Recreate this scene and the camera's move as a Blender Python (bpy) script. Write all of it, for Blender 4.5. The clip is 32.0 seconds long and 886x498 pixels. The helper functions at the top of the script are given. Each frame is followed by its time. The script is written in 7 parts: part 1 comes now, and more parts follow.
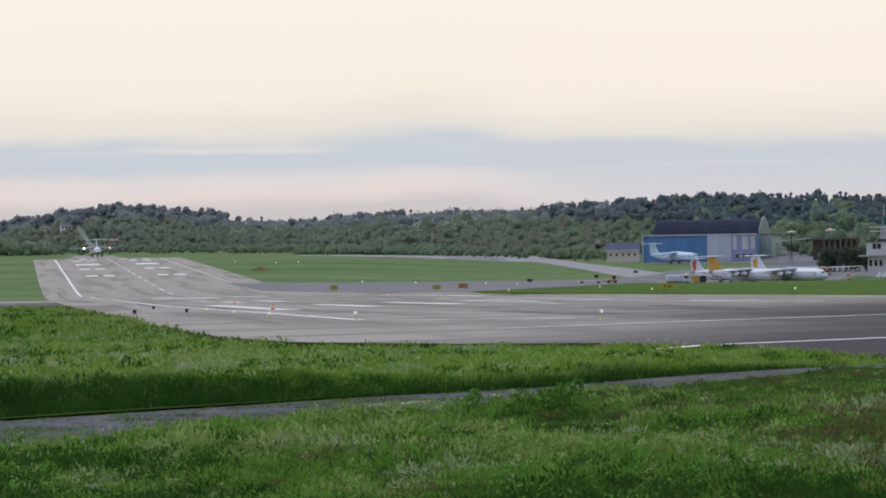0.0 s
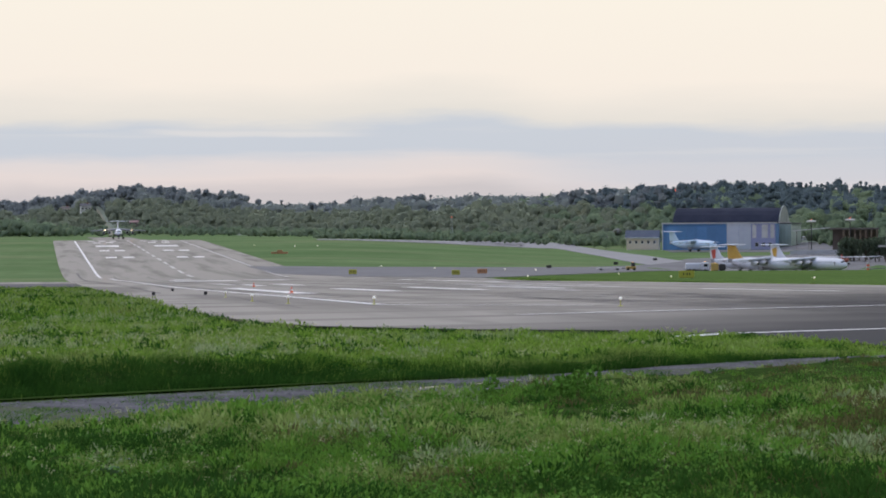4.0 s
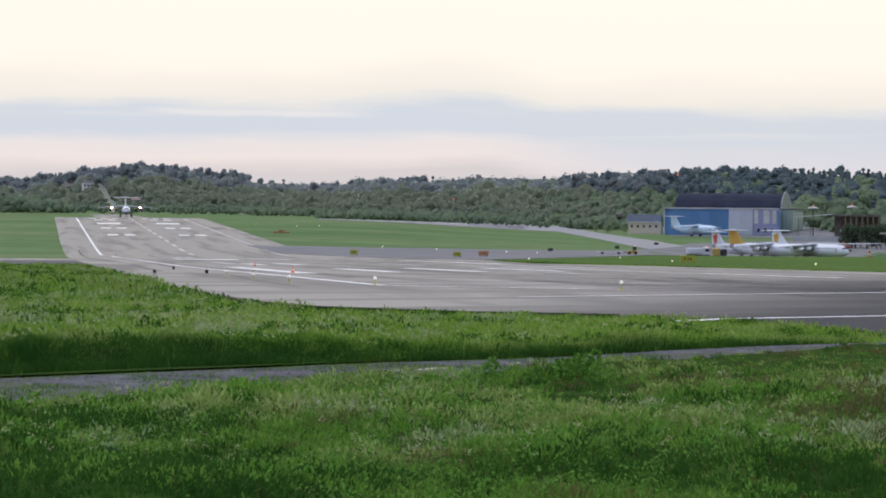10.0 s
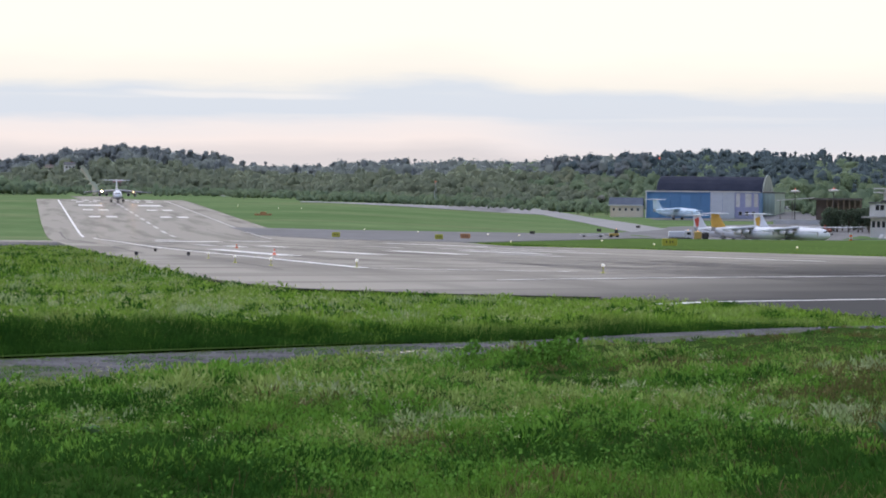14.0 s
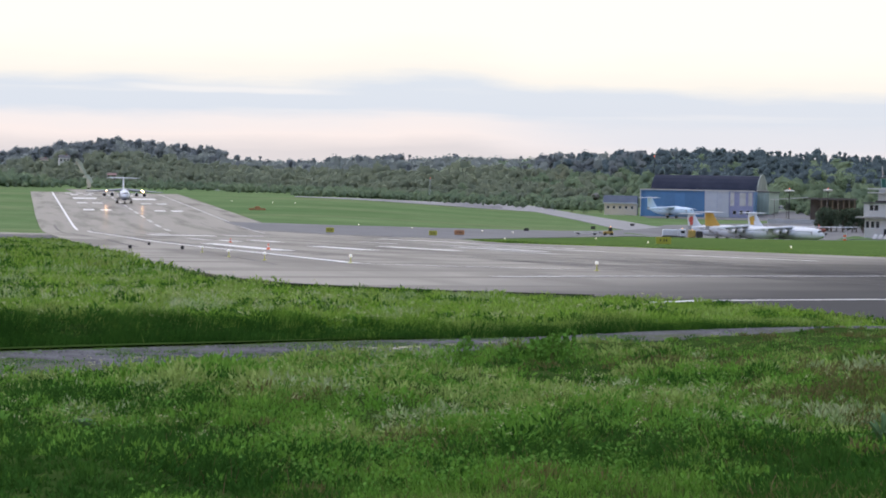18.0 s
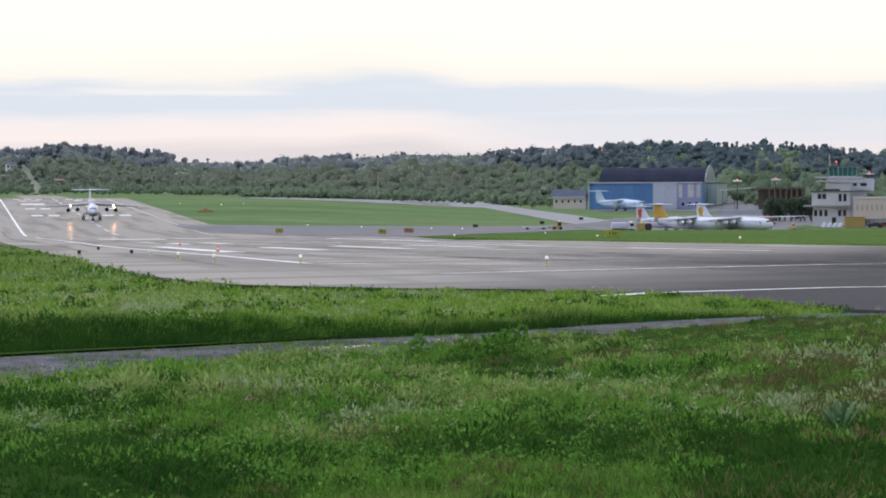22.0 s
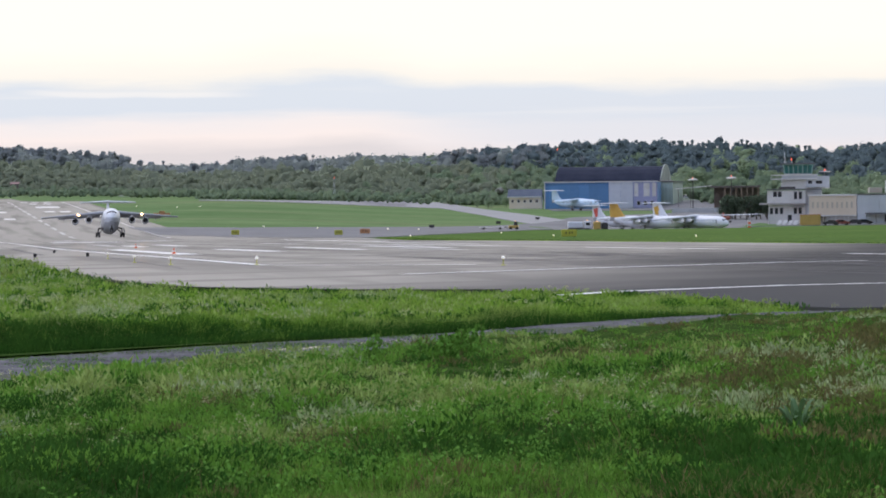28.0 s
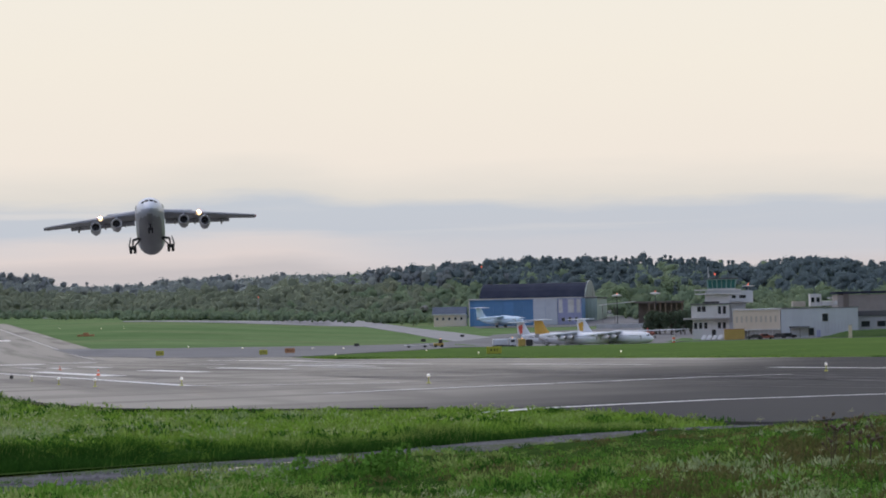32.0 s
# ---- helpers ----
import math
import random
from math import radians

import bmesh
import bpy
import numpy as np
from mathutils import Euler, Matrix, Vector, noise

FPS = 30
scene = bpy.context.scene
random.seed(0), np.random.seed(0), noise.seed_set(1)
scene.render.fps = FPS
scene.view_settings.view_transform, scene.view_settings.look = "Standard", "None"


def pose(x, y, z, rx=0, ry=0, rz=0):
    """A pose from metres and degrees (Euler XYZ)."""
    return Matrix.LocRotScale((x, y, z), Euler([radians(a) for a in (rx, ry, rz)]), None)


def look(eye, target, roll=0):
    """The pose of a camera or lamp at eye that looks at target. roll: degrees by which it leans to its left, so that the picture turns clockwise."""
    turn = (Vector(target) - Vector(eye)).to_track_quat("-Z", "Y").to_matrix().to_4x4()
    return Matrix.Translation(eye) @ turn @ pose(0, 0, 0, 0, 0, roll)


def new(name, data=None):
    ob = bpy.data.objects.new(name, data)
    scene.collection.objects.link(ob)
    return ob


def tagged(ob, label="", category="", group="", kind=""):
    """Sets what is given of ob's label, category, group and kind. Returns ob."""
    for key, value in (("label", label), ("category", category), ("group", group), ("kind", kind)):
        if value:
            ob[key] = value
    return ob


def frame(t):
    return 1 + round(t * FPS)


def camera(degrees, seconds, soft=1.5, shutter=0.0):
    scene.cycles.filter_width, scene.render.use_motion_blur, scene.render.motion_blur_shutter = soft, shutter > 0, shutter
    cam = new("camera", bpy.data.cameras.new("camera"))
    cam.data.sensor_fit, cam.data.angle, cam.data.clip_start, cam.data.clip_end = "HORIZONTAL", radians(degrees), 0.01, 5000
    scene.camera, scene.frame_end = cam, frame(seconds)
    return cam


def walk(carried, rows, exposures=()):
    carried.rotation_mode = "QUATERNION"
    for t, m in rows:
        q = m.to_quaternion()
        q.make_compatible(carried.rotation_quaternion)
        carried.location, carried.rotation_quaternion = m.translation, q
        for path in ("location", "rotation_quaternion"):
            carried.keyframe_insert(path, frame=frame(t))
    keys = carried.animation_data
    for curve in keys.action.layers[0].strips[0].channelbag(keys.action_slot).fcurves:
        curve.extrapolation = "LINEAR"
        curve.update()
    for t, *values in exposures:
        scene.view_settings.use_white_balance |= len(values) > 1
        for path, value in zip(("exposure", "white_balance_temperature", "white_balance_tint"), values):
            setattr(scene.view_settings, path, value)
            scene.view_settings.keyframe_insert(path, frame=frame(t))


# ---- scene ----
EYE = 12.0
cam = camera(15.5, 32.0, soft=1.85)
# seconds, yaw, pitch, roll in degrees: the camera only turns on its stand
ROWS = [
    (0.0, -0.000, 0.000, 0.920),
    (0.5, 0.058, -0.244, 1.157),
    (1.0, 0.049, -0.222, 0.967),
    (1.5, 0.083, -0.280, 1.318),
    (2.0, 0.151, -0.077, 0.721),
    (2.5, 0.296, -0.208, 0.621),
    (4.5, 0.344, -0.291, 0.230),
    (5.0, 0.270, -0.409, 0.466),
    (5.5, 0.216, -0.519, 0.520),
    (6.0, 0.289, -0.564, 0.348),
    (6.5, 0.259, -0.488, -0.112),
    (7.0, 0.361, -0.348, -0.034),
    (7.5, 0.444, -0.515, -0.095),
    (8.0, 0.268, -0.698, -0.093),
    (8.5, 0.485, -0.358, -0.432),
    (9.0, 0.340, -0.467, -0.405),
    (9.5, 0.392, -0.424, -0.675),
    (10.0, 0.374, -0.579, -0.460),
    (10.5, 0.513, -0.727, -0.394),
    (11.0, 0.263, -0.825, -0.418),
    (11.5, 0.249, -0.923, -0.404),
    (12.0, 0.295, -0.899, -0.719),
    (12.5, 0.300, -0.743, -0.682),
    (13.0, 0.176, -0.901, -0.525),
    (13.5, -0.013, -0.991, -0.486),
    (14.0, 0.056, -0.882, -0.596),
    (14.5, 0.144, -0.876, -0.660),
    (15.0, 0.147, -0.844, -0.822),
    (15.5, 0.170, -0.814, -0.858),
    (17.5, 0.121, -0.967, -1.039),
    (18.0, -0.043, -0.946, -1.120),
    (18.5, -0.273, -0.798, -0.996),
    (19.0, -0.337, -0.952, -0.727),
    (19.5, -0.303, -0.894, -0.919),
    (20.0, -0.573, -0.724, -1.097),
    (20.5, -0.621, -0.663, -0.692),
    (21.0, -0.824, -0.747, -0.389),
    (21.5, -0.877, -0.771, -0.119),
    (22.0, -0.950, -0.982, 0.159),
    (22.5, -1.223, -1.078, 0.302),
    (23.0, -1.290, -1.055, 0.603),
    (23.5, -1.136, -1.037, 0.591),
    (24.0, -1.305, -0.945, 0.529),
    (24.5, -1.179, -1.044, 0.529),
    (26.5, -1.753, -0.857, 0.583),
    (27.0, -1.734, -0.755, 0.816),
    (27.5, -1.745, -0.972, 0.675),
    (28.0, -1.724, -0.978, 0.583),
    (28.5, -1.635, -0.627, 0.434),
    (29.0, -1.584, -0.512, 0.501),
    (29.5, -1.521, -0.461, 0.461),
    (30.0, -1.987, -0.267, 0.754),
    (30.5, -2.689, -0.039, 0.962),
    (31.0, -2.888, 0.322, 1.236),
    (31.5, -2.848, 0.667, 1.137),
    (32.0, -3.051, 1.080, 1.212),
    ]
walk(cam, [(t, pose(0, 0, EYE, 90 + pitch, roll, yaw)) for t, yaw, pitch, roll in ROWS],
     exposures=[(0, -0.24), (5, -0.22), (9, -0.10), (12, 0.0), (15, 0.08), (18, 0.10), (21, 0.08), (24, 0.18), (27, 0.15), (29, 0.02), (30.3, -0.10), (31, -0.22), (32, -0.33)])

# ---- sky and light: dusk, sun just gone, a grey cloud bank low over the woods ----
def build_world():
    world = bpy.data.worlds.new("dusk_sky")
    world.use_nodes = True
    scene.world = world
    nt = world.node_tree
    nt.nodes.clear()
    N, L = nt.nodes.new, nt.links.new

    def math_node(op, a, b=None):
        n = N("ShaderNodeMath")
        n.operation = op
        n.inputs[2].default_value = 0.5
        for i, v in enumerate((a, b)):
            if v is None:
                continue
            if isinstance(v, (int, float)):
                n.inputs[i].default_value = v
            else:
                L(v, n.inputs[i])
        return n.outputs[0]

    def ramp(fac, stops, mode="EASE"):
        n = N("ShaderNodeValToRGB")
        n.color_ramp.interpolation = mode
        el = n.color_ramp.elements
        while len(el) < len(stops):
            el.new(0.5)
        for e, (p, c) in zip(el, stops):
            e.position = p
            e.color = (*c, 1)
        L(fac, n.inputs[0])
        return n.outputs[0]

    co = N("ShaderNodeTexCoord").outputs["Generated"]
    sep = N("ShaderNodeSeparateXYZ")
    L(co, sep.inputs[0])
    x, y, z = sep.outputs
    # soft waves of the cloud edges
    stretch = N("ShaderNodeMapping")
    stretch.inputs["Scale"].default_value = (14, 14, 90)
    L(co, stretch.inputs[0])
    wave = N("ShaderNodeTexNoise")
    wave.inputs["Scale"].default_value = 1.3
    wave.inputs["Detail"].default_value = 5
    wave.inputs["Roughness"].default_value = 0.55
    L(stretch.outputs[0], wave.inputs["Vector"])
    swing = math_node("SUBTRACT", wave.outputs["Fac"], 0.5)
    def step(v, lo, hi):
        n = N("ShaderNodeMapRange")
        n.interpolation_type = "SMOOTHSTEP"
        n.inputs["From Min"].default_value, n.inputs["From Max"].default_value = lo, hi
        L(v, n.inputs["Value"])
        return n.outputs[0]

    # the bank's long hump ahead, and its lower rim to the east
    hump = math_node("MULTIPLY", step(x, -0.050, -0.004), step(x, 0.034, 0.004))
    bump = math_node("ADD", math_node("MULTIPLY", hump, 0.0028), math_node("MULTIPLY", step(x, 0.03, -0.01), 0.0018))
    # elevation with the cloud's uneven edge in it
    h = math_node("SUBTRACT", math_node("ADD", z, math_node("MULTIPLY", swing, 0.0095)), bump)
    k = math_node("MULTIPLY", h, 10.0)
    base = ramp(k, [(0.0, SKY[0]), (0.10, SKY[0]), (0.155, SKY[1]), (0.195, SKY[2]), (0.235, SKY[3]), (0.305, SKY[3]), (0.342, SKY[4]),
                    (0.46, SKY[5]), (0.75, SKY[6]), (1.0, SKY[7])], "LINEAR")
    # eastwards the bank reaches down and greys the pink band
    lower = math_node("MULTIPLY", math_node("MULTIPLY", step(x, -0.01, 0.07), step(z, 0.010, 0.017)), math_node("MULTIPLY", step(z, 0.034, 0.026), 0.7))
    greyed = N("ShaderNodeMix")
    greyed.data_type = "RGBA"
    L(lower, greyed.inputs["Factor"])
    L(base, greyed.inputs["A"])
    greyed.inputs["B"].default_value = (0.64, 0.69, 0.79, 1)
    base = greyed.outputs["Result"]
    # thin cream streaks inside the bank
    streak_map = N("ShaderNodeMapping")
    streak_map.inputs["Scale"].default_value = (10, 10, 260)
    streak_map.inputs["Location"].default_value = (3.1, 0.4, 1.2)
    L(co, streak_map.inputs[0])
    streak = N("ShaderNodeTexNoise")
    streak.inputs["Scale"].default_value = 1.0
    streak.inputs["Detail"].default_value = 3
    L(streak_map.outputs[0], streak.inputs["Vector"])
    s_fac = ramp(streak.outputs["Fac"], [(0.5, (0, 0, 0)), (0.72, (1, 1, 1))])
    band = ramp(math_node("MULTIPLY", z, 10.0), [(0.2, (0, 0, 0)), (0.26, (0.45, 0.45, 0.45)), (0.31, (0.55, 0.55, 0.55)), (0.37, (0.1, 0.1, 0.1)), (0.6, (0.06, 0.06, 0.06))])
    amount = N("ShaderNodeMix")
    amount.data_type = "RGBA"
    # one long cream rift in the western half of the bank
    rift_z = math_node("ADD", z, math_node("MULTIPLY", swing, 0.004))
    rift = math_node("MULTIPLY", math_node("MULTIPLY", step(rift_z, 0.0302, 0.0313), step(rift_z, 0.0330, 0.0318)), math_node("MULTIPLY", step(x, -0.105, -0.085), step(x, -0.022, -0.045)))
    thin = math_node("MULTIPLY", math_node("MULTIPLY", s_fac, band), 0.38)
    L(math_node("MAXIMUM", thin, math_node("MULTIPLY", rift, 0.35)), amount.inputs["Factor"])
    L(base, amount.inputs["A"])
    amount.inputs["B"].default_value = (*SKY[5], 1)
    sky = N("ShaderNodeTexSky")
    sky.sky_type = "NISHITA"
    sky.sun_disc = False
    sky.sun_elevation = radians(4)
    sky.sun_rotation = radians(SUN_TURN)
    bg1 = N("ShaderNodeBackground")
    bg1.inputs["Strength"].default_value = 1.0
    # the glow lies ahead, over the woods; the eastern sky behind is dimmer and bluer
    behind = ramp(math_node("MULTIPLY_ADD", y, 0.5), [(0.15, BACK_SKY), (0.72, (1, 1, 1))])
    tint = N("ShaderNodeMix")
    tint.data_type, tint.blend_type = "RGBA", "MULTIPLY"
    tint.inputs["Factor"].default_value = 1.0
    L(amount.outputs["Result"], tint.inputs["A"])
    L(behind, tint.inputs["B"])
    above = ramp(z, [(0.13, (1, 1, 1)), (0.5, ZENITH)])
    tint2 = N("ShaderNodeMix")
    tint2.data_type, tint2.blend_type = "RGBA", "MULTIPLY"
    tint2.inputs["Factor"].default_value = 1.0
    L(tint.outputs["Result"], tint2.inputs["A"])
    L(above, tint2.inputs["B"])
    L(tint2.outputs["Result"], bg1.inputs["Color"])
    bg2 = N("ShaderNodeBackground")
    bg2.inputs["Strength"].default_value = 0.02
    L(sky.outputs[0], bg2.inputs["Color"])
    both = N("ShaderNodeAddShader")
    L(bg1.outputs[0], both.inputs[0])
    L(bg2.outputs[0], both.inputs[1])
    L(both.outputs[0], N("ShaderNodeOutputWorld").inputs[0])


SUN_TURN = 200.0
# from the horizon up: haze, pink band, its top, cloud bank, its bright rim, cream, pale cream, overhead
SKY = [(0.68, 0.64, 0.67), (0.87, 0.785, 0.785), (0.82, 0.775, 0.80), (0.635, 0.695, 0.80), (0.86, 0.83, 0.80), (1.03, 0.945, 0.875), (1.06, 0.98, 0.885), (1.06, 0.99, 0.90)]
BACK_SKY = (0.60, 0.68, 0.88)
# the zenith is bluer than the glow over the horizon
ZENITH = (1.08, 1.20, 1.62)
build_world()
sun = new("sun", bpy.data.lights.new("sun", "SUN"))
sun.data.energy, sun.data.angle, sun.data.color = 0.75, radians(35), (1.0, 0.92, 0.80)
sun.matrix_world = look((-120, 160, 260), (0, 0, 0))


# ---- materials ----
def material(name, c1, c2=None, scale=1.0, rough=0.6, metal=0.0, bump=0.0, bump_scale=40.0, fine=0.0, stretch=(1, 1, 1), island=0.0, obrand=0.0, spec=0.5, c3=None, c3_at=(0.6, 0.75), c3_scale=0.1, glow=None, transl=0.0, world=False):
    m = bpy.data.materials.new(name)
    m.use_nodes = True
    nt = m.node_tree
    N, L = nt.nodes.new, nt.links.new
    b = nt.nodes["Principled BSDF"]
    b.inputs["Roughness"].default_value, b.inputs["Metallic"].default_value = rough, metal
    b.inputs["Specular IOR Level"].default_value = spec
    if glow:
        b.inputs["Emission Color"].default_value = (*glow[0], 1)
        b.inputs["Emission Strength"].default_value = glow[1]
    c2 = c2 or c1
    if world:
        co = N("ShaderNodeNewGeometry").outputs["Position"]
    else:
        co = N("ShaderNodeTexCoord").outputs["Object"]
    mp = N("ShaderNodeMapping")
    mp.inputs["Scale"].default_value = stretch
    L(co, mp.inputs[0])
    co = mp.outputs[0]

    def noise_at(s, d=4, r=0.6):
        n = N("ShaderNodeTexNoise")
        n.inputs["Scale"].default_value, n.inputs["Detail"].default_value, n.inputs["Roughness"].default_value = s, d, r
        L(co, n.inputs["Vector"])
        return n.outputs["Fac"]

    def ramp(f, a, z):
        r = N("ShaderNodeMapRange")
        r.inputs["From Min"].default_value, r.inputs["From Max"].default_value = a, z
        L(f, r.inputs["Value"])
        return r.outputs[0]

    def mix(f, a, z):
        x = N("ShaderNodeMix")
        x.data_type = "RGBA"
        if isinstance(f, float):
            x.inputs["Factor"].default_value = f
        else:
            L(f, x.inputs["Factor"])
        for key, v in (("A", a), ("B", z)):
            if isinstance(v, tuple):
                x.inputs[key].default_value = (*v, 1)
            else:
                L(v, x.inputs[key])
        return x.outputs["Result"]

    col = mix(ramp(noise_at(scale), 0.3, 0.7), c1, c2)
    if c3:
        col = mix(ramp(noise_at(c3_scale, 5), *c3_at), col, c3)
    for amount, socket in ((island, "island"), (obrand, "object")):
        if amount:
            rnd = N("ShaderNodeNewGeometry").outputs["Random Per Island"] if socket == "island" else N("ShaderNodeObjectInfo").outputs["Random"]
            hsv = N("ShaderNodeHueSaturation")
            v = N("ShaderNodeMapRange")
            v.inputs["To Min"].default_value, v.inputs["To Max"].default_value = 1 - amount, 1 + amount
            L(rnd, v.inputs["Value"])
            L(v.outputs[0], hsv.inputs["Value"])
            L(col, hsv.inputs["Color"])
            col = hsv.outputs[0]
    if fine:
        v = N("ShaderNodeMapRange")
        v.inputs["To Min"].default_value, v.inputs["To Max"].default_value = 1 - fine, 1 + fine
        L(noise_at(scale * 9, 3), v.inputs["Value"])
        hsv = N("ShaderNodeHueSaturation")
        L(v.outputs[0], hsv.inputs["Value"])
        L(col, hsv.inputs["Color"])
        col = hsv.outputs[0]
    L(col, b.inputs["Base Color"])
    if bump:
        bn = N("ShaderNodeBump")
        bn.inputs["Strength"].default_value = bump
        bn.inputs["Distance"].default_value = 0.02
        L(noise_at(bump_scale, 3), bn.inputs["Height"])
        L(bn.outputs[0], b.inputs["Normal"])
    if transl:
        t = N("ShaderNodeBsdfTranslucent")
        L(col, t.inputs["Color"])
        ms = N("ShaderNodeMixShader")
        ms.inputs[0].default_value = transl
        L(b.outputs[0], ms.inputs[1])
        L(t.outputs[0], ms.inputs[2])
        L(ms.outputs[0], nt.nodes["Material Output"].inputs[0])
    return m


def glass(name, tint, rough=0.08):
    m = material(name, tint, rough=0.25, spec=0.35)
    return m


def runway_asphalt():
    """Worn damp asphalt: pale and dry up the slope, darker where the run-up area was resurfaced, with long rubber stains."""
    m = material("worn_asphalt", (0.113, 0.103, 0.091), (0.151, 0.139, 0.124), 0.03, 0.58, bump=0.12, bump_scale=30, fine=0.14, stretch=(1, 0.25, 1), spec=0.22, c3=(0.082, 0.076, 0.078), c3_at=(0.60, 0.85), c3_scale=0.05, world=True)
    nt = m.node_tree
    N, L = nt.nodes.new, nt.links.new
    b = nt.nodes["Principled BSDF"]
    col = b.inputs["Base Color"].links[0].from_socket

    def calc(op, a, z):
        n = N("ShaderNodeMath")
        n.operation = op
        for i, v in enumerate((a, z)):
            if isinstance(v, (int, float)):
                n.inputs[i].default_value = v
            else:
                L(v, n.inputs[i])
        return n.outputs[0]

    def grain(turn, stretch, scale, detail=4):
        mp = N("ShaderNodeMapping")
        mp.vector_type = "TEXTURE"
        mp.inputs["Rotation"].default_value = (0, 0, turn)
        mp.inputs["Scale"].default_value = [1 / v for v in stretch]
        L(N("ShaderNodeNewGeometry").outputs["Position"], mp.inputs[0])
        n = N("ShaderNodeTexNoise")
        n.inputs["Scale"].default_value, n.inputs["Detail"].default_value = scale, detail
        L(mp.outputs[0], n.inputs["Vector"])
        return n.outputs["Fac"]

    def span(f, a, z):
        r = N("ShaderNodeMapRange")
        r.inputs["From Min"].default_value, r.inputs["From Max"].default_value = a, z
        L(f, r.inputs["Value"])
        return r.outputs[0]

    sep = N("ShaderNodeSeparateXYZ")
    L(N("ShaderNodeNewGeometry").outputs["Position"], sep.inputs[0])
    # the resurfaced run-up area with a ragged rim
    edge = calc("SUBTRACT", calc("MULTIPLY_ADD", sep.outputs[0], 5.0), sep.outputs[1])
    edge.node.inputs[0].links[0].from_node.inputs[2].default_value = 66.0
    ragged = calc("ADD", edge, calc("MULTIPLY", calc("SUBTRACT", grain(0.88, (0.03, 0.10, 1), 1.0), 0.5), 80.0))
    newer = span(ragged, -45.0, 40.0)
    # rubber laid down along the turn and along the runway
    near = N("ShaderNodeMapRange")
    near.inputs["From Min"].default_value, near.inputs["From Max"].default_value = 330.0, 140.0
    L(sep.outputs[1], near.inputs["Value"])
    swirl = calc("MULTIPLY", span(grain(0.88, (0.012, 0.16, 1), 1.0, 4), 0.50, 0.70), near.outputs[0])
    along = span(grain(0.129, (0.22, 0.005, 1), 1.0, 4), 0.48, 0.68)
    dark = calc("MAXIMUM", calc("MULTIPLY", newer, 0.76), calc("MAXIMUM", calc("MULTIPLY", swirl, 0.45), calc("MULTIPLY", along, 0.34)))
    mx = N("ShaderNodeMix")
    mx.data_type = "RGBA"
    L(dark, mx.inputs["Factor"])
    L(col, mx.inputs["A"])
    mx.inputs["B"].default_value = (0.036, 0.040, 0.043, 1)
    L(mx.outputs["Result"], b.inputs["Base Color"])
    duller = N("ShaderNodeMapRange")
    duller.inputs["To Min"].default_value, duller.inputs["To Max"].default_value = 0.14, 0.02
    duller.inputs["From Max"].default_value = 0.6
    L(dark, duller.inputs["Value"])
    L(duller.outputs[0], b.inputs["Specular IOR Level"])
    coarse = N("ShaderNodeMapRange")
    coarse.inputs["To Min"].default_value, coarse.inputs["To Max"].default_value = 0.50, 0.85
    coarse.inputs["From Max"].default_value = 0.6
    L(dark, coarse.inputs["Value"])
    L(coarse.outputs[0], b.inputs["Roughness"])
    sheen = N("ShaderNodeMapRange")
    sheen.inputs["To Min"].default_value, sheen.inputs["To Max"].default_value = 0.20, 0.02
    sheen.inputs["From Max"].default_value = 0.6
    L(calc("MULTIPLY", newer, 0.76), sheen.inputs["Value"])
    L(sheen.outputs[0], b.inputs["Coat Weight"])
    b.inputs["Coat Roughness"].default_value = 0.21
    return m


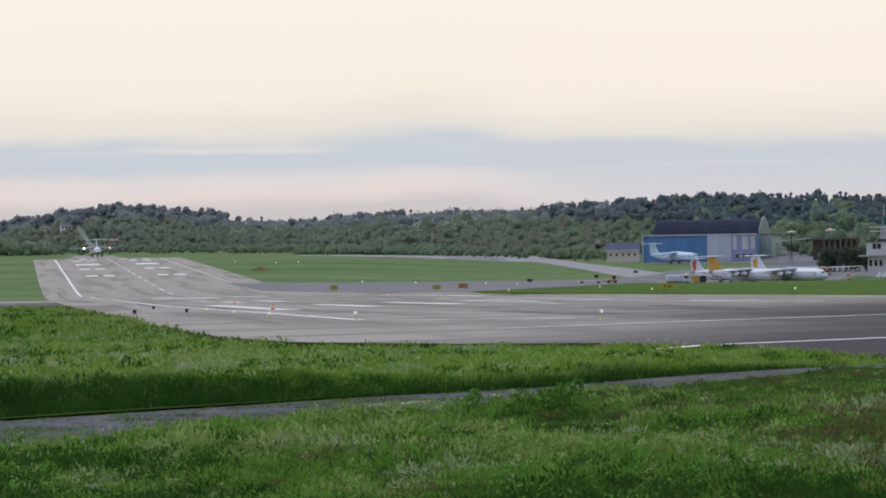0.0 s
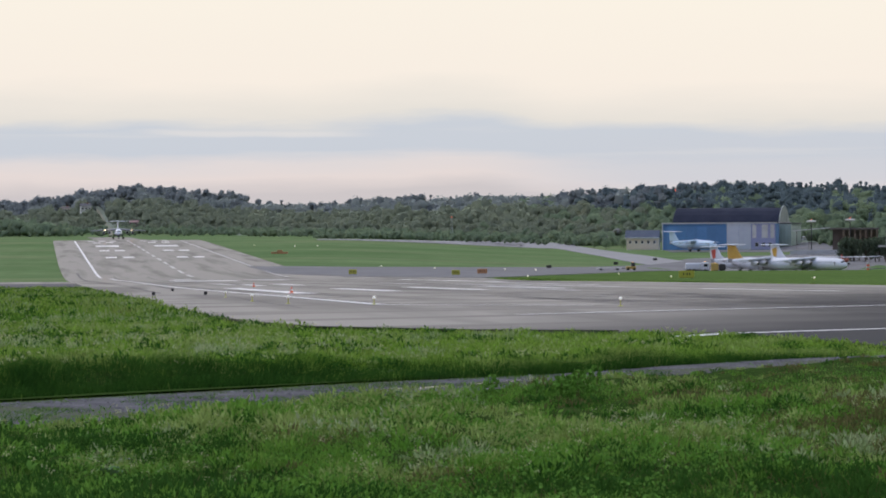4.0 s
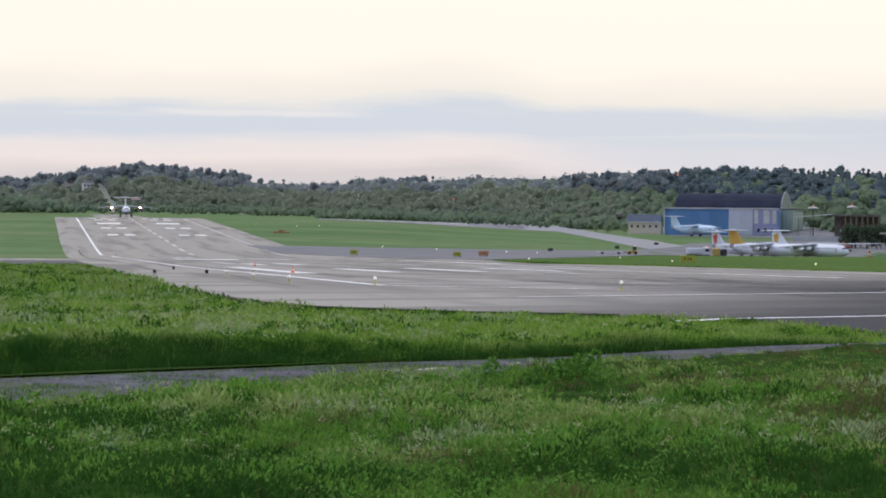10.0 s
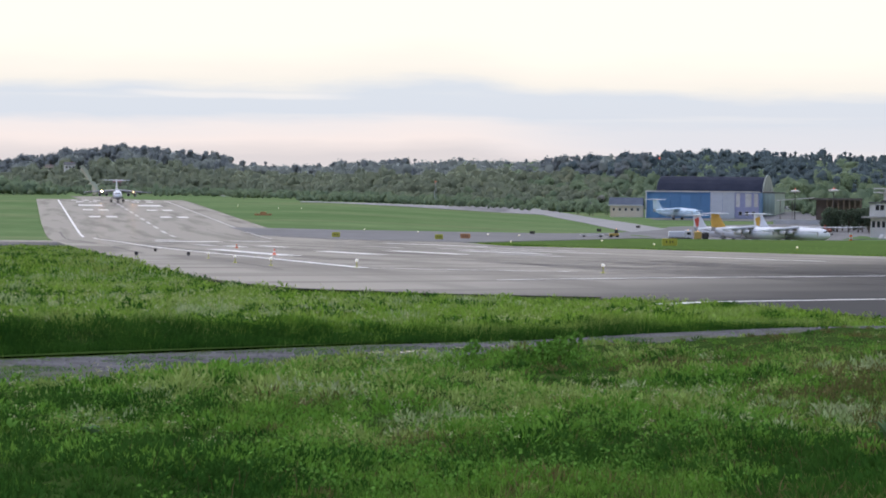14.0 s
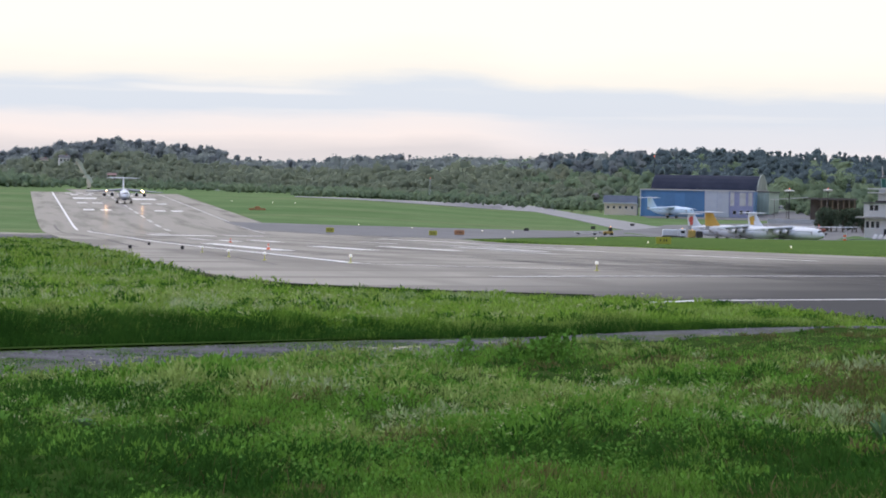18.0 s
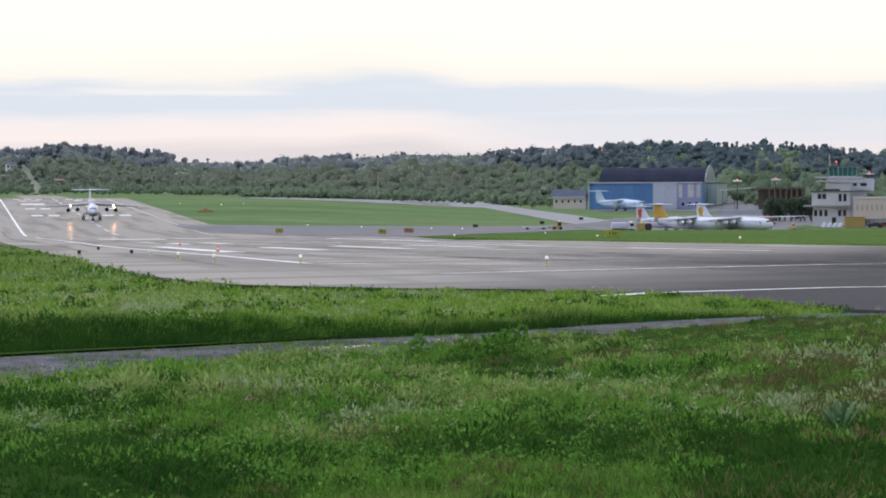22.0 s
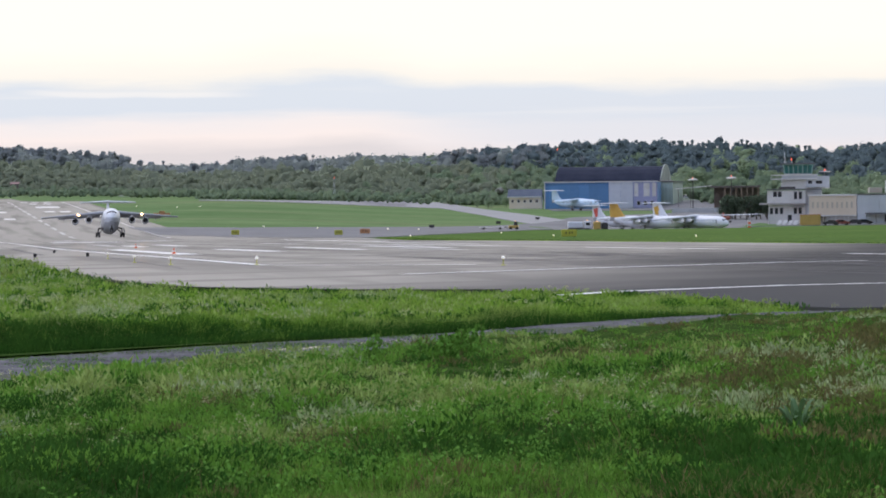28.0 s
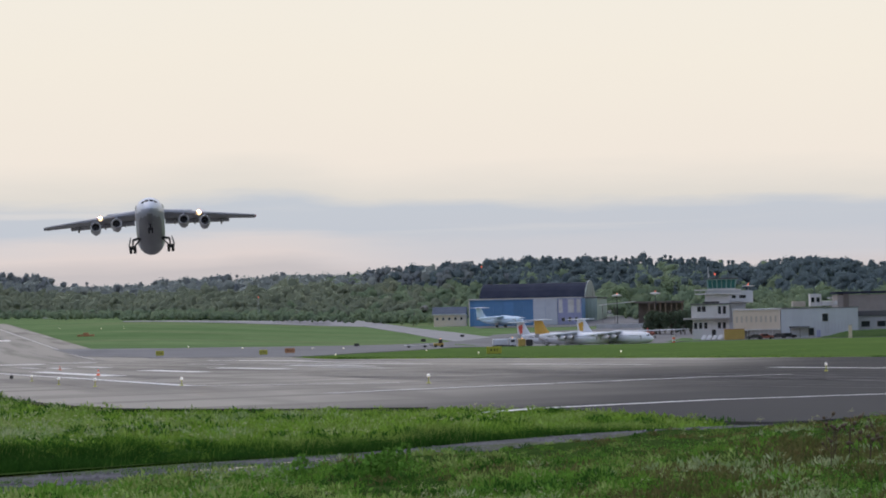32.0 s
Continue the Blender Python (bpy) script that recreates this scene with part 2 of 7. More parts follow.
M = {
    "field": material("field_grass", (0.106, 0.172, 0.071), (0.160, 0.224, 0.101), 0.028, 0.9, fine=0.34, spec=0.0, stretch=(0.45, 0.6, 1), c3=(0.194, 0.221, 0.115), c3_at=(0.52, 0.72), c3_scale=0.016, world=True),
    "strip_grass": material("mown_strip_grass", (0.078, 0.136, 0.038), (0.118, 0.173, 0.053), 0.05, 0.9, fine=0.36, spec=0.0, stretch=(0.4, 0.7, 1), c3=(0.075, 0.130, 0.040), c3_at=(0.55, 0.75), c3_scale=0.03, world=True),
    # the steep terminal bank's shade is put into this darker green
    "shaded_grass": material("shaded_bank_grass", (0.046, 0.080, 0.030), (0.074, 0.112, 0.042), 0.3, 0.95, fine=0.4, spec=0.0, world=True),
    "asphalt": runway_asphalt(),
    "asphalt_dark": material("dark_asphalt", (0.126, 0.126, 0.130), (0.172, 0.171, 0.176), 0.06, 0.75, fine=0.14, spec=0.15, world=True),
    "asphalt_new": material("newer_dark_asphalt", (0.042, 0.041, 0.046), (0.066, 0.064, 0.068), 0.12, 0.7, fine=0.15, stretch=(1, 0.3, 1), spec=0.15, c3=(0.09, 0.087, 0.088), c3_at=(0.5, 0.66), c3_scale=0.1, world=True),
    "stones": material("loose_stone", (0.045, 0.045, 0.05), (0.12, 0.12, 0.13), 3.0, 0.85, island=0.4, world=True),
    "edge_strip": material("dark_edge_strip", (0.020, 0.021, 0.014), (0.040, 0.040, 0.026), 0.7, 0.95, fine=0.3, spec=0.05, world=True),
    "gravel": material("gravel", (0.025, 0.025, 0.028), (0.106, 0.107, 0.115), 1.6, 0.9, bump=0.6, bump_scale=9, fine=0.35, spec=0.2, c3=(0.047, 0.064, 0.022), c3_at=(0.52, 0.60), c3_scale=0.55, world=True),
    "paint_white": material("white_marking", (0.62, 0.61, 0.59), (0.78, 0.77, 0.74), 0.25, 0.6, fine=0.12, c3=(0.34, 0.33, 0.32), c3_at=(0.58, 0.7), c3_scale=0.5, world=True),
    "paint_faded": material("faded_marking", (0.34, 0.335, 0.32), (0.52, 0.51, 0.49), 0.2, 0.6, fine=0.15, c3=(0.2, 0.2, 0.2), c3_at=(0.55, 0.7), c3_scale=0.3, world=True),
    "rubber_mark": material("tyre_rubber_streak", (0.050, 0.048, 0.052), (0.095, 0.09, 0.094), 0.2, 0.8, spec=0.08, fine=0.2, world=True),
    "rubber_faint": material("faint_tyre_streak", (0.058, 0.056, 0.058), (0.092, 0.088, 0.088), 0.15, 0.75, spec=0.12, fine=0.2, world=True),
    "blade": material("meadow_blade", (0.090, 0.217, 0.026), (0.150, 0.283, 0.043), 0.8, 0.55, island=0.4, spec=0.0, c3=(0.148, 0.167, 0.053), c3_at=(0.5, 0.72), c3_scale=0.35, transl=0.22, world=True),
    "blade_dark": material("deep_green_blade", (0.036, 0.105, 0.015), (0.065, 0.148, 0.023), 0.8, 0.55, island=0.4, spec=0.0, transl=0.22, world=True),
    "blade_pale": material("yellow_green_blade", (0.140, 0.234, 0.043), (0.214, 0.284, 0.075), 0.8, 0.6, island=0.35, spec=0.0, transl=0.22, world=True),
    "blade_dry": material("dry_brown_blade", (0.135, 0.110, 0.045), (0.200, 0.150, 0.070), 0.8, 0.7, island=0.35, spec=0.0, transl=0.22, world=True),
    "verge": material("verge_blade", (0.151, 0.284, 0.031), (0.244, 0.362, 0.066), 0.5, 0.55, island=0.4, spec=0.0, c3=(0.231, 0.252, 0.088), c3_at=(0.5, 0.72), c3_scale=0.25, transl=0.22, world=True),
    "cab_green": material("pale_green_frame", (0.22, 0.36, 0.33), (0.28, 0.42, 0.38), 0.6, 0.6),
    "seed": material("seed_stalk", (0.10, 0.085, 0.035), (0.15, 0.10, 0.05), 0.8, 0.8, island=0.4, spec=0.0, world=True),
    "asphalt_pale": material("pale_asphalt", (0.19, 0.19, 0.195), (0.25, 0.248, 0.25), 0.05, 0.75, fine=0.15, world=True),
    "umbel": material("umbel_flower", (0.34, 0.38, 0.17), (0.50, 0.50, 0.28), 3.0, 0.8, island=0.2, spec=0.0, transl=0.3),
    "stalk": material("plant_stalk", (0.09, 0.13, 0.035), (0.16, 0.15, 0.06), 1.0, 0.7, island=0.25, spec=0.0),
    "dead_stalk": material("dry_seedhead", (0.05, 0.035, 0.02), (0.09, 0.06, 0.03), 2.0, 0.8, island=0.3),
    "leaf": material("broad_leaf", (0.085, 0.207, 0.029), (0.136, 0.269, 0.050), 3.0, 0.6, island=0.35, spec=0.0, transl=0.2),
    "leaf_silver": material("silvery_leaf", (0.080, 0.165, 0.060), (0.125, 0.215, 0.095), 4.0, 0.6, island=0.2, spec=0.1, transl=0.25),
    # distance haze is put into the crown colours: paler and bluer farther off
    "wood_broad": material("broadleaf_crown", (0.212, 0.292, 0.197), (0.309, 0.388, 0.237), 0.05, 0.9, island=0.03, spec=0.02, c3=(0.337, 0.385, 0.221), c3_at=(0.58, 0.72), c3_scale=0.09, transl=0.58, world=True),
    "wood_half_hazed": material("half_hazed_crown", (0.246, 0.290, 0.221), (0.321, 0.361, 0.249), 0.035, 0.9, island=0.03, spec=0.02, c3=(0.344, 0.365, 0.245), c3_at=(0.58, 0.72), c3_scale=0.06, transl=0.6, world=True),
    "wood_pine": material("pine_crown", (0.133, 0.180, 0.202), (0.180, 0.235, 0.240), 0.05, 0.9, island=0.04, spec=0.02, transl=0.5, world=True),
    "pine_hazed": material("hazed_pine_crown", (0.229, 0.262, 0.284), (0.286, 0.322, 0.315), 0.04, 0.9, island=0.03, spec=0.02, transl=0.55, world=True),
    "wood_hazed": material("hazed_far_woods", (0.290, 0.333, 0.328), (0.368, 0.405, 0.369), 0.035, 0.9, island=0.03, spec=0.02, transl=0.6, world=True),
    "leaf_dark": material("dark_bush_leaf", (0.060, 0.085, 0.060), (0.095, 0.125, 0.080), 0.3, 0.85, island=0.1, spec=0.05, transl=0.3),
    "bark": material("bark", (0.05, 0.04, 0.03), (0.09, 0.07, 0.05), 2.0, 0.9),
    "rock": material("rock_outcrop", (0.15, 0.155, 0.145), (0.24, 0.24, 0.225), 0.4, 0.9, bump=0.6, bump_scale=3, fine=0.3, c3=(0.06, 0.08, 0.03), c3_at=(0.5, 0.6), c3_scale=0.4),
    "white": material("white_aircraft_paint", (0.60, 0.64, 0.70), (0.66, 0.69, 0.74), 0.4, 0.32, fine=0.03),
    # darker than the belly: the underside's shade put into a colour
    "keel": material("shaded_keel_paint", (0.19, 0.205, 0.235), (0.23, 0.245, 0.275), 0.5, 0.5),
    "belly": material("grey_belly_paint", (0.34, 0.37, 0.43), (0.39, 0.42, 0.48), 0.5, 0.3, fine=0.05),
    "wing_pale": material("pale_wing_paint", (0.42, 0.45, 0.50), (0.48, 0.51, 0.56), 0.6, 0.4, fine=0.05),
    "nacelle": material("pale_nacelle_paint", (0.40, 0.41, 0.43), (0.46, 0.47, 0.49), 0.6, 0.35, fine=0.05),
    "wing_grey": material("wing_grey_paint", (0.23, 0.24, 0.26), (0.28, 0.29, 0.31), 0.6, 0.4, fine=0.06),
    "yellow_tail": material("yellow_tail_paint", (0.50, 0.29, 0.04), (0.58, 0.35, 0.05), 0.5, 0.35),
    "blue_tail": material("pale_blue_paint", (0.42, 0.58, 0.74), (0.5, 0.64, 0.78), 0.5, 0.35),
    "red_paint": material("red_paint", (0.55, 0.06, 0.05), (0.62, 0.09, 0.06), 0.8, 0.4),
    "metal": material("bare_metal", (0.45, 0.45, 0.46), (0.58, 0.58, 0.58), 3.0, 0.35, 0.9, fine=0.1),
    "dark_metal": material("dark_metal", (0.045, 0.045, 0.05), (0.08, 0.08, 0.085), 2.0, 0.45, 0.6),
    "black": material("black_rubber", (0.015, 0.015, 0.016), (0.03, 0.03, 0.03), 3.0, 0.75),
    "window": glass("dark_glass", (0.02, 0.026, 0.035)),
    "glass_green": glass("green_glass", (0.05, 0.16, 0.15)),
    "landing": material("landing_light", (0.9, 0.75, 0.5), rough=0.3, glow=((1.0, 0.50, 0.20), 5200.0)),
    # reflector disc made to glow as the glare around the lit bulb
    "glare_reflector": material("lamp_glare_reflector", (0.9, 0.6, 0.3), rough=0.3, glow=((1.0, 0.70, 0.42), 2.4)),
    "lamp_white": material("lamp_white", (0.9, 0.9, 0.85), rough=0.3, glow=((1.0, 0.86, 0.62), 0.7)),
    "lamp_red": material("lamp_red", (0.8, 0.1, 0.05), rough=0.3, glow=((1.0, 0.16, 0.07), 1.0)),
    "lamp_amber": material("lamp_amber", (0.9, 0.5, 0.1), rough=0.3, glow=((1.0, 0.5, 0.15), 1.2)),
    "dome": material("lamp_dome", (0.78, 0.78, 0.74), rough=0.3, glow=((1.0, 0.92, 0.8), 0.35)),
    "orange": material("orange_plastic", (0.75, 0.12, 0.035), (0.8, 0.16, 0.05), 2.0, 0.5),
    "sign_yellow": material("sign_yellow", (0.36, 0.36, 0.04), (0.42, 0.41, 0.05), 1.0, 0.5),
    "sign_orange": material("sign_orange", (0.40, 0.19, 0.08), (0.46, 0.23, 0.11), 1.0, 0.5),
    "blue_wall": material("blue_sheet_wall", (0.075, 0.205, 0.44), (0.09, 0.230, 0.48), 0.3, 0.55, fine=0.06, bump=0.2, bump_scale=2.0),
    "blue_door": material("blue_door_panel", (0.085, 0.225, 0.45), (0.105, 0.255, 0.49), 0.4, 0.5, fine=0.06, obrand=0.1),
    "grey_door": material("pale_grey_door", (0.52, 0.56, 0.65), (0.58, 0.62, 0.70), 0.5, 0.55, fine=0.05, obrand=0.06),
    "violet_wall": material("grey_violet_wall", (0.30, 0.32, 0.52), (0.35, 0.37, 0.57), 0.5, 0.6, fine=0.06),
    "roof_dark": material("dark_roof_felt", (0.030, 0.036, 0.058), (0.045, 0.050, 0.074), 0.2, 0.95, fine=0.12, spec=0.08),
    "gable": material("weathered_green_gable", (0.27, 0.31, 0.28), (0.38, 0.42, 0.38), 0.4, 0.75, fine=0.12, stretch=(1, 1, 0.3), c3=(0.2, 0.21, 0.19), c3_at=(0.5, 0.65), c3_scale=0.3),
    "gable_green": material("pale_green_boards", (0.36, 0.44, 0.38), (0.44, 0.52, 0.45), 0.4, 0.75, fine=0.1, stretch=(1, 1, 0.3), obrand=0.08),
    "render_white": material("white_render", (0.60, 0.60, 0.60), (0.70, 0.69, 0.68), 0.3, 0.8, fine=0.06, c3=(0.5, 0.49, 0.47), c3_at=(0.5, 0.7), c3_scale=0.2),
    "render_cream": material("cream_render", (0.66, 0.57, 0.45), (0.72, 0.63, 0.51), 0.3, 0.8, fine=0.05),
    "cladding": material("pale_grey_cladding", (0.42, 0.44, 0.47), (0.50, 0.52, 0.55), 0.3, 0.6, fine=0.05, obrand=0.06),
    "beige_wall": material("beige_brick_wall", (0.44, 0.40, 0.33), (0.52, 0.48, 0.40), 0.5, 0.8, fine=0.1),
    "pale_panel": material("pale_blue_cladding", (0.50, 0.54, 0.58), (0.56, 0.60, 0.64), 0.3, 0.6, fine=0.05, obrand=0.04),
    "depot_wall": material("grey_brown_wall", (0.27, 0.245, 0.235), (0.33, 0.30, 0.285), 0.4, 0.8, fine=0.08),
    "roof_slate": material("blue_grey_roof", (0.10, 0.12, 0.16), (0.14, 0.16, 0.20), 0.3, 0.85, fine=0.1, spec=0.1),
    "roof_grey": material("grey_flat_roof", (0.10, 0.10, 0.11), (0.15, 0.15, 0.16), 0.3, 0.8, fine=0.1),
    "red_brick": material("red_brown_wall", (0.22, 0.07, 0.05), (0.30, 0.10, 0.07), 0.6, 0.8, fine=0.1),
    "concrete": material("concrete", (0.32, 0.31, 0.30), (0.42, 0.41, 0.39), 0.5, 0.85, fine=0.12, bump=0.2, bump_scale=6),
    "ochre": material("ochre_paint", (0.42, 0.30, 0.08), (0.50, 0.36, 0.10), 0.5, 0.6, fine=0.08),
    "ochre_timber": material("weathered_timber", (0.20, 0.15, 0.11), (0.27, 0.21, 0.16), 0.6, 0.85, fine=0.15),
    "brown_wall": material("brown_timber", (0.145, 0.125, 0.115), (0.19, 0.165, 0.15), 0.6, 0.85, fine=0.15),
    "red_roof": material("red_roof_tile", (0.24, 0.15, 0.14), (0.29, 0.18, 0.17), 0.6, 0.8, fine=0.1),
    "puddle": material("rain_puddle", (0.03, 0.03, 0.032), (0.05, 0.05, 0.05), 1.0, 0.06, spec=0.6),
    # the shade on the bank's near face is put into this green
    "bank": material("shaded_bank_blade", (0.023, 0.071, 0.012), (0.044, 0.106, 0.017), 0.8, 0.6, island=0.4, spec=0.0, transl=0.15, world=True),
    "cushion_deep": material("deep_cushion_leaf", (0.029, 0.088, 0.015), (0.055, 0.130, 0.023), 1.2, 0.55, island=0.25, spec=0.0, transl=0.22, world=True),
    "cushion_green": material("green_cushion_leaf", (0.109, 0.257, 0.032), (0.180, 0.328, 0.055), 1.2, 0.55, island=0.25, spec=0.0, transl=0.22, world=True),
    "cushion_pale": material("yellow_cushion_leaf", (0.200, 0.309, 0.066), (0.310, 0.384, 0.124), 1.2, 0.6, island=0.25, spec=0.0, transl=0.22, world=True),
    "cushion_dry": material("brown_cushion_leaf", (0.100, 0.125, 0.036), (0.165, 0.145, 0.060), 1.2, 0.7, island=0.25, spec=0.0, transl=0.2, world=True),
    "cushion_cream": material("cream_cushion_leaf", (0.221, 0.314, 0.118), (0.385, 0.427, 0.235), 1.2, 0.7, island=0.25, spec=0.0, transl=0.25, world=True),
    "undergrowth": material("woodland_floor", (0.150, 0.185, 0.150), (0.210, 0.240, 0.180), 0.05, 0.95, fine=0.25, spec=0.05, world=True),
    # thatch darkened so that gaps in the grass look like shaded hollows
    "thatch": material("shaded_thatch", (0.024, 0.051, 0.011), (0.044, 0.073, 0.018), 1.5, 0.95, fine=0.3, spec=0.0, world=True),
    "soil": material("bare_brown_earth", (0.150, 0.160, 0.105), (0.205, 0.190, 0.130), 0.1, 0.95, fine=0.2, world=True),
}


# ---- helpers of this scene ----
def part(name, bm, mat, parent=None, label="", smooth=False):
    me = bpy.data.meshes.new(name)
    bmesh.ops.recalc_face_normals(bm, faces=bm.faces)
    bm.to_mesh(me)
    bm.free()
    for m in (mat if isinstance(mat, (list, tuple)) else [mat]):
        me.materials.append(m)
    if smooth:
        me.polygons.foreach_set("use_smooth", [True] * len(me.polygons))
    ob = new(name, me)
    ob.parent = parent
    if label:
        ob["label"] = label
    return ob


def shared(name, mesh, m, parent=None):
    ob = new(name, mesh)
    ob.parent = parent
    ob.matrix_basis = m
    return ob


def empty(name, m, label, category, group=""):
    ob = new(name)
    ob.empty_display_size = 0.1
    ob.matrix_basis = m
    return tagged(ob, label, category, group)


def box(bm, x0, x1, y0, y1, z0, z1, bevel=0.0):
    vs = [bm.verts.new((x, y, z)) for z in (z0, z1) for x, y in ((x0, y0), (x1, y0), (x1, y1), (x0, y1))]
    fs = [bm.faces.new([vs[i] for i in f]) for f in ((3, 2, 1, 0), (4, 5, 6, 7), (0, 1, 5, 4), (1, 2, 6, 5), (2, 3, 7, 6), (3, 0, 4, 7))]
    if bevel:
        bmesh.ops.bevel(bm, geom=list({e for f in fs for e in f.edges}), offset=bevel, segments=1, affect="EDGES")
    return bm


def boxes(*dims, bevel=0.0):
    bm = bmesh.new()
    for d in dims:
        box(bm, *d, bevel=bevel)
    return bm


def loft(rings, caps=True, closed=True, bm=None):
    bm = bm or bmesh.new()
    rows = [[bm.verts.new(p) for p in r] for r in rings]
    n = len(rows[0])
    for a, b in zip(rows, rows[1:]):
        for i in range(n if closed else n - 1):
            j = (i + 1) % n
            bm.faces.new((a[i], a[j], b[j], b[i]))
    if caps:
        bm.faces.new(rows[0])
        bm.faces.new(rows[-1])
    return bm


def tube(p, q, r0, r1=None, n=10, bm=None):
    r1 = r0 if r1 is None else r1
    p, q = Vector(p), Vector(q)
    d = (q - p).normalized()
    a = d.orthogonal().normalized()
    b = d.cross(a)
    ring = lambda c, r: [c + (a * math.cos(k) + b * math.sin(k)) * r for k in (2 * math.pi * i / n for i in range(n))]
    return loft([ring(p, r0), ring(q, r1)], bm=bm)


def turned(profile, n=14, axis="z", at=(0, 0, 0), bm=None, caps=True):
    """A turned form: profile of (radius, height) along z or y."""
    rings = []
    for r, h in profile:
        ring = []
        for i in range(n):
            c, s = math.cos(2 * math.pi * i / n) * r, math.sin(2 * math.pi * i / n) * r
            ring.append(Vector((c, s, h) if axis == "z" else (c, h, s)) + Vector(at))
        rings.append(ring)
    return loft(rings, caps=caps, bm=bm)


# ---- lie of the land ----
def smooth01(a, b, v):
    k = np.clip((v - a) / (b - a), 0, 1)
    return k * k * (3 - 2 * k)


MID = np.array([(-60, 10.3), (0, 10.3), (22, 10.15), (37, 9.88), (53, 9.68), (78, 9.52), (140, 8.9), (250, 7.5), (351, 6.3), (486, 4.8), (633, 3.15), (700, 2.5), (740, 2.25), (790, 2.1)])
WOODS_U = np.array([-0.30, -0.136, -0.117, -0.101, -0.084, -0.067, -0.0656, -0.039, -0.0318, -0.0144, 0.003, 0.02, 0.038, 0.055, 0.0725, 0.09, 0.107, 0.125, 0.149, 0.165, 0.176, 0.191, 0.30])
SKYLINE = np.array([0.010, 0.0102, 0.0133, 0.0152, 0.0137, 0.0120, 0.0096, 0.0098, 0.0108, 0.0111, 0.0117, 0.012, 0.0130, 0.0140, 0.0149, 0.0155, 0.0153, 0.0152, 0.0122, 0.0142, 0.0134, 0.0115, 0.010])
RIDGE_Y = np.array([2600, 2600, 2600, 2600, 2600, 2600, 2350, 2300, 2200, 2100, 2050, 2000, 1950, 1900, 1850, 1800, 1750, 1700, 1600, 1500, 1450, 1400, 1400.0])


def slope(y, a, b, r, w=45.0):
    soft = lambda v: 0.5 * (v + np.sqrt(v * v + w * w))
    return r * (soft(y - a) - soft(y - b))


def woods_height(u, y, tree):
    """How far the wooded hills lift the ground: rising to the ridge, so that trees of that height make the skyline."""
    ridge = np.interp(u, WOODS_U, RIDGE_Y)
    top = EYE + np.interp(u, WOODS_U, SKYLINE) * ridge - tree
    foot = 0.70 * ridge
    return smooth01(foot, ridge, y), top


def ground(x, y):
    x, y = np.asarray(x, float), np.asarray(y, float)
    u = x / np.maximum(y, 40.0)
    h = np.interp(y, MID[:, 0], MID[:, 1])
    near = smooth01(10, 30, y) * (1 - smooth01(48, 66, y))
    h = h + near * 0.0054 * np.maximum(0, x - 1.0) ** 2
    h = h - 1.4 * smooth01(852, 884, y) * (1 - smooth01(965, 1015, y)) * smooth01(0.055, 0.078, u) * (1 - smooth01(0.118, 0.128, u))
    k = smooth01(-0.05, 0.05, u)
    yy = np.minimum(y, 2600)
    west = slope(yy, 770, 1335, 0.0148) + 0.004 * np.maximum(0, yy - 1500)
    east = slope(yy, 1010, 1420, 0.0125) + 0.004 * np.maximum(0, yy - 1500)
    h = h + (1 - k) * west + k * east
    w, top = woods_height(u, y, 13.0)
    return h * (1 - w) + np.maximum(top, h) * w


def gz(x, y):
    return float(ground(x, y))


def sheet(name, xs, ys, mat, lift=0.0, wobble=None):
    X, Y = np.meshgrid(xs, ys)
    Z = ground(X, Y) + lift
    if wobble is not None:
        Z = Z + wobble(X, Y)
    n, m = len(xs), len(ys)
    co = np.stack([X, Y, Z], -1).reshape(-1, 3)
    i = (np.arange(m - 1)[:, None] * n + np.arange(n - 1)[None, :]).ravel()
    return raw_mesh(name, co, np.stack([i, i + 1, i + 1 + n, i + n], -1), mat, smooth=True)


def raw_mesh(name, co, faces, mat, smooth=False):
    """One mesh from arrays: co (n, 3), faces (m, k)."""
    me = bpy.data.meshes.new(name)
    m, k = faces.shape
    me.vertices.add(len(co))
    me.vertices.foreach_set("co", np.ascontiguousarray(co, dtype=np.float32).ravel())
    me.loops.add(m * k)
    me.loops.foreach_set("vertex_index", np.ascontiguousarray(faces, dtype=np.int32).ravel())
    me.polygons.add(m)
    me.polygons.foreach_set("loop_start", np.arange(0, m * k, k, dtype=np.int32))
    if smooth:
        me.polygons.foreach_set("use_smooth", np.ones(m, dtype=bool))
    me.update(calc_edges=True)
    me.materials.append(mat)
    return new(name, me)


LATTICE = np.random.default_rng(11).random((256, 256))


def vnoise(x, y, scale, seed=0):
    """Smooth value noise, -1 to 1."""
    x, y = np.asarray(x) / scale + 17.3 * seed, np.asarray(y) / scale + 31.7 * seed
    i, j = np.floor(x).astype(int), np.floor(y).astype(int)
    fx, fy = x - i, y - j
    fx, fy = fx * fx * (3 - 2 * fx), fy * fy * (3 - 2 * fy)
    g = lambda a, b: LATTICE[a % 256, b % 256]
    v = (g(i, j) * (1 - fx) + g(i + 1, j) * fx) * (1 - fy) + (g(i, j + 1) * (1 - fx) + g(i + 1, j + 1) * fx) * fy
    return 2 * v - 1


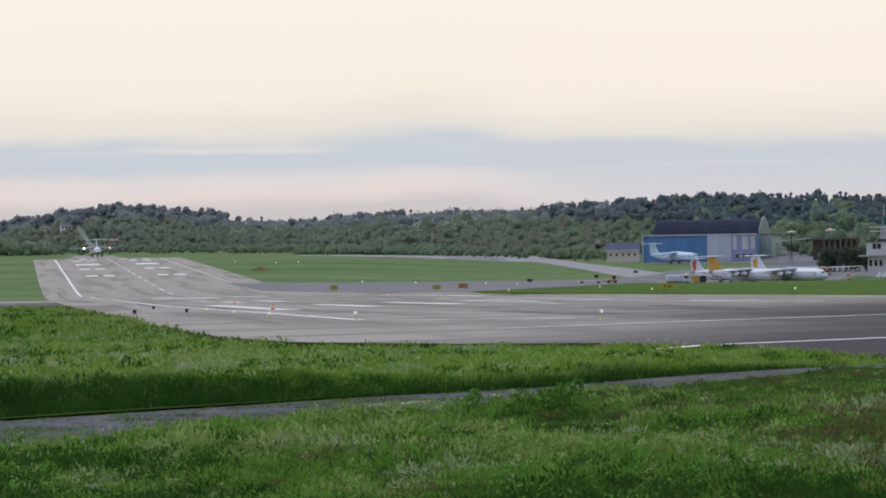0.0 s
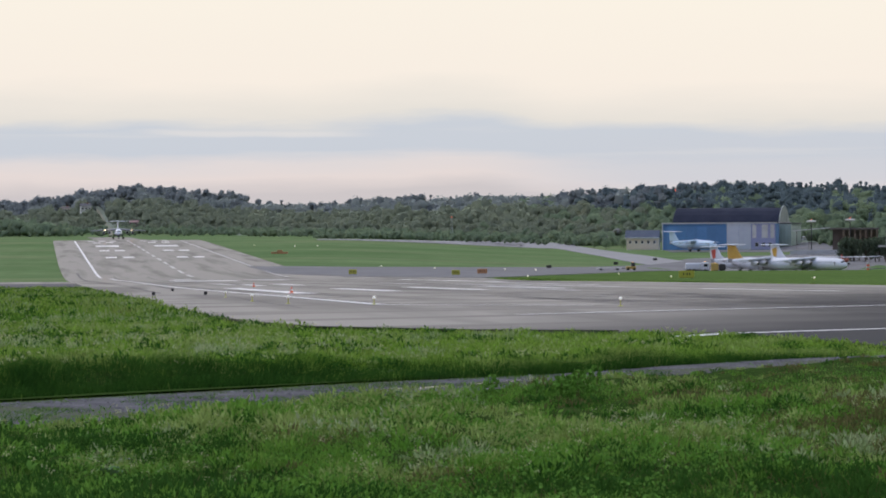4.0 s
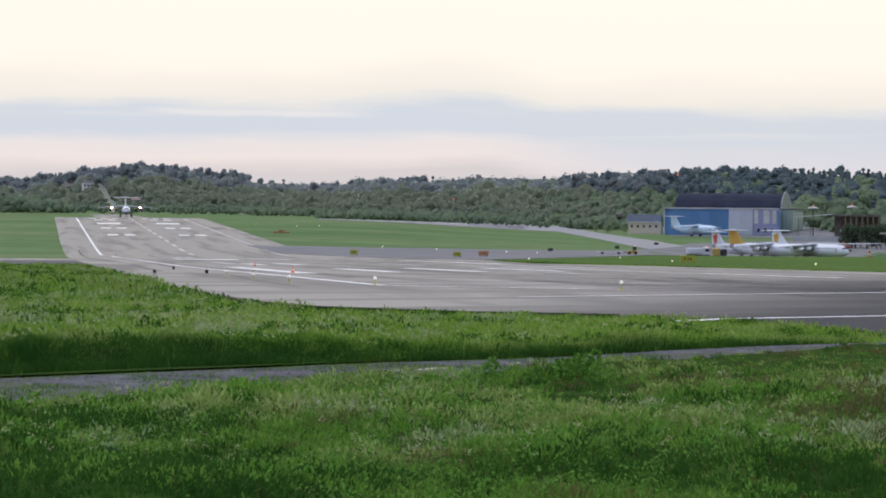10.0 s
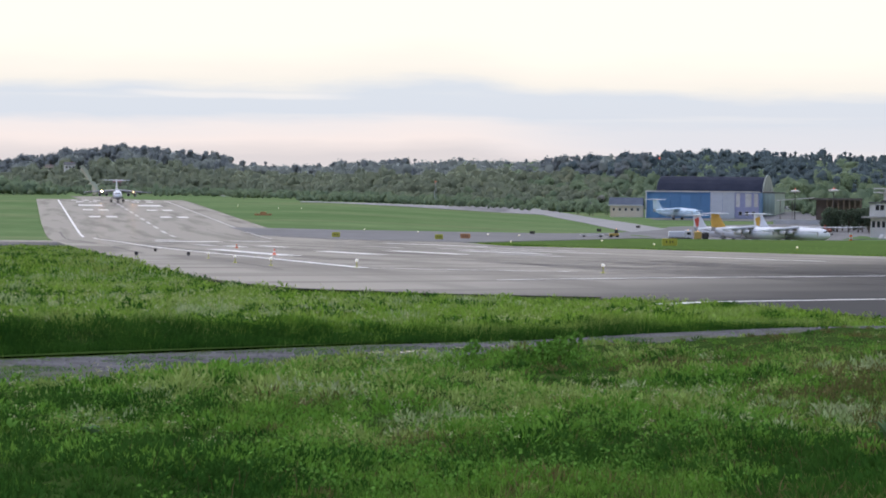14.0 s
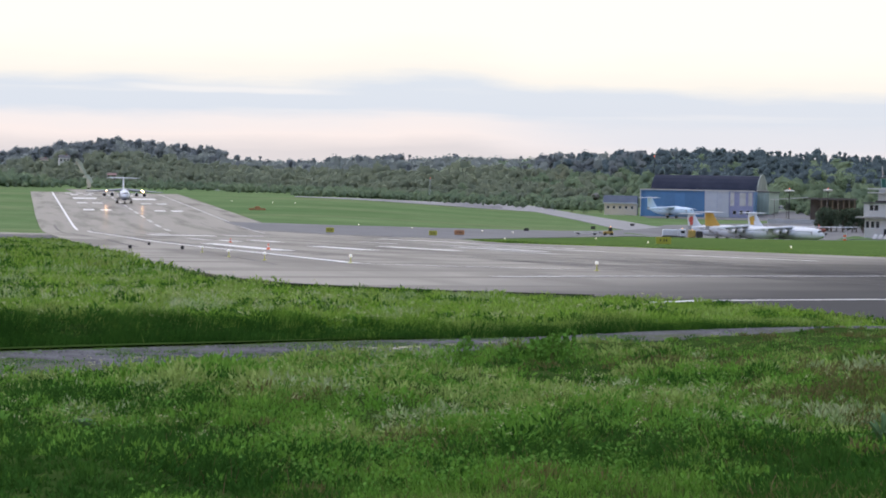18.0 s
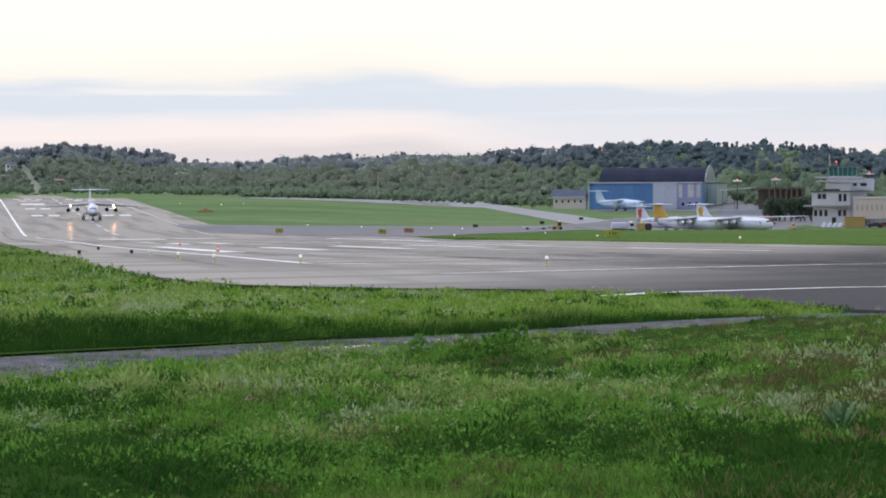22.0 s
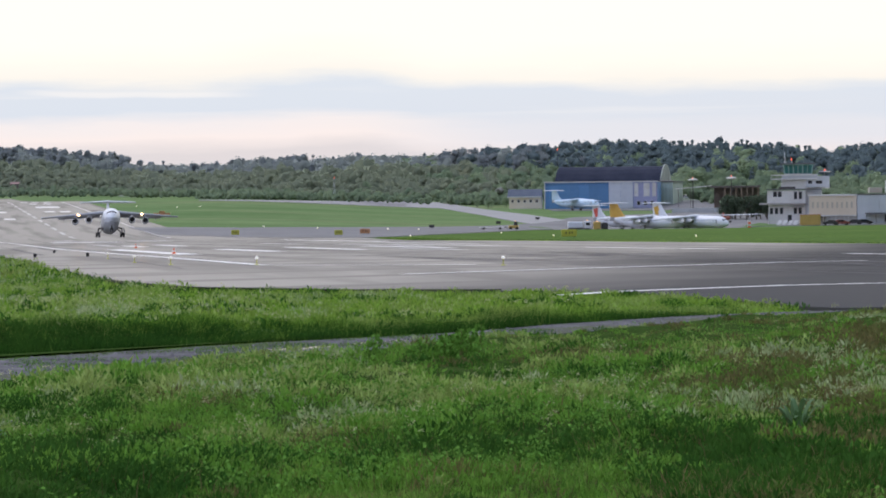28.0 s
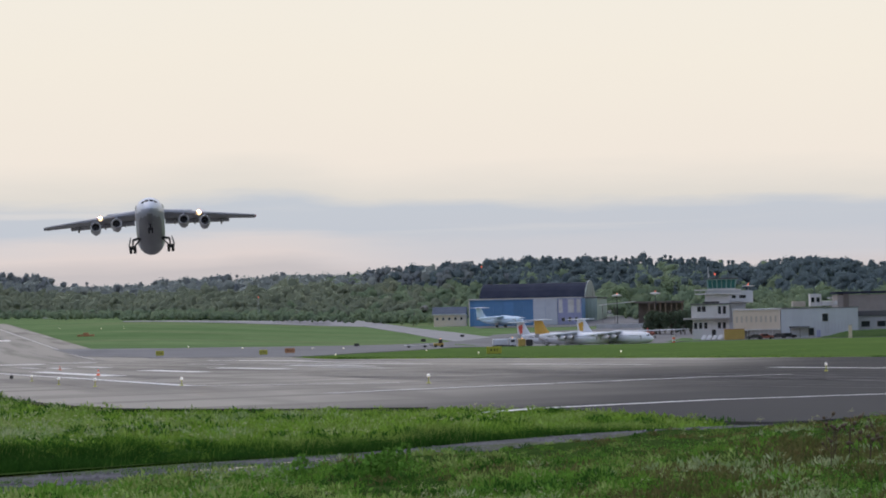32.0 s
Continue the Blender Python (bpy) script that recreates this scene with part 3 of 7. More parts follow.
def track_side(x, y):
    """Metres across the track, minus on its camera side."""
    best, side = np.full(np.shape(x), 1e9), np.zeros(np.shape(x))
    for (ax, ay), (bx, by) in zip(TRACK, TRACK[1:]):
        dx, dy = bx - ax, by - ay
        k = np.clip(((x - ax) * dx + (y - ay) * dy) / (dx * dx + dy * dy), 0, 1)
        d = np.hypot(x - ax - k * dx, y - ay - k * dy)
        s = np.sign(dx * (y - ay) - dy * (x - ax))
        side = np.where(d < best, s * d, side)
        best = np.minimum(best, d)
    return np.where(side > 0, np.maximum(side - wide(x), 0.0), side)


def wide(x):
    """How much further the gravel spreads on its far side, towards the west."""
    return np.interp(x, [-9.0, -4.7, -1.5, 1.5], [2.3, 1.7, 0.7, 0.0])


def lumps(X, Y):
    near = smooth01(8, 16, Y) * (1 - smooth01(58, 72, Y)) * smooth01(1.3, 2.6, np.abs(track_side(X, Y))) * (1 - smooth01(6, 8, X) * smooth01(44, 50, Y))
    bank = (0.28 - 0.16 * smooth01(-3.5, 0.5, X)) * smooth01(1.35, 2.0, track_side(X, Y)) * (1 - smooth01(60, 74, Y)) * smooth01(28, 34, Y) * (1 - smooth01(3.5, 6, X))
    soft = 1 - 0.65 * smooth01(0.0, 1.0, track_side(X, Y))
    return near * soft * (0.11 * vnoise(X, Y * 0.5, 1.9, 1) + 0.11 * vnoise(X, Y * 0.45, 0.9, 2) + 0.05 * vnoise(X, Y * 0.5, 0.4, 12)) + bank


def build_ground():
    xs = np.unique(np.concatenate([np.linspace(-40, 60, 81), np.linspace(-10, 14, 90), np.linspace(-260, 300, 141), np.linspace(-1400, 1400, 141), np.linspace(-4800, 4800, 61)]))
    ys = np.unique(np.concatenate([np.linspace(10, 130, 81), np.linspace(14, 62, 150), np.linspace(130, 900, 121), np.linspace(900, 1500, 61), np.linspace(1500, 2800, 61), np.linspace(-4800, 10, 41), np.linspace(2800, 4850, 21)]))
    ob = sheet("ground", xs, ys, M["field"], wobble=lumps)
    tagged(ob, "rolling green airfield grassland rising to wooded hills", "ground", kind="structure")


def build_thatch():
    """Thatch under the long grass, on the camera's side of the track; its dark colour holds the shade between plants.
    """
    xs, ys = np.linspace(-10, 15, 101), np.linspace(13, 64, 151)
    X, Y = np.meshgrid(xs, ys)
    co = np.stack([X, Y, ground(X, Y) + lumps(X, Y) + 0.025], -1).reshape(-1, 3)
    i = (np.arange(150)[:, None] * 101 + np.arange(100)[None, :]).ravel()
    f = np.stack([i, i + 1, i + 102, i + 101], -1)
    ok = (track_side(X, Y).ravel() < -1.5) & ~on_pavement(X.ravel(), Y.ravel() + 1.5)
    tagged(raw_mesh("shaded_thatch", co, f[ok[f].all(1)], M["thatch"], smooth=True), "thatch under the meadow grass, darkened for shade between plants", "ground", kind="structure")
    # the same on the bank above the track, dark for the face's shade
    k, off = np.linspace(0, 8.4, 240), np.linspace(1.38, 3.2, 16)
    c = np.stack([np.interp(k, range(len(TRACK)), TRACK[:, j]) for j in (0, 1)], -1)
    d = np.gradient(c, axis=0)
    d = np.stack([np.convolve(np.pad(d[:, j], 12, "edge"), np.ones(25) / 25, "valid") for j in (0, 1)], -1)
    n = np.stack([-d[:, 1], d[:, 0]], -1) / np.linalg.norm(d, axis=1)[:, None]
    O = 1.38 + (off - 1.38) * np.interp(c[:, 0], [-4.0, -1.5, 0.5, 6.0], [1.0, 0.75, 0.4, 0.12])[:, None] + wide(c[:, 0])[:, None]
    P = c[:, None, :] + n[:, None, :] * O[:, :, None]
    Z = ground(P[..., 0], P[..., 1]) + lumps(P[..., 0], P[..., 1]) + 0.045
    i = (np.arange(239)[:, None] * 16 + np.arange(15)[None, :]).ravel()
    tagged(raw_mesh("bank_shade_sheet", np.concatenate([P, Z[..., None]], -1).reshape(-1, 3), np.stack([i, i + 16, i + 17, i + 1], -1), M["thatch"], smooth=True), "sheet over the track's bank, dark with its painted shade", "ground", kind="structure")


def paved(name, outline, mat, parent=None, lift=0.07, label="", cell=14.0):
    """A flat-laid surface that follows the land: an outline in plan, diced and draped."""
    bm = bmesh.new()
    f = bm.faces.new([bm.verts.new((x, y, 0)) for x, y in outline])
    bmesh.ops.triangulate(bm, faces=[f])
    for axis in (0, 1):
        lo, hi = min(p[axis] for p in outline), max(p[axis] for p in outline)
        near = lambda v: (3.0 if 0 <= v < 24 else cell * 2.5) if axis == 0 else min(cell, max(2.0, 0.05 * abs(v)))
        at = lo + near(lo)
        while at < hi:
            bmesh.ops.bisect_plane(bm, geom=bm.verts[:] + bm.edges[:] + bm.faces[:], plane_co=(at, at, 0), plane_no=(1 - axis, axis, 0))
            at += near(at)
    rim = [e for e in bm.edges if e.is_boundary] if parent is None else []
    if bm.verts:
        co = np.array([v.co[:] for v in bm.verts])
        z = ground(co[:, 0], co[:, 1]) + lift
        for v, h in zip(bm.verts, z):
            v.co.z = h
    bm.normal_update()
    for f in bm.faces:
        if f.normal.z < 0:
            f.normal_flip()
    # the slab's edge, down into the earth
    for e in rim:
        a, b = e.verts
        low = [bm.verts.new(v.co - Vector((0, 0, lift + 0.08))) for v in (b, a)]
        bm.faces.new((a, b, *low))
    me = bpy.data.meshes.new(name)
    bm.to_mesh(me)
    bm.free()
    me.materials.append(mat)
    ob = new(name, me)
    ob.parent = parent
    if label:
        ob["label"] = label
    return ob


def axis_x(y):
    """The runway's centre line."""
    return -61.0 - 0.1295 * (y - 741.0)


def on_runway(y, off):
    return axis_x(y) + off * 0.9917, y + off * 0.1284


def stripe(name, pts, width, mat, parent, lift=0.085):
    """A painted line through points in plan."""
    left, right = [], []
    for i, p in enumerate(pts):
        a, b = pts[max(i - 1, 0)], pts[min(i + 1, len(pts) - 1)]
        d = Vector((b[0] - a[0], b[1] - a[1])).normalized()
        n = Vector((-d.y, d.x)) * width / 2
        left.append((p[0] + n.x, p[1] + n.y))
        right.append((p[0] - n.x, p[1] - n.y))
    return paved(name, left + right[::-1], mat, parent, lift, cell=18.0)


def lat(l, d):
    """Plan place at l metres right of the runway's centre line, d metres out."""
    return axis_x(d) + l, d


def build_pavement():
    rw = paved("runway", [on_runway(y, -11) for y in (1720, 1352)] + [on_runway(y, -30) for y in (1345, 900)] + [lat(-29.7, d) for d in (740, 486, 354, 250, 192, 140, 116)] + [(-6.4, 97.3), (-4.2, 89), (0, 83), (3.8, 81), (6.6, 78), (7.6, 73.5), (8.5, 69), (9.0, 64), (9.6, 57), (27, 50), (60, 100), (75, 200)]
        + [lat(52, d) for d in (272, 396, 469)] + [(11.2, 545), (4.3, 704), (-26, 748), (-38, 800)] + [on_runway(y, 30) for y in (890, 1345)] + [on_runway(y, 11) for y in (1352, 1720)], M["asphalt"], cell=12.0)
    tagged(rw, "worn grey asphalt runway with faded white markings", "runway", kind="structure")
    taxi = paved("taxiway", [(-45, 790), (-26, 750), (4.4, 706), (20, 770), (46.4, 848), (70, 888), (230, 888), (240, 1040), (215, 1215), (150, 1205), (105, 1150), (76, 1100), (66, 1040), (52, 985), (35.2, 942), (0, 885), (-27, 862), (-58, 872)], M["asphalt_dark"], lift=0.12, cell=5.0)
    tagged(taxi, "grey asphalt taxiway leading to the apron", "taxiway", kind="structure")
    loop = paved("taxiway_far", [(57, 1000), (72, 1060), (66, 1155), (54, 1290), (43, 1440), (24, 1505), (0, 1478), (-28, 1422), (-61, 1368), (-59.5, 1326), (-27, 1372), (0, 1418), (17, 1425), (26, 1400), (38, 1290), (49, 1155)], M["asphalt_pale"], lift=0.13, cell=5.0)
    tagged(loop, "pale asphalt taxiway curving behind the infield", "taxiway", kind="structure")
    pad = paved("hangar_apron", [(79, 1232), (79, 1274), (142, 1264), (142, 1218)], M["asphalt_dark"], lift=0.10, cell=5.0)
    tagged(pad, "grey concrete apron before the hangar doors", "apron", kind="structure")
    road = paved("service_road", [(-58, 506), (-70, 596), (-260, 640), (-260, 500)], M["asphalt"], lift=0.05)
    pad = paved("holding_pad", [lat(-29.9, 352), lat(-29.9, 505), (-260, 499), (-260, 372), (-70, 366)], M["asphalt_new"], lift=0.05)
    tagged(pad, "dark asphalt pad beside the runway", "pavement", kind="structure")
    tagged(road, "narrow asphalt service road", "road", kind="structure")
    step = np.gradient(TRACK, axis=0)
    nrm = np.stack([-step[:, 1], step[:, 0]], -1) / np.linalg.norm(step, axis=1)[:, None]
    far_side, near_side = TRACK + nrm * (1.35 + wide(TRACK[:, 0]))[:, None], TRACK - nrm * 1.35
    track = paved("gravel_track", [tuple(p) for p in far_side] + [tuple(p) for p in near_side[::-1]], M["gravel"], None, 0.012, cell=2.0)
    tagged(track, "rutted grey gravel track with grass tufts", "track", kind="structure")
    strip = paved("grass_strip", [(6.5, 709), (21, 765), (47, 843), (71, 884), (300, 884), (300, 300), (80, 212)] + [lat(52.5, d) for d in (272, 396, 469)] + [(11.9, 545)], M["strip_grass"], lift=0.05)
    tagged(strip, "bright green mown grass strip beside the apron", "grass strip", kind="structure")
    soil = stripe("runway_edge_strip", [(-30, 257), (-21, 189), (-9.9, 116.5), (-6.5, 97.6), (-4.3, 89.3), (-0.1, 83.4), (3.8, 81.3)], 0.45, M["edge_strip"], None, 0.10)
    tagged(soil, "dark strip along the runway's edge", "soil", kind="structure")
    white, faded, rubber = M["paint_white"], M["paint_faded"], M["rubber_mark"]
    # edge lines, centre dashes, touchdown marks up the slope
    stripe("edge_line", [on_runway(y, -21.3) for y in (742, 900, 1100, 1320)], 0.65, white, rw)
    stripe("edge_line", [on_runway(y, 21.3) for y in (742, 900, 1100, 1320)], 0.55, faded, rw)
    stripe("edge_line", [lat(-19.6, 720), lat(-18.6, 617), lat(-19.8, 420), lat(-20, 316), lat(-19.6, 228), lat(-20.2, 142), lat(-18, 139), lat(-12, 135)], 0.6, white, rw)
    stripe("edge_line", [lat(23, 285), lat(23, 236)], 1.0, white, rw)
    stripe("edge_line", [lat(15, 176), lat(14.2, 150)], 0.8, white, rw)
    for i in range(12):
        y = 752 + i * 50.0
        stripe("centre_dash", [on_runway(y, 0), on_runway(y + 28, 0)], 0.85, faded, rw)
    for y, l, offs, w in ((1180, 24, (10.8,), 8.5), (1096, 15, (8.2, 13.4), 3.4), (988, 15, (8.2, 13.4), 3.4), (1262, 12, (8.2, 13.4), 3.0)):
        for o in offs:
            for s in (-1, 1):
                stripe("touchdown_mark", [on_runway(y, s * o), on_runway(y + l, s * o)], w, white, rw)
    for i in range(3):
        for s in (-1, 1):
            o = s * (6.0 + 4.4 * i)
            stripe("far_threshold_bar", [on_runway(1300, o), on_runway(1322, o)], 2.6, faded, rw)
    # bars and keys in the hollow
    stripe("fixed_mark", [lat(-4.0, 598), lat(-4.0, 634)], 12.6, white, rw)
    stripe("fixed_mark", [lat(10.5, 640), lat(10.5, 668)], 8.0, faded, rw)
    stripe("fixed_mark", [lat(-5, 680), lat(-5, 700)], 4.0, faded, rw)
    for l, d0, d1, w, mat in ((-10.2, 423, 466, 1.6, faded), (-8.2, 395, 431, 1.6, white), (-3.0, 401, 445, 1.6, white), (-15.5, 237, 334, 1.8, white), (-6.0, 266, 318, 1.8, white), (3.3, 283, 341, 1.8, white), (13.5, 300, 359, 1.8, white), (23.0, 323, 407, 1.6, faded),
                              (8.5, 262, 300, 1.2, faded), (18.5, 340, 420, 1.5, faded), (30.0, 380, 470, 1.6, faded), (36.0, 500, 640, 2.2, white), (14.0, 420, 470, 1.6, faded)):
        stripe("threshold_key", [lat(l, d0), lat(l, d1)], w, mat, rw)
    # turning lines of the run-up area
    stripe("turn_line", [(1.9, 110.2), (8.6, 120), (17.9, 132), (21.6, 134.6)], 0.55, white, rw)
    stripe("turn_line", [(5.0, 75.0), (6.2, 77.6), (11.3, 83.4), (16.4, 86.3), (24, 89.5)], 0.5, white, rw)
    # tyre streaks: straight ones along the runway, curved ones where aircraft turn into the run-up area
    rng = np.random.default_rng(3)
    for i in range(90):
        l, d = rng.uniform(-26, 50), 120 * (620 / 120.0) ** rng.random()
        n = rng.uniform(0.25, 0.6) * d
        sway = rng.uniform(-1.5, 2.5)
        stripe("tyre_streak", [lat(l, d), lat(l + sway * 0.35, d + n * 0.5), lat(l + sway, d + n)], rng.uniform(0.2, 0.5) * min(1.0, d / 300), M["rubber_faint"], rw, 0.078)
    for i in range(34):
        l, c = rng.uniform(-12, 10), Vector((rng.uniform(20, 48), rng.uniform(78, 170)))
        a = Vector(lat(l, c.y + rng.uniform(60, 160)))
        mid = Vector(lat(l, max(c.y - rng.uniform(0, 12), 108)))
        s0 = rng.uniform(0.1, 0.4)
        pts = [(a * (1 - k) ** 2 + mid * 2 * k * (1 - k) + c * k * k)[:2] for k in np.linspace(s0, min(1.0, s0 + rng.uniform(0.5, 0.8)), 9)]
        stripe("tyre_streak", [tuple(p) for p in pts], rng.uniform(0.18, 0.5), M["rubber_faint"], rw, 0.078)
    return rw


TRACK = np.array([(-9.0, 29.5), (-6.5, 35), (-4.7, 39.2), (-3.5, 41.6), (-2.25, 44.3), (0.1, 49.2), (1.95, 52.2), (4.5, 56.2), (6.6, 58.6), (9.8, 61.0)])


# ---- aircraft: four-engined high-wing jet with a T-tail, nose to -Y, wheels on z = 0 ----
NOSE = [(-14.6, 0.02, 2.35), (-14.45, 0.32, 2.38), (-14.1, 0.66, 2.45), (-13.4, 1.05, 2.58), (-12.6, 1.36, 2.70), (-11.6, 1.60, 2.82), (-10.4, 1.74, 2.90)]


def fuselage_rings(L, S):
    prof = [(-14.6, 0.02, 2.35), (-14.45, 0.32, 2.38), (-14.1, 0.66, 2.45), (-13.4, 1.05, 2.58), (-12.6, 1.36, 2.70), (-11.6, 1.60, 2.82), (-10.4, 1.74, 2.90), (-9, 1.78, 2.92), (-3, 1.78, 2.92), (3, 1.78, 2.92),
            (6.5, 1.74, 2.96), (9, 1.52, 3.12), (11.4, 1.18, 3.36), (13.4, 0.78, 3.62), (14.8, 0.42, 3.80), (15.4, 0.20, 3.86)]
    rings = []
    for y, r, zc in prof:
        rings.append([Vector((r * math.cos(a), y * (L if y > 0 else 1), zc + r * math.sin(a))) * S for a in (2 * math.pi * i / 28 for i in range(28))])
    return rings


def wing_section(le_y, chord, x, z, thick, S, twist=0.0):
    pts = [(0, 0), (0.03, 0.5), (0.12, 0.85), (0.3, 1.0), (0.6, 0.7), (0.85, 0.28), (1, 0.03), (1, -0.03), (0.85, -0.1), (0.6, -0.3), (0.3, -0.45), (0.12, -0.42), (0.03, -0.25)]
    return [Vector((x, le_y + c * chord, z + t * thick * chord + twist * c)) * S for c, t in pts]


def aircraft(name, m, tail_mat, label, S=1.0, lights=False, gear=True, mark=None, group="", body="white", engines=True, under="belly", wings="wing_grey"):
    ob = empty(name, m, label, "aircraft", group)
    bm = loft(fuselage_rings(1.0, S))
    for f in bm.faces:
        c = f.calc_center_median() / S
        # white above, grey belly, lowest faces darkened as underside shade
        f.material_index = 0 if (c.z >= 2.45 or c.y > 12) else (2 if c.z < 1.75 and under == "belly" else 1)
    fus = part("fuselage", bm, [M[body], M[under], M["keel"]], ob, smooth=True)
    # cockpit windows, laid on the nose
    prof = NOSE
    def skin(y, ang):
        r = float(np.interp(y, [p[0] for p in prof], [p[1] for p in prof])) + 0.012
        zc = float(np.interp(y, [p[0] for p in prof], [p[2] for p in prof]))
        return Vector((r * math.sin(radians(ang)), y, zc + r * math.cos(radians(ang)))) * S
    for a0, a1, y0, y1 in ((-52, -32, -13.45, -12.85), (-29, -2, -13.62, -13.0), (2, 29, -13.62, -13.0), (32, 52, -13.45, -12.85)):
        b2 = loft([[skin(y, a) for a in np.linspace(a0, a1, 5)] for y in np.linspace(y0, y1, 4)], caps=False, closed=False)
        bmesh.ops.solidify(b2, geom=b2.faces[:], thickness=0.03 * S)
        part("windscreen_pane", b2, M["window"], fus)
    for side in (-1, 1):
        wins = bmesh.new()
        box(wins, -0.03 * S, 0.03 * S, -0.13 * S, 0.13 * S, -0.18 * S, 0.18 * S, bevel=0.02 * S)
        me = part("cabin_window", wins, M["window"], fus)
        me.matrix_basis = pose(side * 1.70 * S, -10 * S, 3.42 * S)
        for k in range(1, 24):
            shared("cabin_window", me.data, pose(side * 1.70 * S, (-10 + k * 0.78) * S, 3.42 * S), fus)
        # cabin doors
        for y in (-11.0, 9.6):
            dx = 1.60 if y < 0 else 1.30
            door = boxes((-0.05 * S, 0.05 * S, -0.45 * S, 0.45 * S, -0.55 * S, 0.55 * S), bevel=0.04 * S)
            d = part("cabin_door", door, M["wing_grey"], fus)
            d.matrix_basis = pose(side * dx * S, y * S, 3.0 * S)
    # wings
    for side in (-1, 1):
        secs = [(-3.1, 4.6, 0.0, 4.55, 0.13), (-2.75, 4.2, 1.9, 4.5, 0.125), (-1.85, 3.1, 6.6, 4.22, 0.115), (-0.75, 1.75, 12.9, 3.85, 0.10), (-0.55, 1.3, 13.17, 3.84, 0.08)]
        w = loft([wing_section(a, c, side * x, z, t, S) for a, c, x, z, t in secs])
        wing = part("wing", w, M[wings], ob, smooth=False)
        flap = loft([wing_section(1.15, 1.35, side * 1.9, 4.42, 0.08, S, -0.30), wing_section(0.95, 0.95, side * 9.9, 3.98, 0.07, S, -0.20)])
        part("flap", flap, M[wings], wing)
        for x in (3.1, 5.6, 8.9):
            z = 4.42 - 0.058 * x
            fair = turned([(0.01, -0.3), (0.14, 0.1), (0.17, 0.8), (0.12, 1.6), (0.02, 2.2)], 8, "y", (side * x, 0.2, z - 0.30))
            bmesh.ops.scale(fair, vec=(S, S, S), verts=fair.verts)
            part("flap_fairing", fair, M[wings], wing)
        if engines:
            for x, y in ((4.15, -2.9), (6.75, -2.25)):
                zc = 4.40 - 0.058 * x - 1.06
                nac = turned([(0.50, -1.30), (0.53, -1.41), (0.59, -1.32), (0.66, -0.9), (0.67, 0.2), (0.60, 1.0), (0.50, 1.6), (0.45, 1.62), (0.43, 1.3), (0.50, -1.1)], 20, "y", (side * x, y, zc), caps=False)
                bmesh.ops.scale(nac, vec=(S, S, S), verts=nac.verts)
                part("engine", nac, M["nacelle"], wing, smooth=True)
                lip = turned([(0.50, -1.31), (0.515, -1.40), (0.55, -1.44), (0.595, -1.37), (0.62, -1.20), (0.57, -1.18)], 20, "y", (side * x, y, zc), caps=False)
                bmesh.ops.scale(lip, vec=(S, S, S), verts=lip.verts)
                part("intake_lip", lip, M["metal"], wing, "polished intake ring", smooth=True)
                fan = turned([(0.02, -1.18), (0.12, -1.0), (0.17, -0.86), (0.51, -0.84), (0.51, -0.8), (0.02, -0.8)], 16, "y", (side * x, y, zc))
                bmesh.ops.scale(fan, vec=(S, S, S), verts=fan.verts)
                part("fan", fan, M["black"], wing, smooth=False)
                py = boxes((-0.11 * S, 0.11 * S, -1.0 * S, 1.5 * S, 0.5 * S, 1.2 * S), bevel=0.03 * S)
                p = part("pylon", py, M[wings], wing)
                p.matrix_basis = pose(side * x * S, (y + 0.5) * S, (zc - 0.05) * S)
        if lights:
            lens = turned([(0.02, -0.19), (0.20, -0.17), (0.27, -0.05), (0.27, 0.06), (0.02, 0.08)], 14, "y", (side * 6.1, -2.12, 4.22))
            lamp = part("landing_light", lens, M["glare_reflector"], wing, "glowing warm landing light", smooth=True)
            part("bulb", turned([(0.01, -0.30), (0.05, -0.297), (0.072, -0.27), (0.072, -0.22), (0.01, -0.2)], 12, "y", (side * 6.1, -2.12, 4.22)), M["landing"], lamp)
            # added tube that keeps the bulb's light off the fuselage
            shield = turned([(0.12, -0.20), (0.135, -0.20), (0.135, -0.95), (0.12, -0.95)], 14, "y", (side * 6.1, -2.12, 4.22), caps=False)
            part("added_light_shield", shield, M["dark_metal"], lamp)
        tip = boxes((side * 13.1 * S, side * 13.25 * S, -0.4 * S, 0.3 * S, 3.80 * S, 3.92 * S))
        part("wingtip_light", tip, M["red_paint"] if side > 0 else M["blue_tail"], wing)
    # wing root fairing on the back
    hump = turned([(0.05, -4.6), (0.7, -4.0), (1.15, -2.8), (1.25, 0.5), (0.9, 2.6), (0.3, 4.4), (0.05, 5.0)], 14, "y", (0, 0, 0))
    for v in hump.verts:
        v.co.z = 4.25 + v.co.z * 0.55
    bmesh.ops.scale(hump, vec=(S, S, S), verts=hump.verts)
    part("wing_fairing", hump, M[body], ob, smooth=True)
    # fin and tailplane
    fin_pts = [(9.6, 4.3, 6.6, 0.40), (11.4, 6.0, 5.0, 0.34), (13.2, 8.35, 3.3, 0.24)]
    bm = bmesh.new()
    rings = []
    for y, z, c, t in fin_pts:
        rings.append([Vector((s * t * f, y + k * c, z)) * S for k, f, s in ((0, 0, 1), (0.1, 0.6, 1), (0.4, 1, 1), (0.8, 0.6, 1), (1, 0.1, 1), (1, 0.1, -1), (0.8, 0.6, -1), (0.4, 1, -1), (0.1, 0.6, -1))])
    fin = part("fin", loft(rings, bm=bm), tail_mat, ob)
    if mark is not None:
        for s in (-1, 1):
            em = boxes((-0.06 * S, 0.06 * S, -1.0 * S, 1.0 * S, -1.5 * S, 1.3 * S), bevel=0.02 * S)
            e = part("tail_emblem", em, mark, fin)
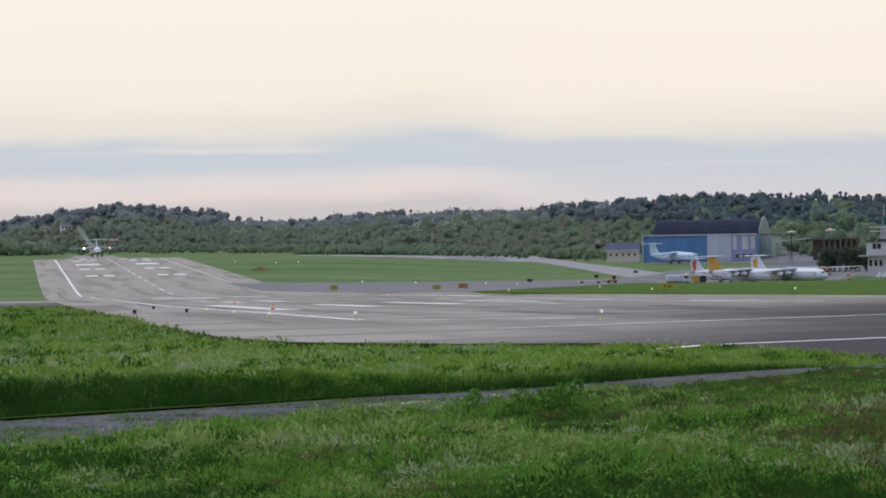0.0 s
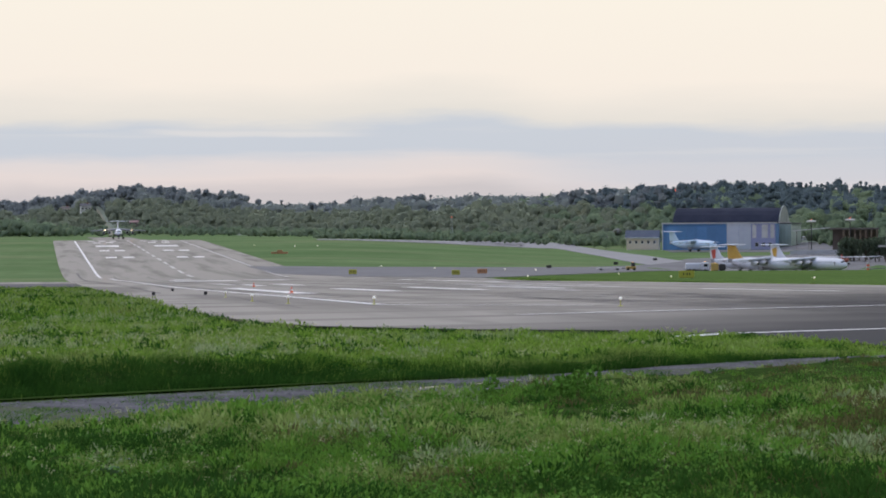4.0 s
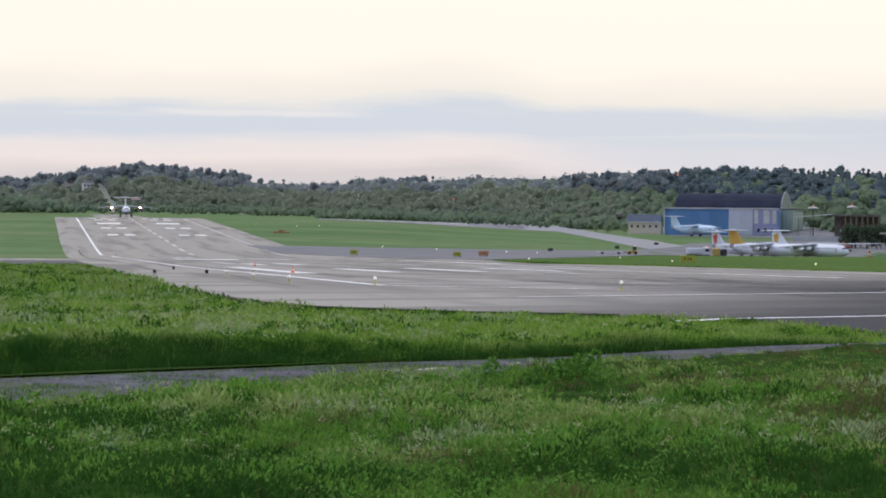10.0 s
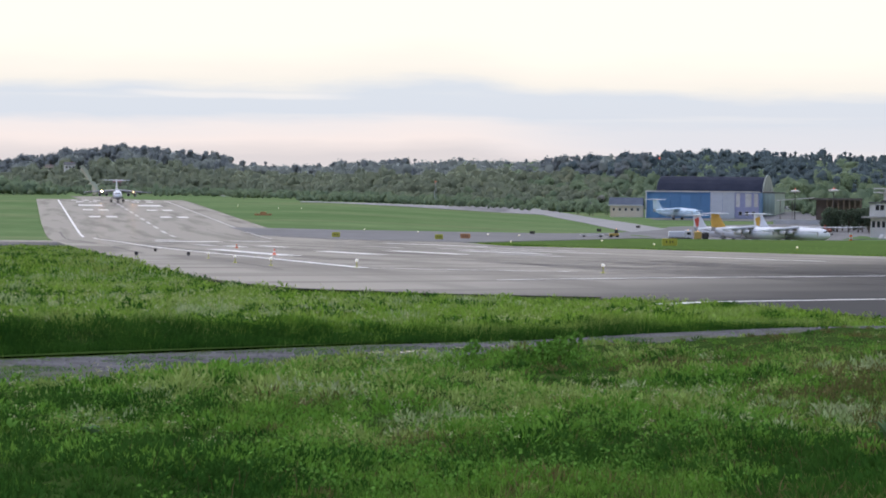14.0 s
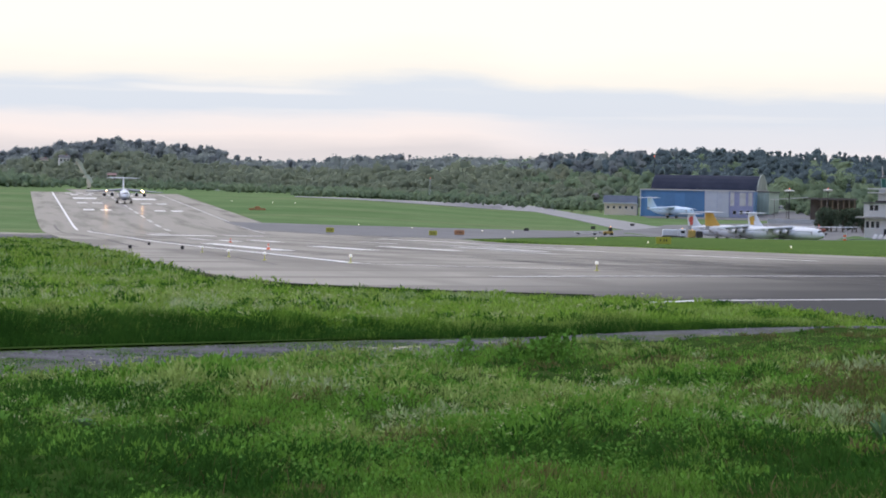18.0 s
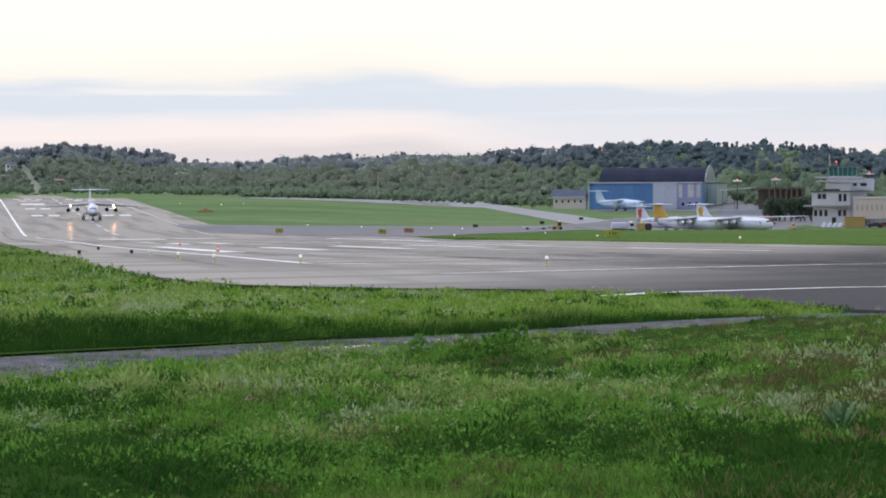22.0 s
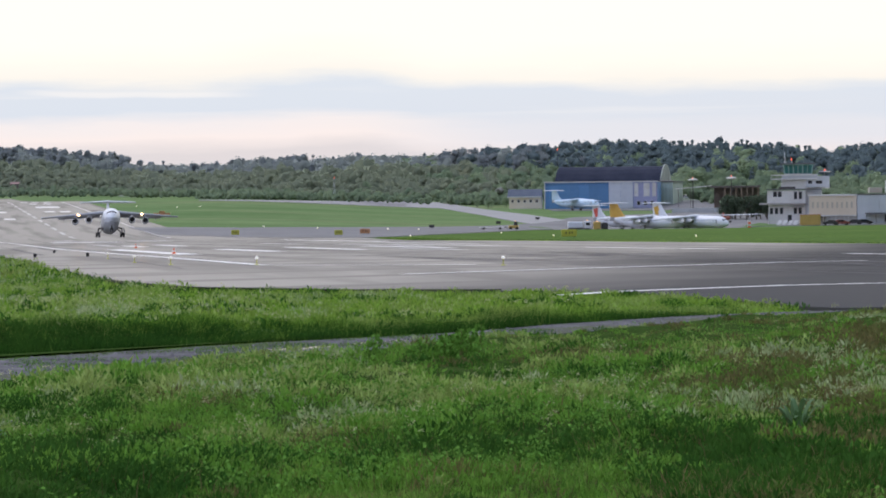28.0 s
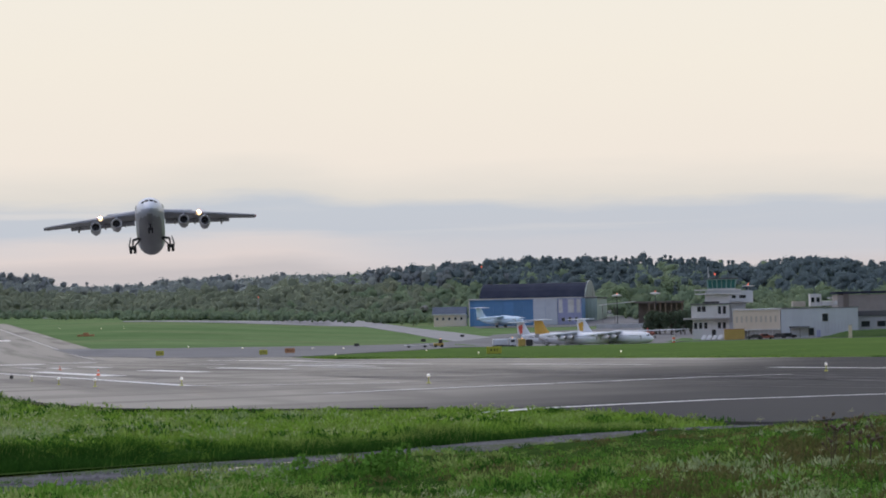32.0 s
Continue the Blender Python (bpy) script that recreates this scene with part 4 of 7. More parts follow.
            e.matrix_basis = pose(s * 0.26 * S, 14.4 * S, 6.2 * S, -18, 0, 0)
    for side in (-1, 1):
        tp = loft([wing_section(13.0, 3.1, 0, 8.42, 0.10, S), wing_section(13.3, 2.7, side * 0.8, 8.42, 0.09, S), wing_section(14.6, 1.5, side * 5.5, 8.42, 0.08, S)])
        part("tailplane", tp, M["white"], ob)
    bull = turned([(0.02, 12.4), (0.2, 12.9), (0.28, 14), (0.2, 15.6), (0.03, 16.5)], 10, "y", (0, 0, 8.42))
    bmesh.ops.scale(bull, vec=(S, S, S), verts=bull.verts)
    part("tail_fairing", bull, M["white"], ob, smooth=True)
    for s in (-1, 1):
        ab = boxes((s * 0.45 * S, s * 0.62 * S, 13.9 * S, 15.6 * S, 3.2 * S, 4.4 * S), bevel=0.03 * S)
        part("air_brake", ab, M["wing_grey"], ob)
    if gear:
        for side in (-1, 1):
            leg = tube(Vector((side * 1.2, 0, 1.95)) * S, Vector((side * 2.3, 0, 1.72)) * S, 0.17 * S, 0.14 * S)
            tube(Vector((side * 2.26, 0, 1.78)) * S, Vector((side * 2.36, 0, 0.5)) * S, 0.12 * S, 0.10 * S, bm=leg)
            tube(Vector((side * 1.3, -0.7, 1.7)) * S, Vector((side * 2.25, 0, 0.75)) * S, 0.10 * S, bm=leg)
            g = part("main_gear", leg, M["dark_metal"], ob)
            dr = boxes((-0.03 * S, 0.03 * S, -1.0 * S, 1.0 * S, -0.5 * S, 0.5 * S), bevel=0.02 * S)
            d = part("gear_door", dr, M["keel"], g)
            d.matrix_basis = pose(side * 2.70 * S, 0, 1.40 * S, 0, side * -16, 0)
            for dx in (-0.26, 0.26):
                for dy in (-0.1,):
                    wh = turned([(0.2, -0.15), (0.43, -0.18), (0.49, -0.09), (0.49, 0.09), (0.43, 0.18), (0.2, 0.15)], 16, "z")
                    bmesh.ops.rotate(wh, matrix=Matrix.Rotation(radians(90), 3, "Y"), verts=wh.verts)
                    bmesh.ops.scale(wh, vec=(S, S, S), verts=wh.verts)
                    t = part("wheel", wh, M["black"], g, smooth=False)
                    t.matrix_basis = pose((side * 2.36 + dx) * S, 0, 0.49 * S)
        leg = tube(Vector((0, -11.2, 1.3)) * S, Vector((0, -11.3, 0.4)) * S, 0.10 * S)
        g = part("nose_gear", leg, M["dark_metal"], ob)
        for s in (-1, 1):
            dr = boxes((s * 0.34 * S, s * 0.38 * S, -12.1 * S, -10.9 * S, 0.75 * S, 1.35 * S))
            part("nose_gear_door", dr, M["belly"], g)
            wh = turned([(0.2, -0.1), (0.33, -0.1), (0.38, -0.04), (0.38, 0.04), (0.33, 0.1), (0.2, 0.1)], 14, "z")
            bmesh.ops.rotate(wh, matrix=Matrix.Rotation(radians(90), 3, "Y"), verts=wh.verts)
            bmesh.ops.scale(wh, vec=(S, S, S), verts=wh.verts)
            t = part("nose_wheel", wh, M["black"], g)
            t.matrix_basis = pose(s * 0.2 * S, -11.3 * S, 0.38 * S)
    return ob


# ---- woods ----
RNG = np.random.default_rng(7)


def leaf_cloud(centres, sizes, rng, out=None, loose=0.26):
    """Small leaf clumps at the centres, each a bent quad; with out given they lie like scales on their bough."""
    n = len(centres)
    c = rng.normal(size=(n, 3))
    if out is not None:
        c = out + loose * c / np.linalg.norm(c, axis=1)[:, None]
    c /= np.linalg.norm(c, axis=1)[:, None]
    a = np.cross(c, rng.normal(size=(n, 3)))
    a /= np.linalg.norm(a, axis=1)[:, None]
    b = np.cross(c, a)
    s = sizes[:, None]
    co = np.stack([centres - a * s, centres + b * s * 0.8, centres + a * s, centres - b * s * 0.8 + c * s * 0.3], 1)
    idx = np.arange(n)[:, None] * 4
    return co.reshape(-1, 3), idx + np.array([[0, 1, 2, 3]])


def spikes(centres, sizes, rng, out):
    """Slim pointed leaves that stand out from their plant."""
    n = len(centres)
    a = out + np.array([0, 0, 0.5]) + 0.45 * rng.normal(size=(n, 3))
    a /= np.linalg.norm(a, axis=1)[:, None]
    b = np.cross(a, rng.normal(size=(n, 3)))
    b /= np.linalg.norm(b, axis=1)[:, None]
    s = sizes[:, None]
    co = np.stack([centres - a * s, centres + b * s * 0.42, centres + a * s * 1.5, centres - b * s * 0.42], 1)
    return co.reshape(-1, 3), np.arange(n)[:, None] * 4 + np.array([[0, 1, 2, 3]])


def boughs(centres, radii, mids, rng, squash=0.85):
    """Knobbly rounded boughs, twenty faces each, and the way in which each of their corners faces."""
    g = (1 + 5 ** 0.5) / 2
    knob = np.array([(-1, g, 0), (1, g, 0), (-1, -g, 0), (1, -g, 0), (0, -1, g), (0, 1, g), (0, -1, -g), (0, 1, -g), (g, 0, -1), (g, 0, 1), (-g, 0, -1), (-g, 0, 1)]) / math.hypot(1, g)
    tri = np.array([(0, 11, 5), (0, 5, 1), (0, 1, 7), (0, 7, 10), (0, 10, 11), (1, 5, 9), (5, 11, 4), (11, 10, 2), (10, 7, 6), (7, 1, 8), (3, 9, 4), (3, 4, 2), (3, 2, 6), (3, 6, 8), (3, 8, 9), (4, 9, 5), (2, 4, 11), (6, 2, 10), (8, 6, 7), (9, 8, 1)])
    n = len(centres)
    turn = rng.random(n) * 2 * np.pi
    c, s = np.cos(turn)[:, None], np.sin(turn)[:, None]
    v = np.stack([knob[None, :, 0] * c - knob[None, :, 1] * s, knob[None, :, 0] * s + knob[None, :, 1] * c, np.repeat(knob[None, :, 2], n, 0)], -1)
    co = centres[:, None, :] + radii[:, None, None] * v * np.array([1, 1, squash]) * rng.uniform(0.72, 1.22, (n, 12, 1))
    way = co - mids[:, None, :]
    way /= np.linalg.norm(way, axis=2)[:, :, None]
    lie = 0.25 * v + 0.6 * way + np.array([0, 0, 0.4])
    lie /= np.linalg.norm(lie, axis=2)[:, :, None]
    return co.reshape(-1, 3), (np.arange(n)[:, None, None] * 12 + tri).reshape(-1, 3), lie.reshape(-1, 3)


def crowns(name, xs, ys, hs, kind, mat, per=36):
    """A stand of trees: kind 0 billowy broadleaf, 1 pine with a high ragged crown, 2 spruce."""
    rng = RNG
    zs = ground(xs, ys)
    n = len(xs)
    m = (6, 5, 5)[kind]
    ba, bt = rng.random((n, m)) * 2 * np.pi, rng.random((n, m))
    if kind == 0:
        br = 0.34 * hs[:, None] * np.sqrt(rng.random((n, m))) * (1.15 - 0.6 * bt)
        bz, bs = hs[:, None] * (0.20 + 0.56 * bt), hs[:, None] * (0.19 + 0.11 * rng.random((n, m)))
    elif kind == 1:
        br = 0.16 * hs[:, None] * np.sqrt(rng.random((n, m))) * (1.2 - 0.7 * bt)
        bz, bs = hs[:, None] * (0.42 + 0.46 * bt), hs[:, None] * (0.11 + 0.07 * rng.random((n, m)))
    else:
        bt = np.repeat(np.linspace(0.0, 1.0, m)[None, :], n, 0)
        br = 0.03 * hs[:, None] * rng.random((n, m))
        bz, bs = hs[:, None] * (0.18 + 0.70 * bt), hs[:, None] * (0.20 - 0.135 * bt)
    c0 = np.stack([xs[:, None] + br * np.cos(ba), ys[:, None] + br * np.sin(ba), zs[:, None] + bz], -1)
    mid = np.stack([xs, ys, zs + 0.38 * hs], -1)
    co, tri, lie = boughs(c0.reshape(-1, 3), bs.ravel(), np.repeat(mid, m, 0), rng, 1.15 if kind == 2 else 0.85)
    # leaf clumps that roughen the boughs
    pick = rng.integers(0, m, (n, per))
    v = rng.normal(size=(n, per, 3))
    v /= np.linalg.norm(v, axis=2)[:, :, None]
    v[:, :, 2] = np.where(v[:, :, 2] < -0.3, -v[:, :, 2], v[:, :, 2])
    at = np.take_along_axis(c0, pick[:, :, None], 1) + np.take_along_axis(bs, pick, 1)[:, :, None] * v * (0.88 + 0.22 * rng.random((n, per, 1)))
    size = hs[:, None] * (0.080, 0.050, 0.040)[kind] * (0.5 + 0.8 * rng.random((n, per)))
    lc, lf = leaf_cloud(at.reshape(-1, 3), size.ravel(), rng, v.reshape(-1, 3))
    lf = lf[:, ::-1] + len(co)
    way = at - mid[:, None, :]
    way /= np.linalg.norm(way, axis=2)[:, :, None]
    face = 0.2 * v + 0.65 * way + np.array([0, 0, 0.4])
    face /= np.linalg.norm(face, axis=2)[:, :, None]
    ob = raw_mesh(name, np.concatenate([co, lc]), np.concatenate([tri, lf[:, :3], lf[:, [0, 2, 3]]]), mat, smooth=True)
    ob.data.normals_split_custom_set_from_vertices(np.concatenate([lie, np.repeat(face.reshape(-1, 3), 4, 0)]).astype(np.float32))
    return ob


def stems(name, xs, ys, hs, mat):
    n = len(xs)
    zs = ground(xs, ys)
    ang = np.array([0, 2.09, 4.19])
    r = 0.018 * hs[:, None]
    low = np.stack([xs[:, None] + r * np.cos(ang), ys[:, None] + r * np.sin(ang), np.repeat(zs[:, None] - 0.3, 3, 1)], -1)
    top = np.stack([xs[:, None] + 0.4 * r * np.cos(ang), ys[:, None] + 0.4 * r * np.sin(ang), np.repeat((zs + 0.8 * hs)[:, None], 3, 1)], -1)
    co = np.concatenate([low, top], 1).reshape(-1, 3)
    i = np.arange(n)[:, None] * 6
    f = np.concatenate([i + np.array([[a, (a + 1) % 3, 3 + (a + 1) % 3, 3 + a]]) for a in range(3)])
    return raw_mesh(name, co, f, mat)


def build_woods():
    rng = RNG
    n = 7000
    u = rng.uniform(-0.165, 0.225, n)
    ridge = np.interp(u, WOODS_U, RIDGE_Y)
    front = FRONT_A * ridge
    k = rng.random(n) ** 0.9
    y = front + (ridge * 1.015 - front) * k
    x = u * y
    patch = np.array([noise.noise((a * 60, b * 0.006, 3.0)) for a, b in zip(u, y)])
    tall = np.where(k > 0.55, 1.0, 0.38 + 1.1 * k)
    h = (7.5 + 7.0 * rng.random(n) ** 1.4) * tall * np.where(k > 0.6, (1 + 0.12 * patch) * np.interp(u, [0.0, 0.05, 0.09, 0.22], [1.0, 0.95, 0.90, 0.92]), 0.95 + 0.45 * patch)
    hill = (u < -0.066) | (u > 0.03)
    pine = (k > np.interp(u, [0.02, 0.05, 0.09, 0.13], [0.55, 0.45, 0.30, 0.30])) & (rng.random(n) < np.where(hill, 0.85, 0.10)) & (patch > -0.45)
    spruce = (k > 0.6) & (rng.random(n) < np.where(u > 0.03, 0.62, 0.06))
    pine &= ~spruce
    broad = ~(pine | spruce)
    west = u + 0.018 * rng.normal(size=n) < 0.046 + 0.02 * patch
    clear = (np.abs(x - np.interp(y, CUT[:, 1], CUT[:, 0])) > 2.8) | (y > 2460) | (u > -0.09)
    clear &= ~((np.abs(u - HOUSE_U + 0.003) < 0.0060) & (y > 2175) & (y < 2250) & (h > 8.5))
    # farther stands take the crown colours with more haze in them
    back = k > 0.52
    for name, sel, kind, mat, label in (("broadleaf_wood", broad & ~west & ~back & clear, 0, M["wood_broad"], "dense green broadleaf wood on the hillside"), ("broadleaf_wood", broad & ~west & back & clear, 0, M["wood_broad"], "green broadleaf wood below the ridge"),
                                        ("broadleaf_wood", broad & west & ~back & clear, 0, M["wood_half_hazed"], "broadleaf wood on the lower slope, green paled for haze"), ("broadleaf_wood", broad & west & back & clear, 0, M["wood_hazed"], "broadleaf wood on the far hill, haze in its green"),
                                        ("pine_wood", pine & clear & ~west, 1, M["wood_pine"], "dark pine wood along the ridge"), ("pine_wood", pine & clear & west, 1, M["pine_hazed"], "pine wood along the far ridge, colour blued for haze"), ("spruce_wood", spruce & clear & ~west, 2, M["wood_pine"], "dark spruce wood among pines"), ("spruce_wood", spruce & clear & west, 2, M["pine_hazed"], "single spruces on the far ridge, colour blued for haze")):
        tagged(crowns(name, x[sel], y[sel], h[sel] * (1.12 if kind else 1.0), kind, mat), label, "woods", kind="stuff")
    tagged(stems("wood_trunks", x[pine], y[pine], h[pine], M["bark"]), "brown trunks of the pine wood", "woods", kind="stuff")
    us, ks = np.linspace(-0.3, 0.3, 121), np.linspace(0.73, 1.06, 40)
    U, K = np.meshgrid(us, ks)
    Y = np.interp(U, WOODS_U, RIDGE_Y) * K
    Z = ground(U * Y, Y) + 0.9 * smooth01(0.74, 0.78, K) - 0.3
    i = (np.arange(39)[:, None] * 121 + np.arange(120)[None, :]).ravel()
    floor = raw_mesh("woodland_floor", np.stack([U * Y, Y, Z], -1).reshape(-1, 3), np.stack([i, i + 1, i + 122, i + 121], -1), M["undergrowth"], smooth=True)
    tagged(floor, "dark leafy floor under the woods", "woodland floor", kind="structure")
    # scrub along the foot of the woods and on the bank beyond the infield
    n = 2100
    u = rng.uniform(-0.165, 0.225, n)
    y = FRONT_A * np.interp(u, WOODS_U, RIDGE_Y) * (1 + 0.025 * rng.normal(size=n)) - 6
    h = 2.0 + 3.0 * rng.random(n)
    ok = ~((u > 0.05) & (u < 0.115) & (y < 1400)) & ((np.abs(u * y - np.interp(y, CUT[:, 1], CUT[:, 0])) > 2.2) | (u > -0.09))
    tagged(crowns("scrub", (u * y)[ok], y[ok], h[ok], 0, M["wood_broad"], 14), "low green scrub along the foot of the woods", "bushes", kind="stuff")
    strip = [(a - 1.0, b) for a, b in CUT] + [(a + 1.0, b) for a, b in CUT[::-1]]
    tagged(paved("hill_track", strip, M["soil"], None, 0.78), "bare brown earth track climbing the wooded hill", "track", kind="structure")
    n = 70
    t = rng.random(n)
    u = -0.150 + 0.030 * t
    y = 1870 + 20 * rng.normal(size=n)
    tagged(crowns("west_bushes", u * y, y, (7.0 + 5.0 * rng.random(n)) * (1 - 0.45 * t ** 3), 0, M["wood_broad"], 30), "large dark green bushes beside the runway's far end", "bushes", kind="stuff")
    n = 260
    t = rng.random(n)
    u = -0.046 + 0.046 * t
    y = 1500 + 25 * rng.normal(size=n)
    h = (1.0 + 3.2 * np.sin(np.pi * np.clip(t, 0.02, 0.98)) ** 0.5) * (0.7 + 0.5 * rng.random(n))
    tagged(crowns("bush_bank", u * y, y, h, 0, M["wood_broad"], 14), "dark green bushes behind the infield", "bushes", kind="stuff")


FRONT_A = 0.74
CUT = np.array([(-195.0, 1800), (-205, 1900), (-217, 2004), (-228, 2081), (-243, 2195), (-263, 2347), (-278, 2450)])


# ---- meadow in front ----
def patchy(x, y, s, seed):
    return vnoise(x, y * 0.6, 2.2 / s, seed)


END = np.array([(-60, 500.0), (-20, 185), (-9.8, 116), (-6.4, 97.3), (-4.2, 89), (0, 83), (3.8, 81), (6.6, 78), (7.6, 73.5), (8.5, 69), (9.0, 64), (9.4, 60), (24, 58)])


def on_pavement(x, y):
    far = np.where(y > 116, x > axis_x(y) - 29.9, False)
    near = (y > np.interp(x, END[:, 0], END[:, 1])) & (x > -9.8)
    return far | near


def blades(name, x, y, h, w, lean, mat, bend=True, way=None):
    rng = RNG
    n = len(x)
    z = ground(x, y) + lumps(x, y) - 0.03
    a = rng.random(n) * 2 * np.pi if way is None else way
    face = rng.normal(0, 0.7, n)
    dx, dy = np.cos(face) * w / 2, np.sin(face) * w / 2
    lx, ly = np.cos(a) * lean * h, np.sin(a) * lean * h
    p = lambda ox, oy, oz: np.stack([x + ox, y + oy, z + oz], -1)
    if bend:
        co = np.stack([p(-dx, -dy, 0), p(dx, dy, 0), p(dx * 0.8 + lx * 0.35, dy * 0.8 + ly * 0.35, h * 0.6), p(-dx * 0.8 + lx * 0.35, -dy * 0.8 + ly * 0.35, h * 0.6), p(lx, ly, h * (1 - 0.25 * lean))], 1)
        i = np.arange(n)[:, None] * 5
        f = np.concatenate([i + np.array([[0, 1, 2]]), i + np.array([[0, 2, 3]]), i + np.array([[3, 2, 4]])])
    else:
        co = np.stack([p(-dx, -dy, 0), p(dx, dy, 0), p(lx, ly, h)], 1)
        f = np.arange(n)[:, None] * 3 + np.array([[0, 1, 2]])
    return raw_mesh(name, co.reshape(-1, 3), f, mat)


def tussocks(name, mat, count, y0, y1, u0, u1, where, h0, h1, label, dry=False, kind=1):
    """Tufts whose blades lean out from their middle; where: -1 on the camera's side of the track, 1 beyond it."""
    rng = RNG
    y = y0 * (y1 / y0) ** rng.random(count)
    x = rng.uniform(u0, u1, count) * y
    side = track_side(x, y) * where
    keep = (side > (1.45 if where < 0 else 2.0)) & ~on_pavement(x, y + 0.4) & (vnoise(x, y * 0.5, 1.3, kind) > -0.15)
    if dry:
        keep &= (patchy(x, y, 0.6, 7.3) + 2.6 * x / y > 0.1) & (x / y > 0.0)
    x, y, side = x[keep], y[keep], side[keep]
    hh = rng.uniform(h0, h1, len(x)) * (1 + 0.25 * patchy(x, y, 0.7, 1.3)) * (0.45 + 0.55 * smooth01(1.4, 3.4 if where < 0 else 1.9, side))
    rr = rng.uniform(0.10, 0.26, len(x)) * (1 + 0.006 * y)
    per = 44
    a = rng.random((len(x), per)) * 2 * np.pi
    r = rr[:, None] * np.sqrt(rng.random((len(x), per)))
    bx, by = (x[:, None] + r * np.cos(a)).ravel(), (y[:, None] + r * np.sin(a)).ravel()
    bh = (hh[:, None] * (0.45 + 0.65 * rng.random((len(x), per))) * (1.15 - 0.55 * r / rr[:, None])).ravel()
    lean = (0.15 + 0.9 * r / rr[:, None] * rng.random((len(x), per))).ravel()
    w = 0.0045 + 0.005 * rng.random(len(bx)) + 0.00007 * by
    tagged(blades(name, bx, by, bh, w, lean, mat, bend=where < 0, way=a.ravel()), label, "grass", kind="stuff")


def build_meadow():
    rng = RNG
    # dense sward of tall and short patches, in three greens, on the camera's side of the track
    n = 340000
    y = 14.5 * (60 / 14.5) ** (rng.random(n) ** 0.95)
    x = rng.uniform(-0.165, 0.225, n) * y
    side = track_side(x, y)
    keep = (side < -1.2 - 0.25 * patchy(x, y, 2.3, 4.0)) & ~on_pavement(x, y)
    x, y, side = x[keep], y[keep], side[keep]
    full = rng.random(len(x)) < 0.55 + 0.45 * smooth01(-0.30, 0.20, vnoise(x, y * 0.45, 1.0, 31) + 0.6 * vnoise(x, y * 0.5, 0.42, 32))
    x, y, side = x[full], y[full], side[full]
    tall = smooth01(-0.25, 0.45, vnoise(x, y * 0.5, 1.15, 4) + 0.5 * vnoise(x, y * 0.6, 0.42, 5))
    h = (0.05 + 0.11 * tall) * (0.5 + 0.6 * rng.random(len(x))) * (0.35 + 0.65 * smooth01(1.2, 3.2, -side)) * (1 - 0.5 * smooth01(2, 5, x) * smooth01(42, 48, y))
    w = 0.007 + 0.006 * rng.random(len(x)) + 0.00004 * y
    lean = 0.25 + 0.75 * rng.random(len(x))
    # near and west edges biased to deep green, putting the view's dark corners into colour
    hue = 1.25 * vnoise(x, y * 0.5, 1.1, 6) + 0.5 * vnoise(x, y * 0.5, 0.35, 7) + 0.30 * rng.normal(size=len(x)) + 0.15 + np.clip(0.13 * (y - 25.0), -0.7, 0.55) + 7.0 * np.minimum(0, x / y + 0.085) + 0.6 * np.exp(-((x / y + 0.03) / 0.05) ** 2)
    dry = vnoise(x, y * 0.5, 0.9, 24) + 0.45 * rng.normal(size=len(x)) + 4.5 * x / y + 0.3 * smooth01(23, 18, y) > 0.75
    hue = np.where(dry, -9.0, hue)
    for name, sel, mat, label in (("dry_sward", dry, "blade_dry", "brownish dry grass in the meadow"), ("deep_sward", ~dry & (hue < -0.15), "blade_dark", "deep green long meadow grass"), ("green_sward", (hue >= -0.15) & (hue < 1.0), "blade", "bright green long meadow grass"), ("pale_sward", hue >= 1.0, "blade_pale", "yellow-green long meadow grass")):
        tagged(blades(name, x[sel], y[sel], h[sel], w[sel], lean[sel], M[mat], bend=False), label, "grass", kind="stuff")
    for name, mat, count, h0, h1, label in (("bright_tussocks", "blade", 1300, 0.10, 0.20, "bright green meadow tussocks"), ("deep_tussocks", "blade_dark", 900, 0.10, 0.22, "deep green leafy tussocks"),
                                            ("pale_tussocks", "blade_pale", 1000, 0.10, 0.22, "yellow-green flowering grass tussocks"), ("dry_tussocks", "blade_dry", 700, 0.12, 0.24, "dry brownish grass tussocks")):
        tussocks(name, M[mat], count, 16, 56, -0.165, 0.225, -1, h0, h1, label, dry=mat == "blade_dry", kind={"blade": 1, "blade_dark": 5, "blade_pale": 9, "blade_dry": 13}[mat])
    # verge between the track and the runway's end
    n = 175000
    y = 32 * (118 / 32.0) ** rng.random(n)
    x = rng.uniform(-0.16, 0.14, n) * y
    side = track_side(x, y)
    keep = (side > 1.7 + 0.2 * patchy(x, y, 1.4, 1.0)) & ~on_pavement(x, y)
    x, y, side = x[keep], y[keep], side[keep]
    h = (0.08 + 0.10 * rng.random(len(x))) * (0.5 + 0.5 * smooth01(1.2, 1.9, side)) * (1 + 0.3 * patchy(x, y, 0.8, 0.9))
    tagged(blades("verge_grass", x, y, h, 0.006 + 0.006 * rng.random(len(x)) + 0.0001 * y, 0.2 + 0.6 * rng.random(len(x)), M["verge"], bend=False), "green grass between track and runway", "grass", kind="stuff")
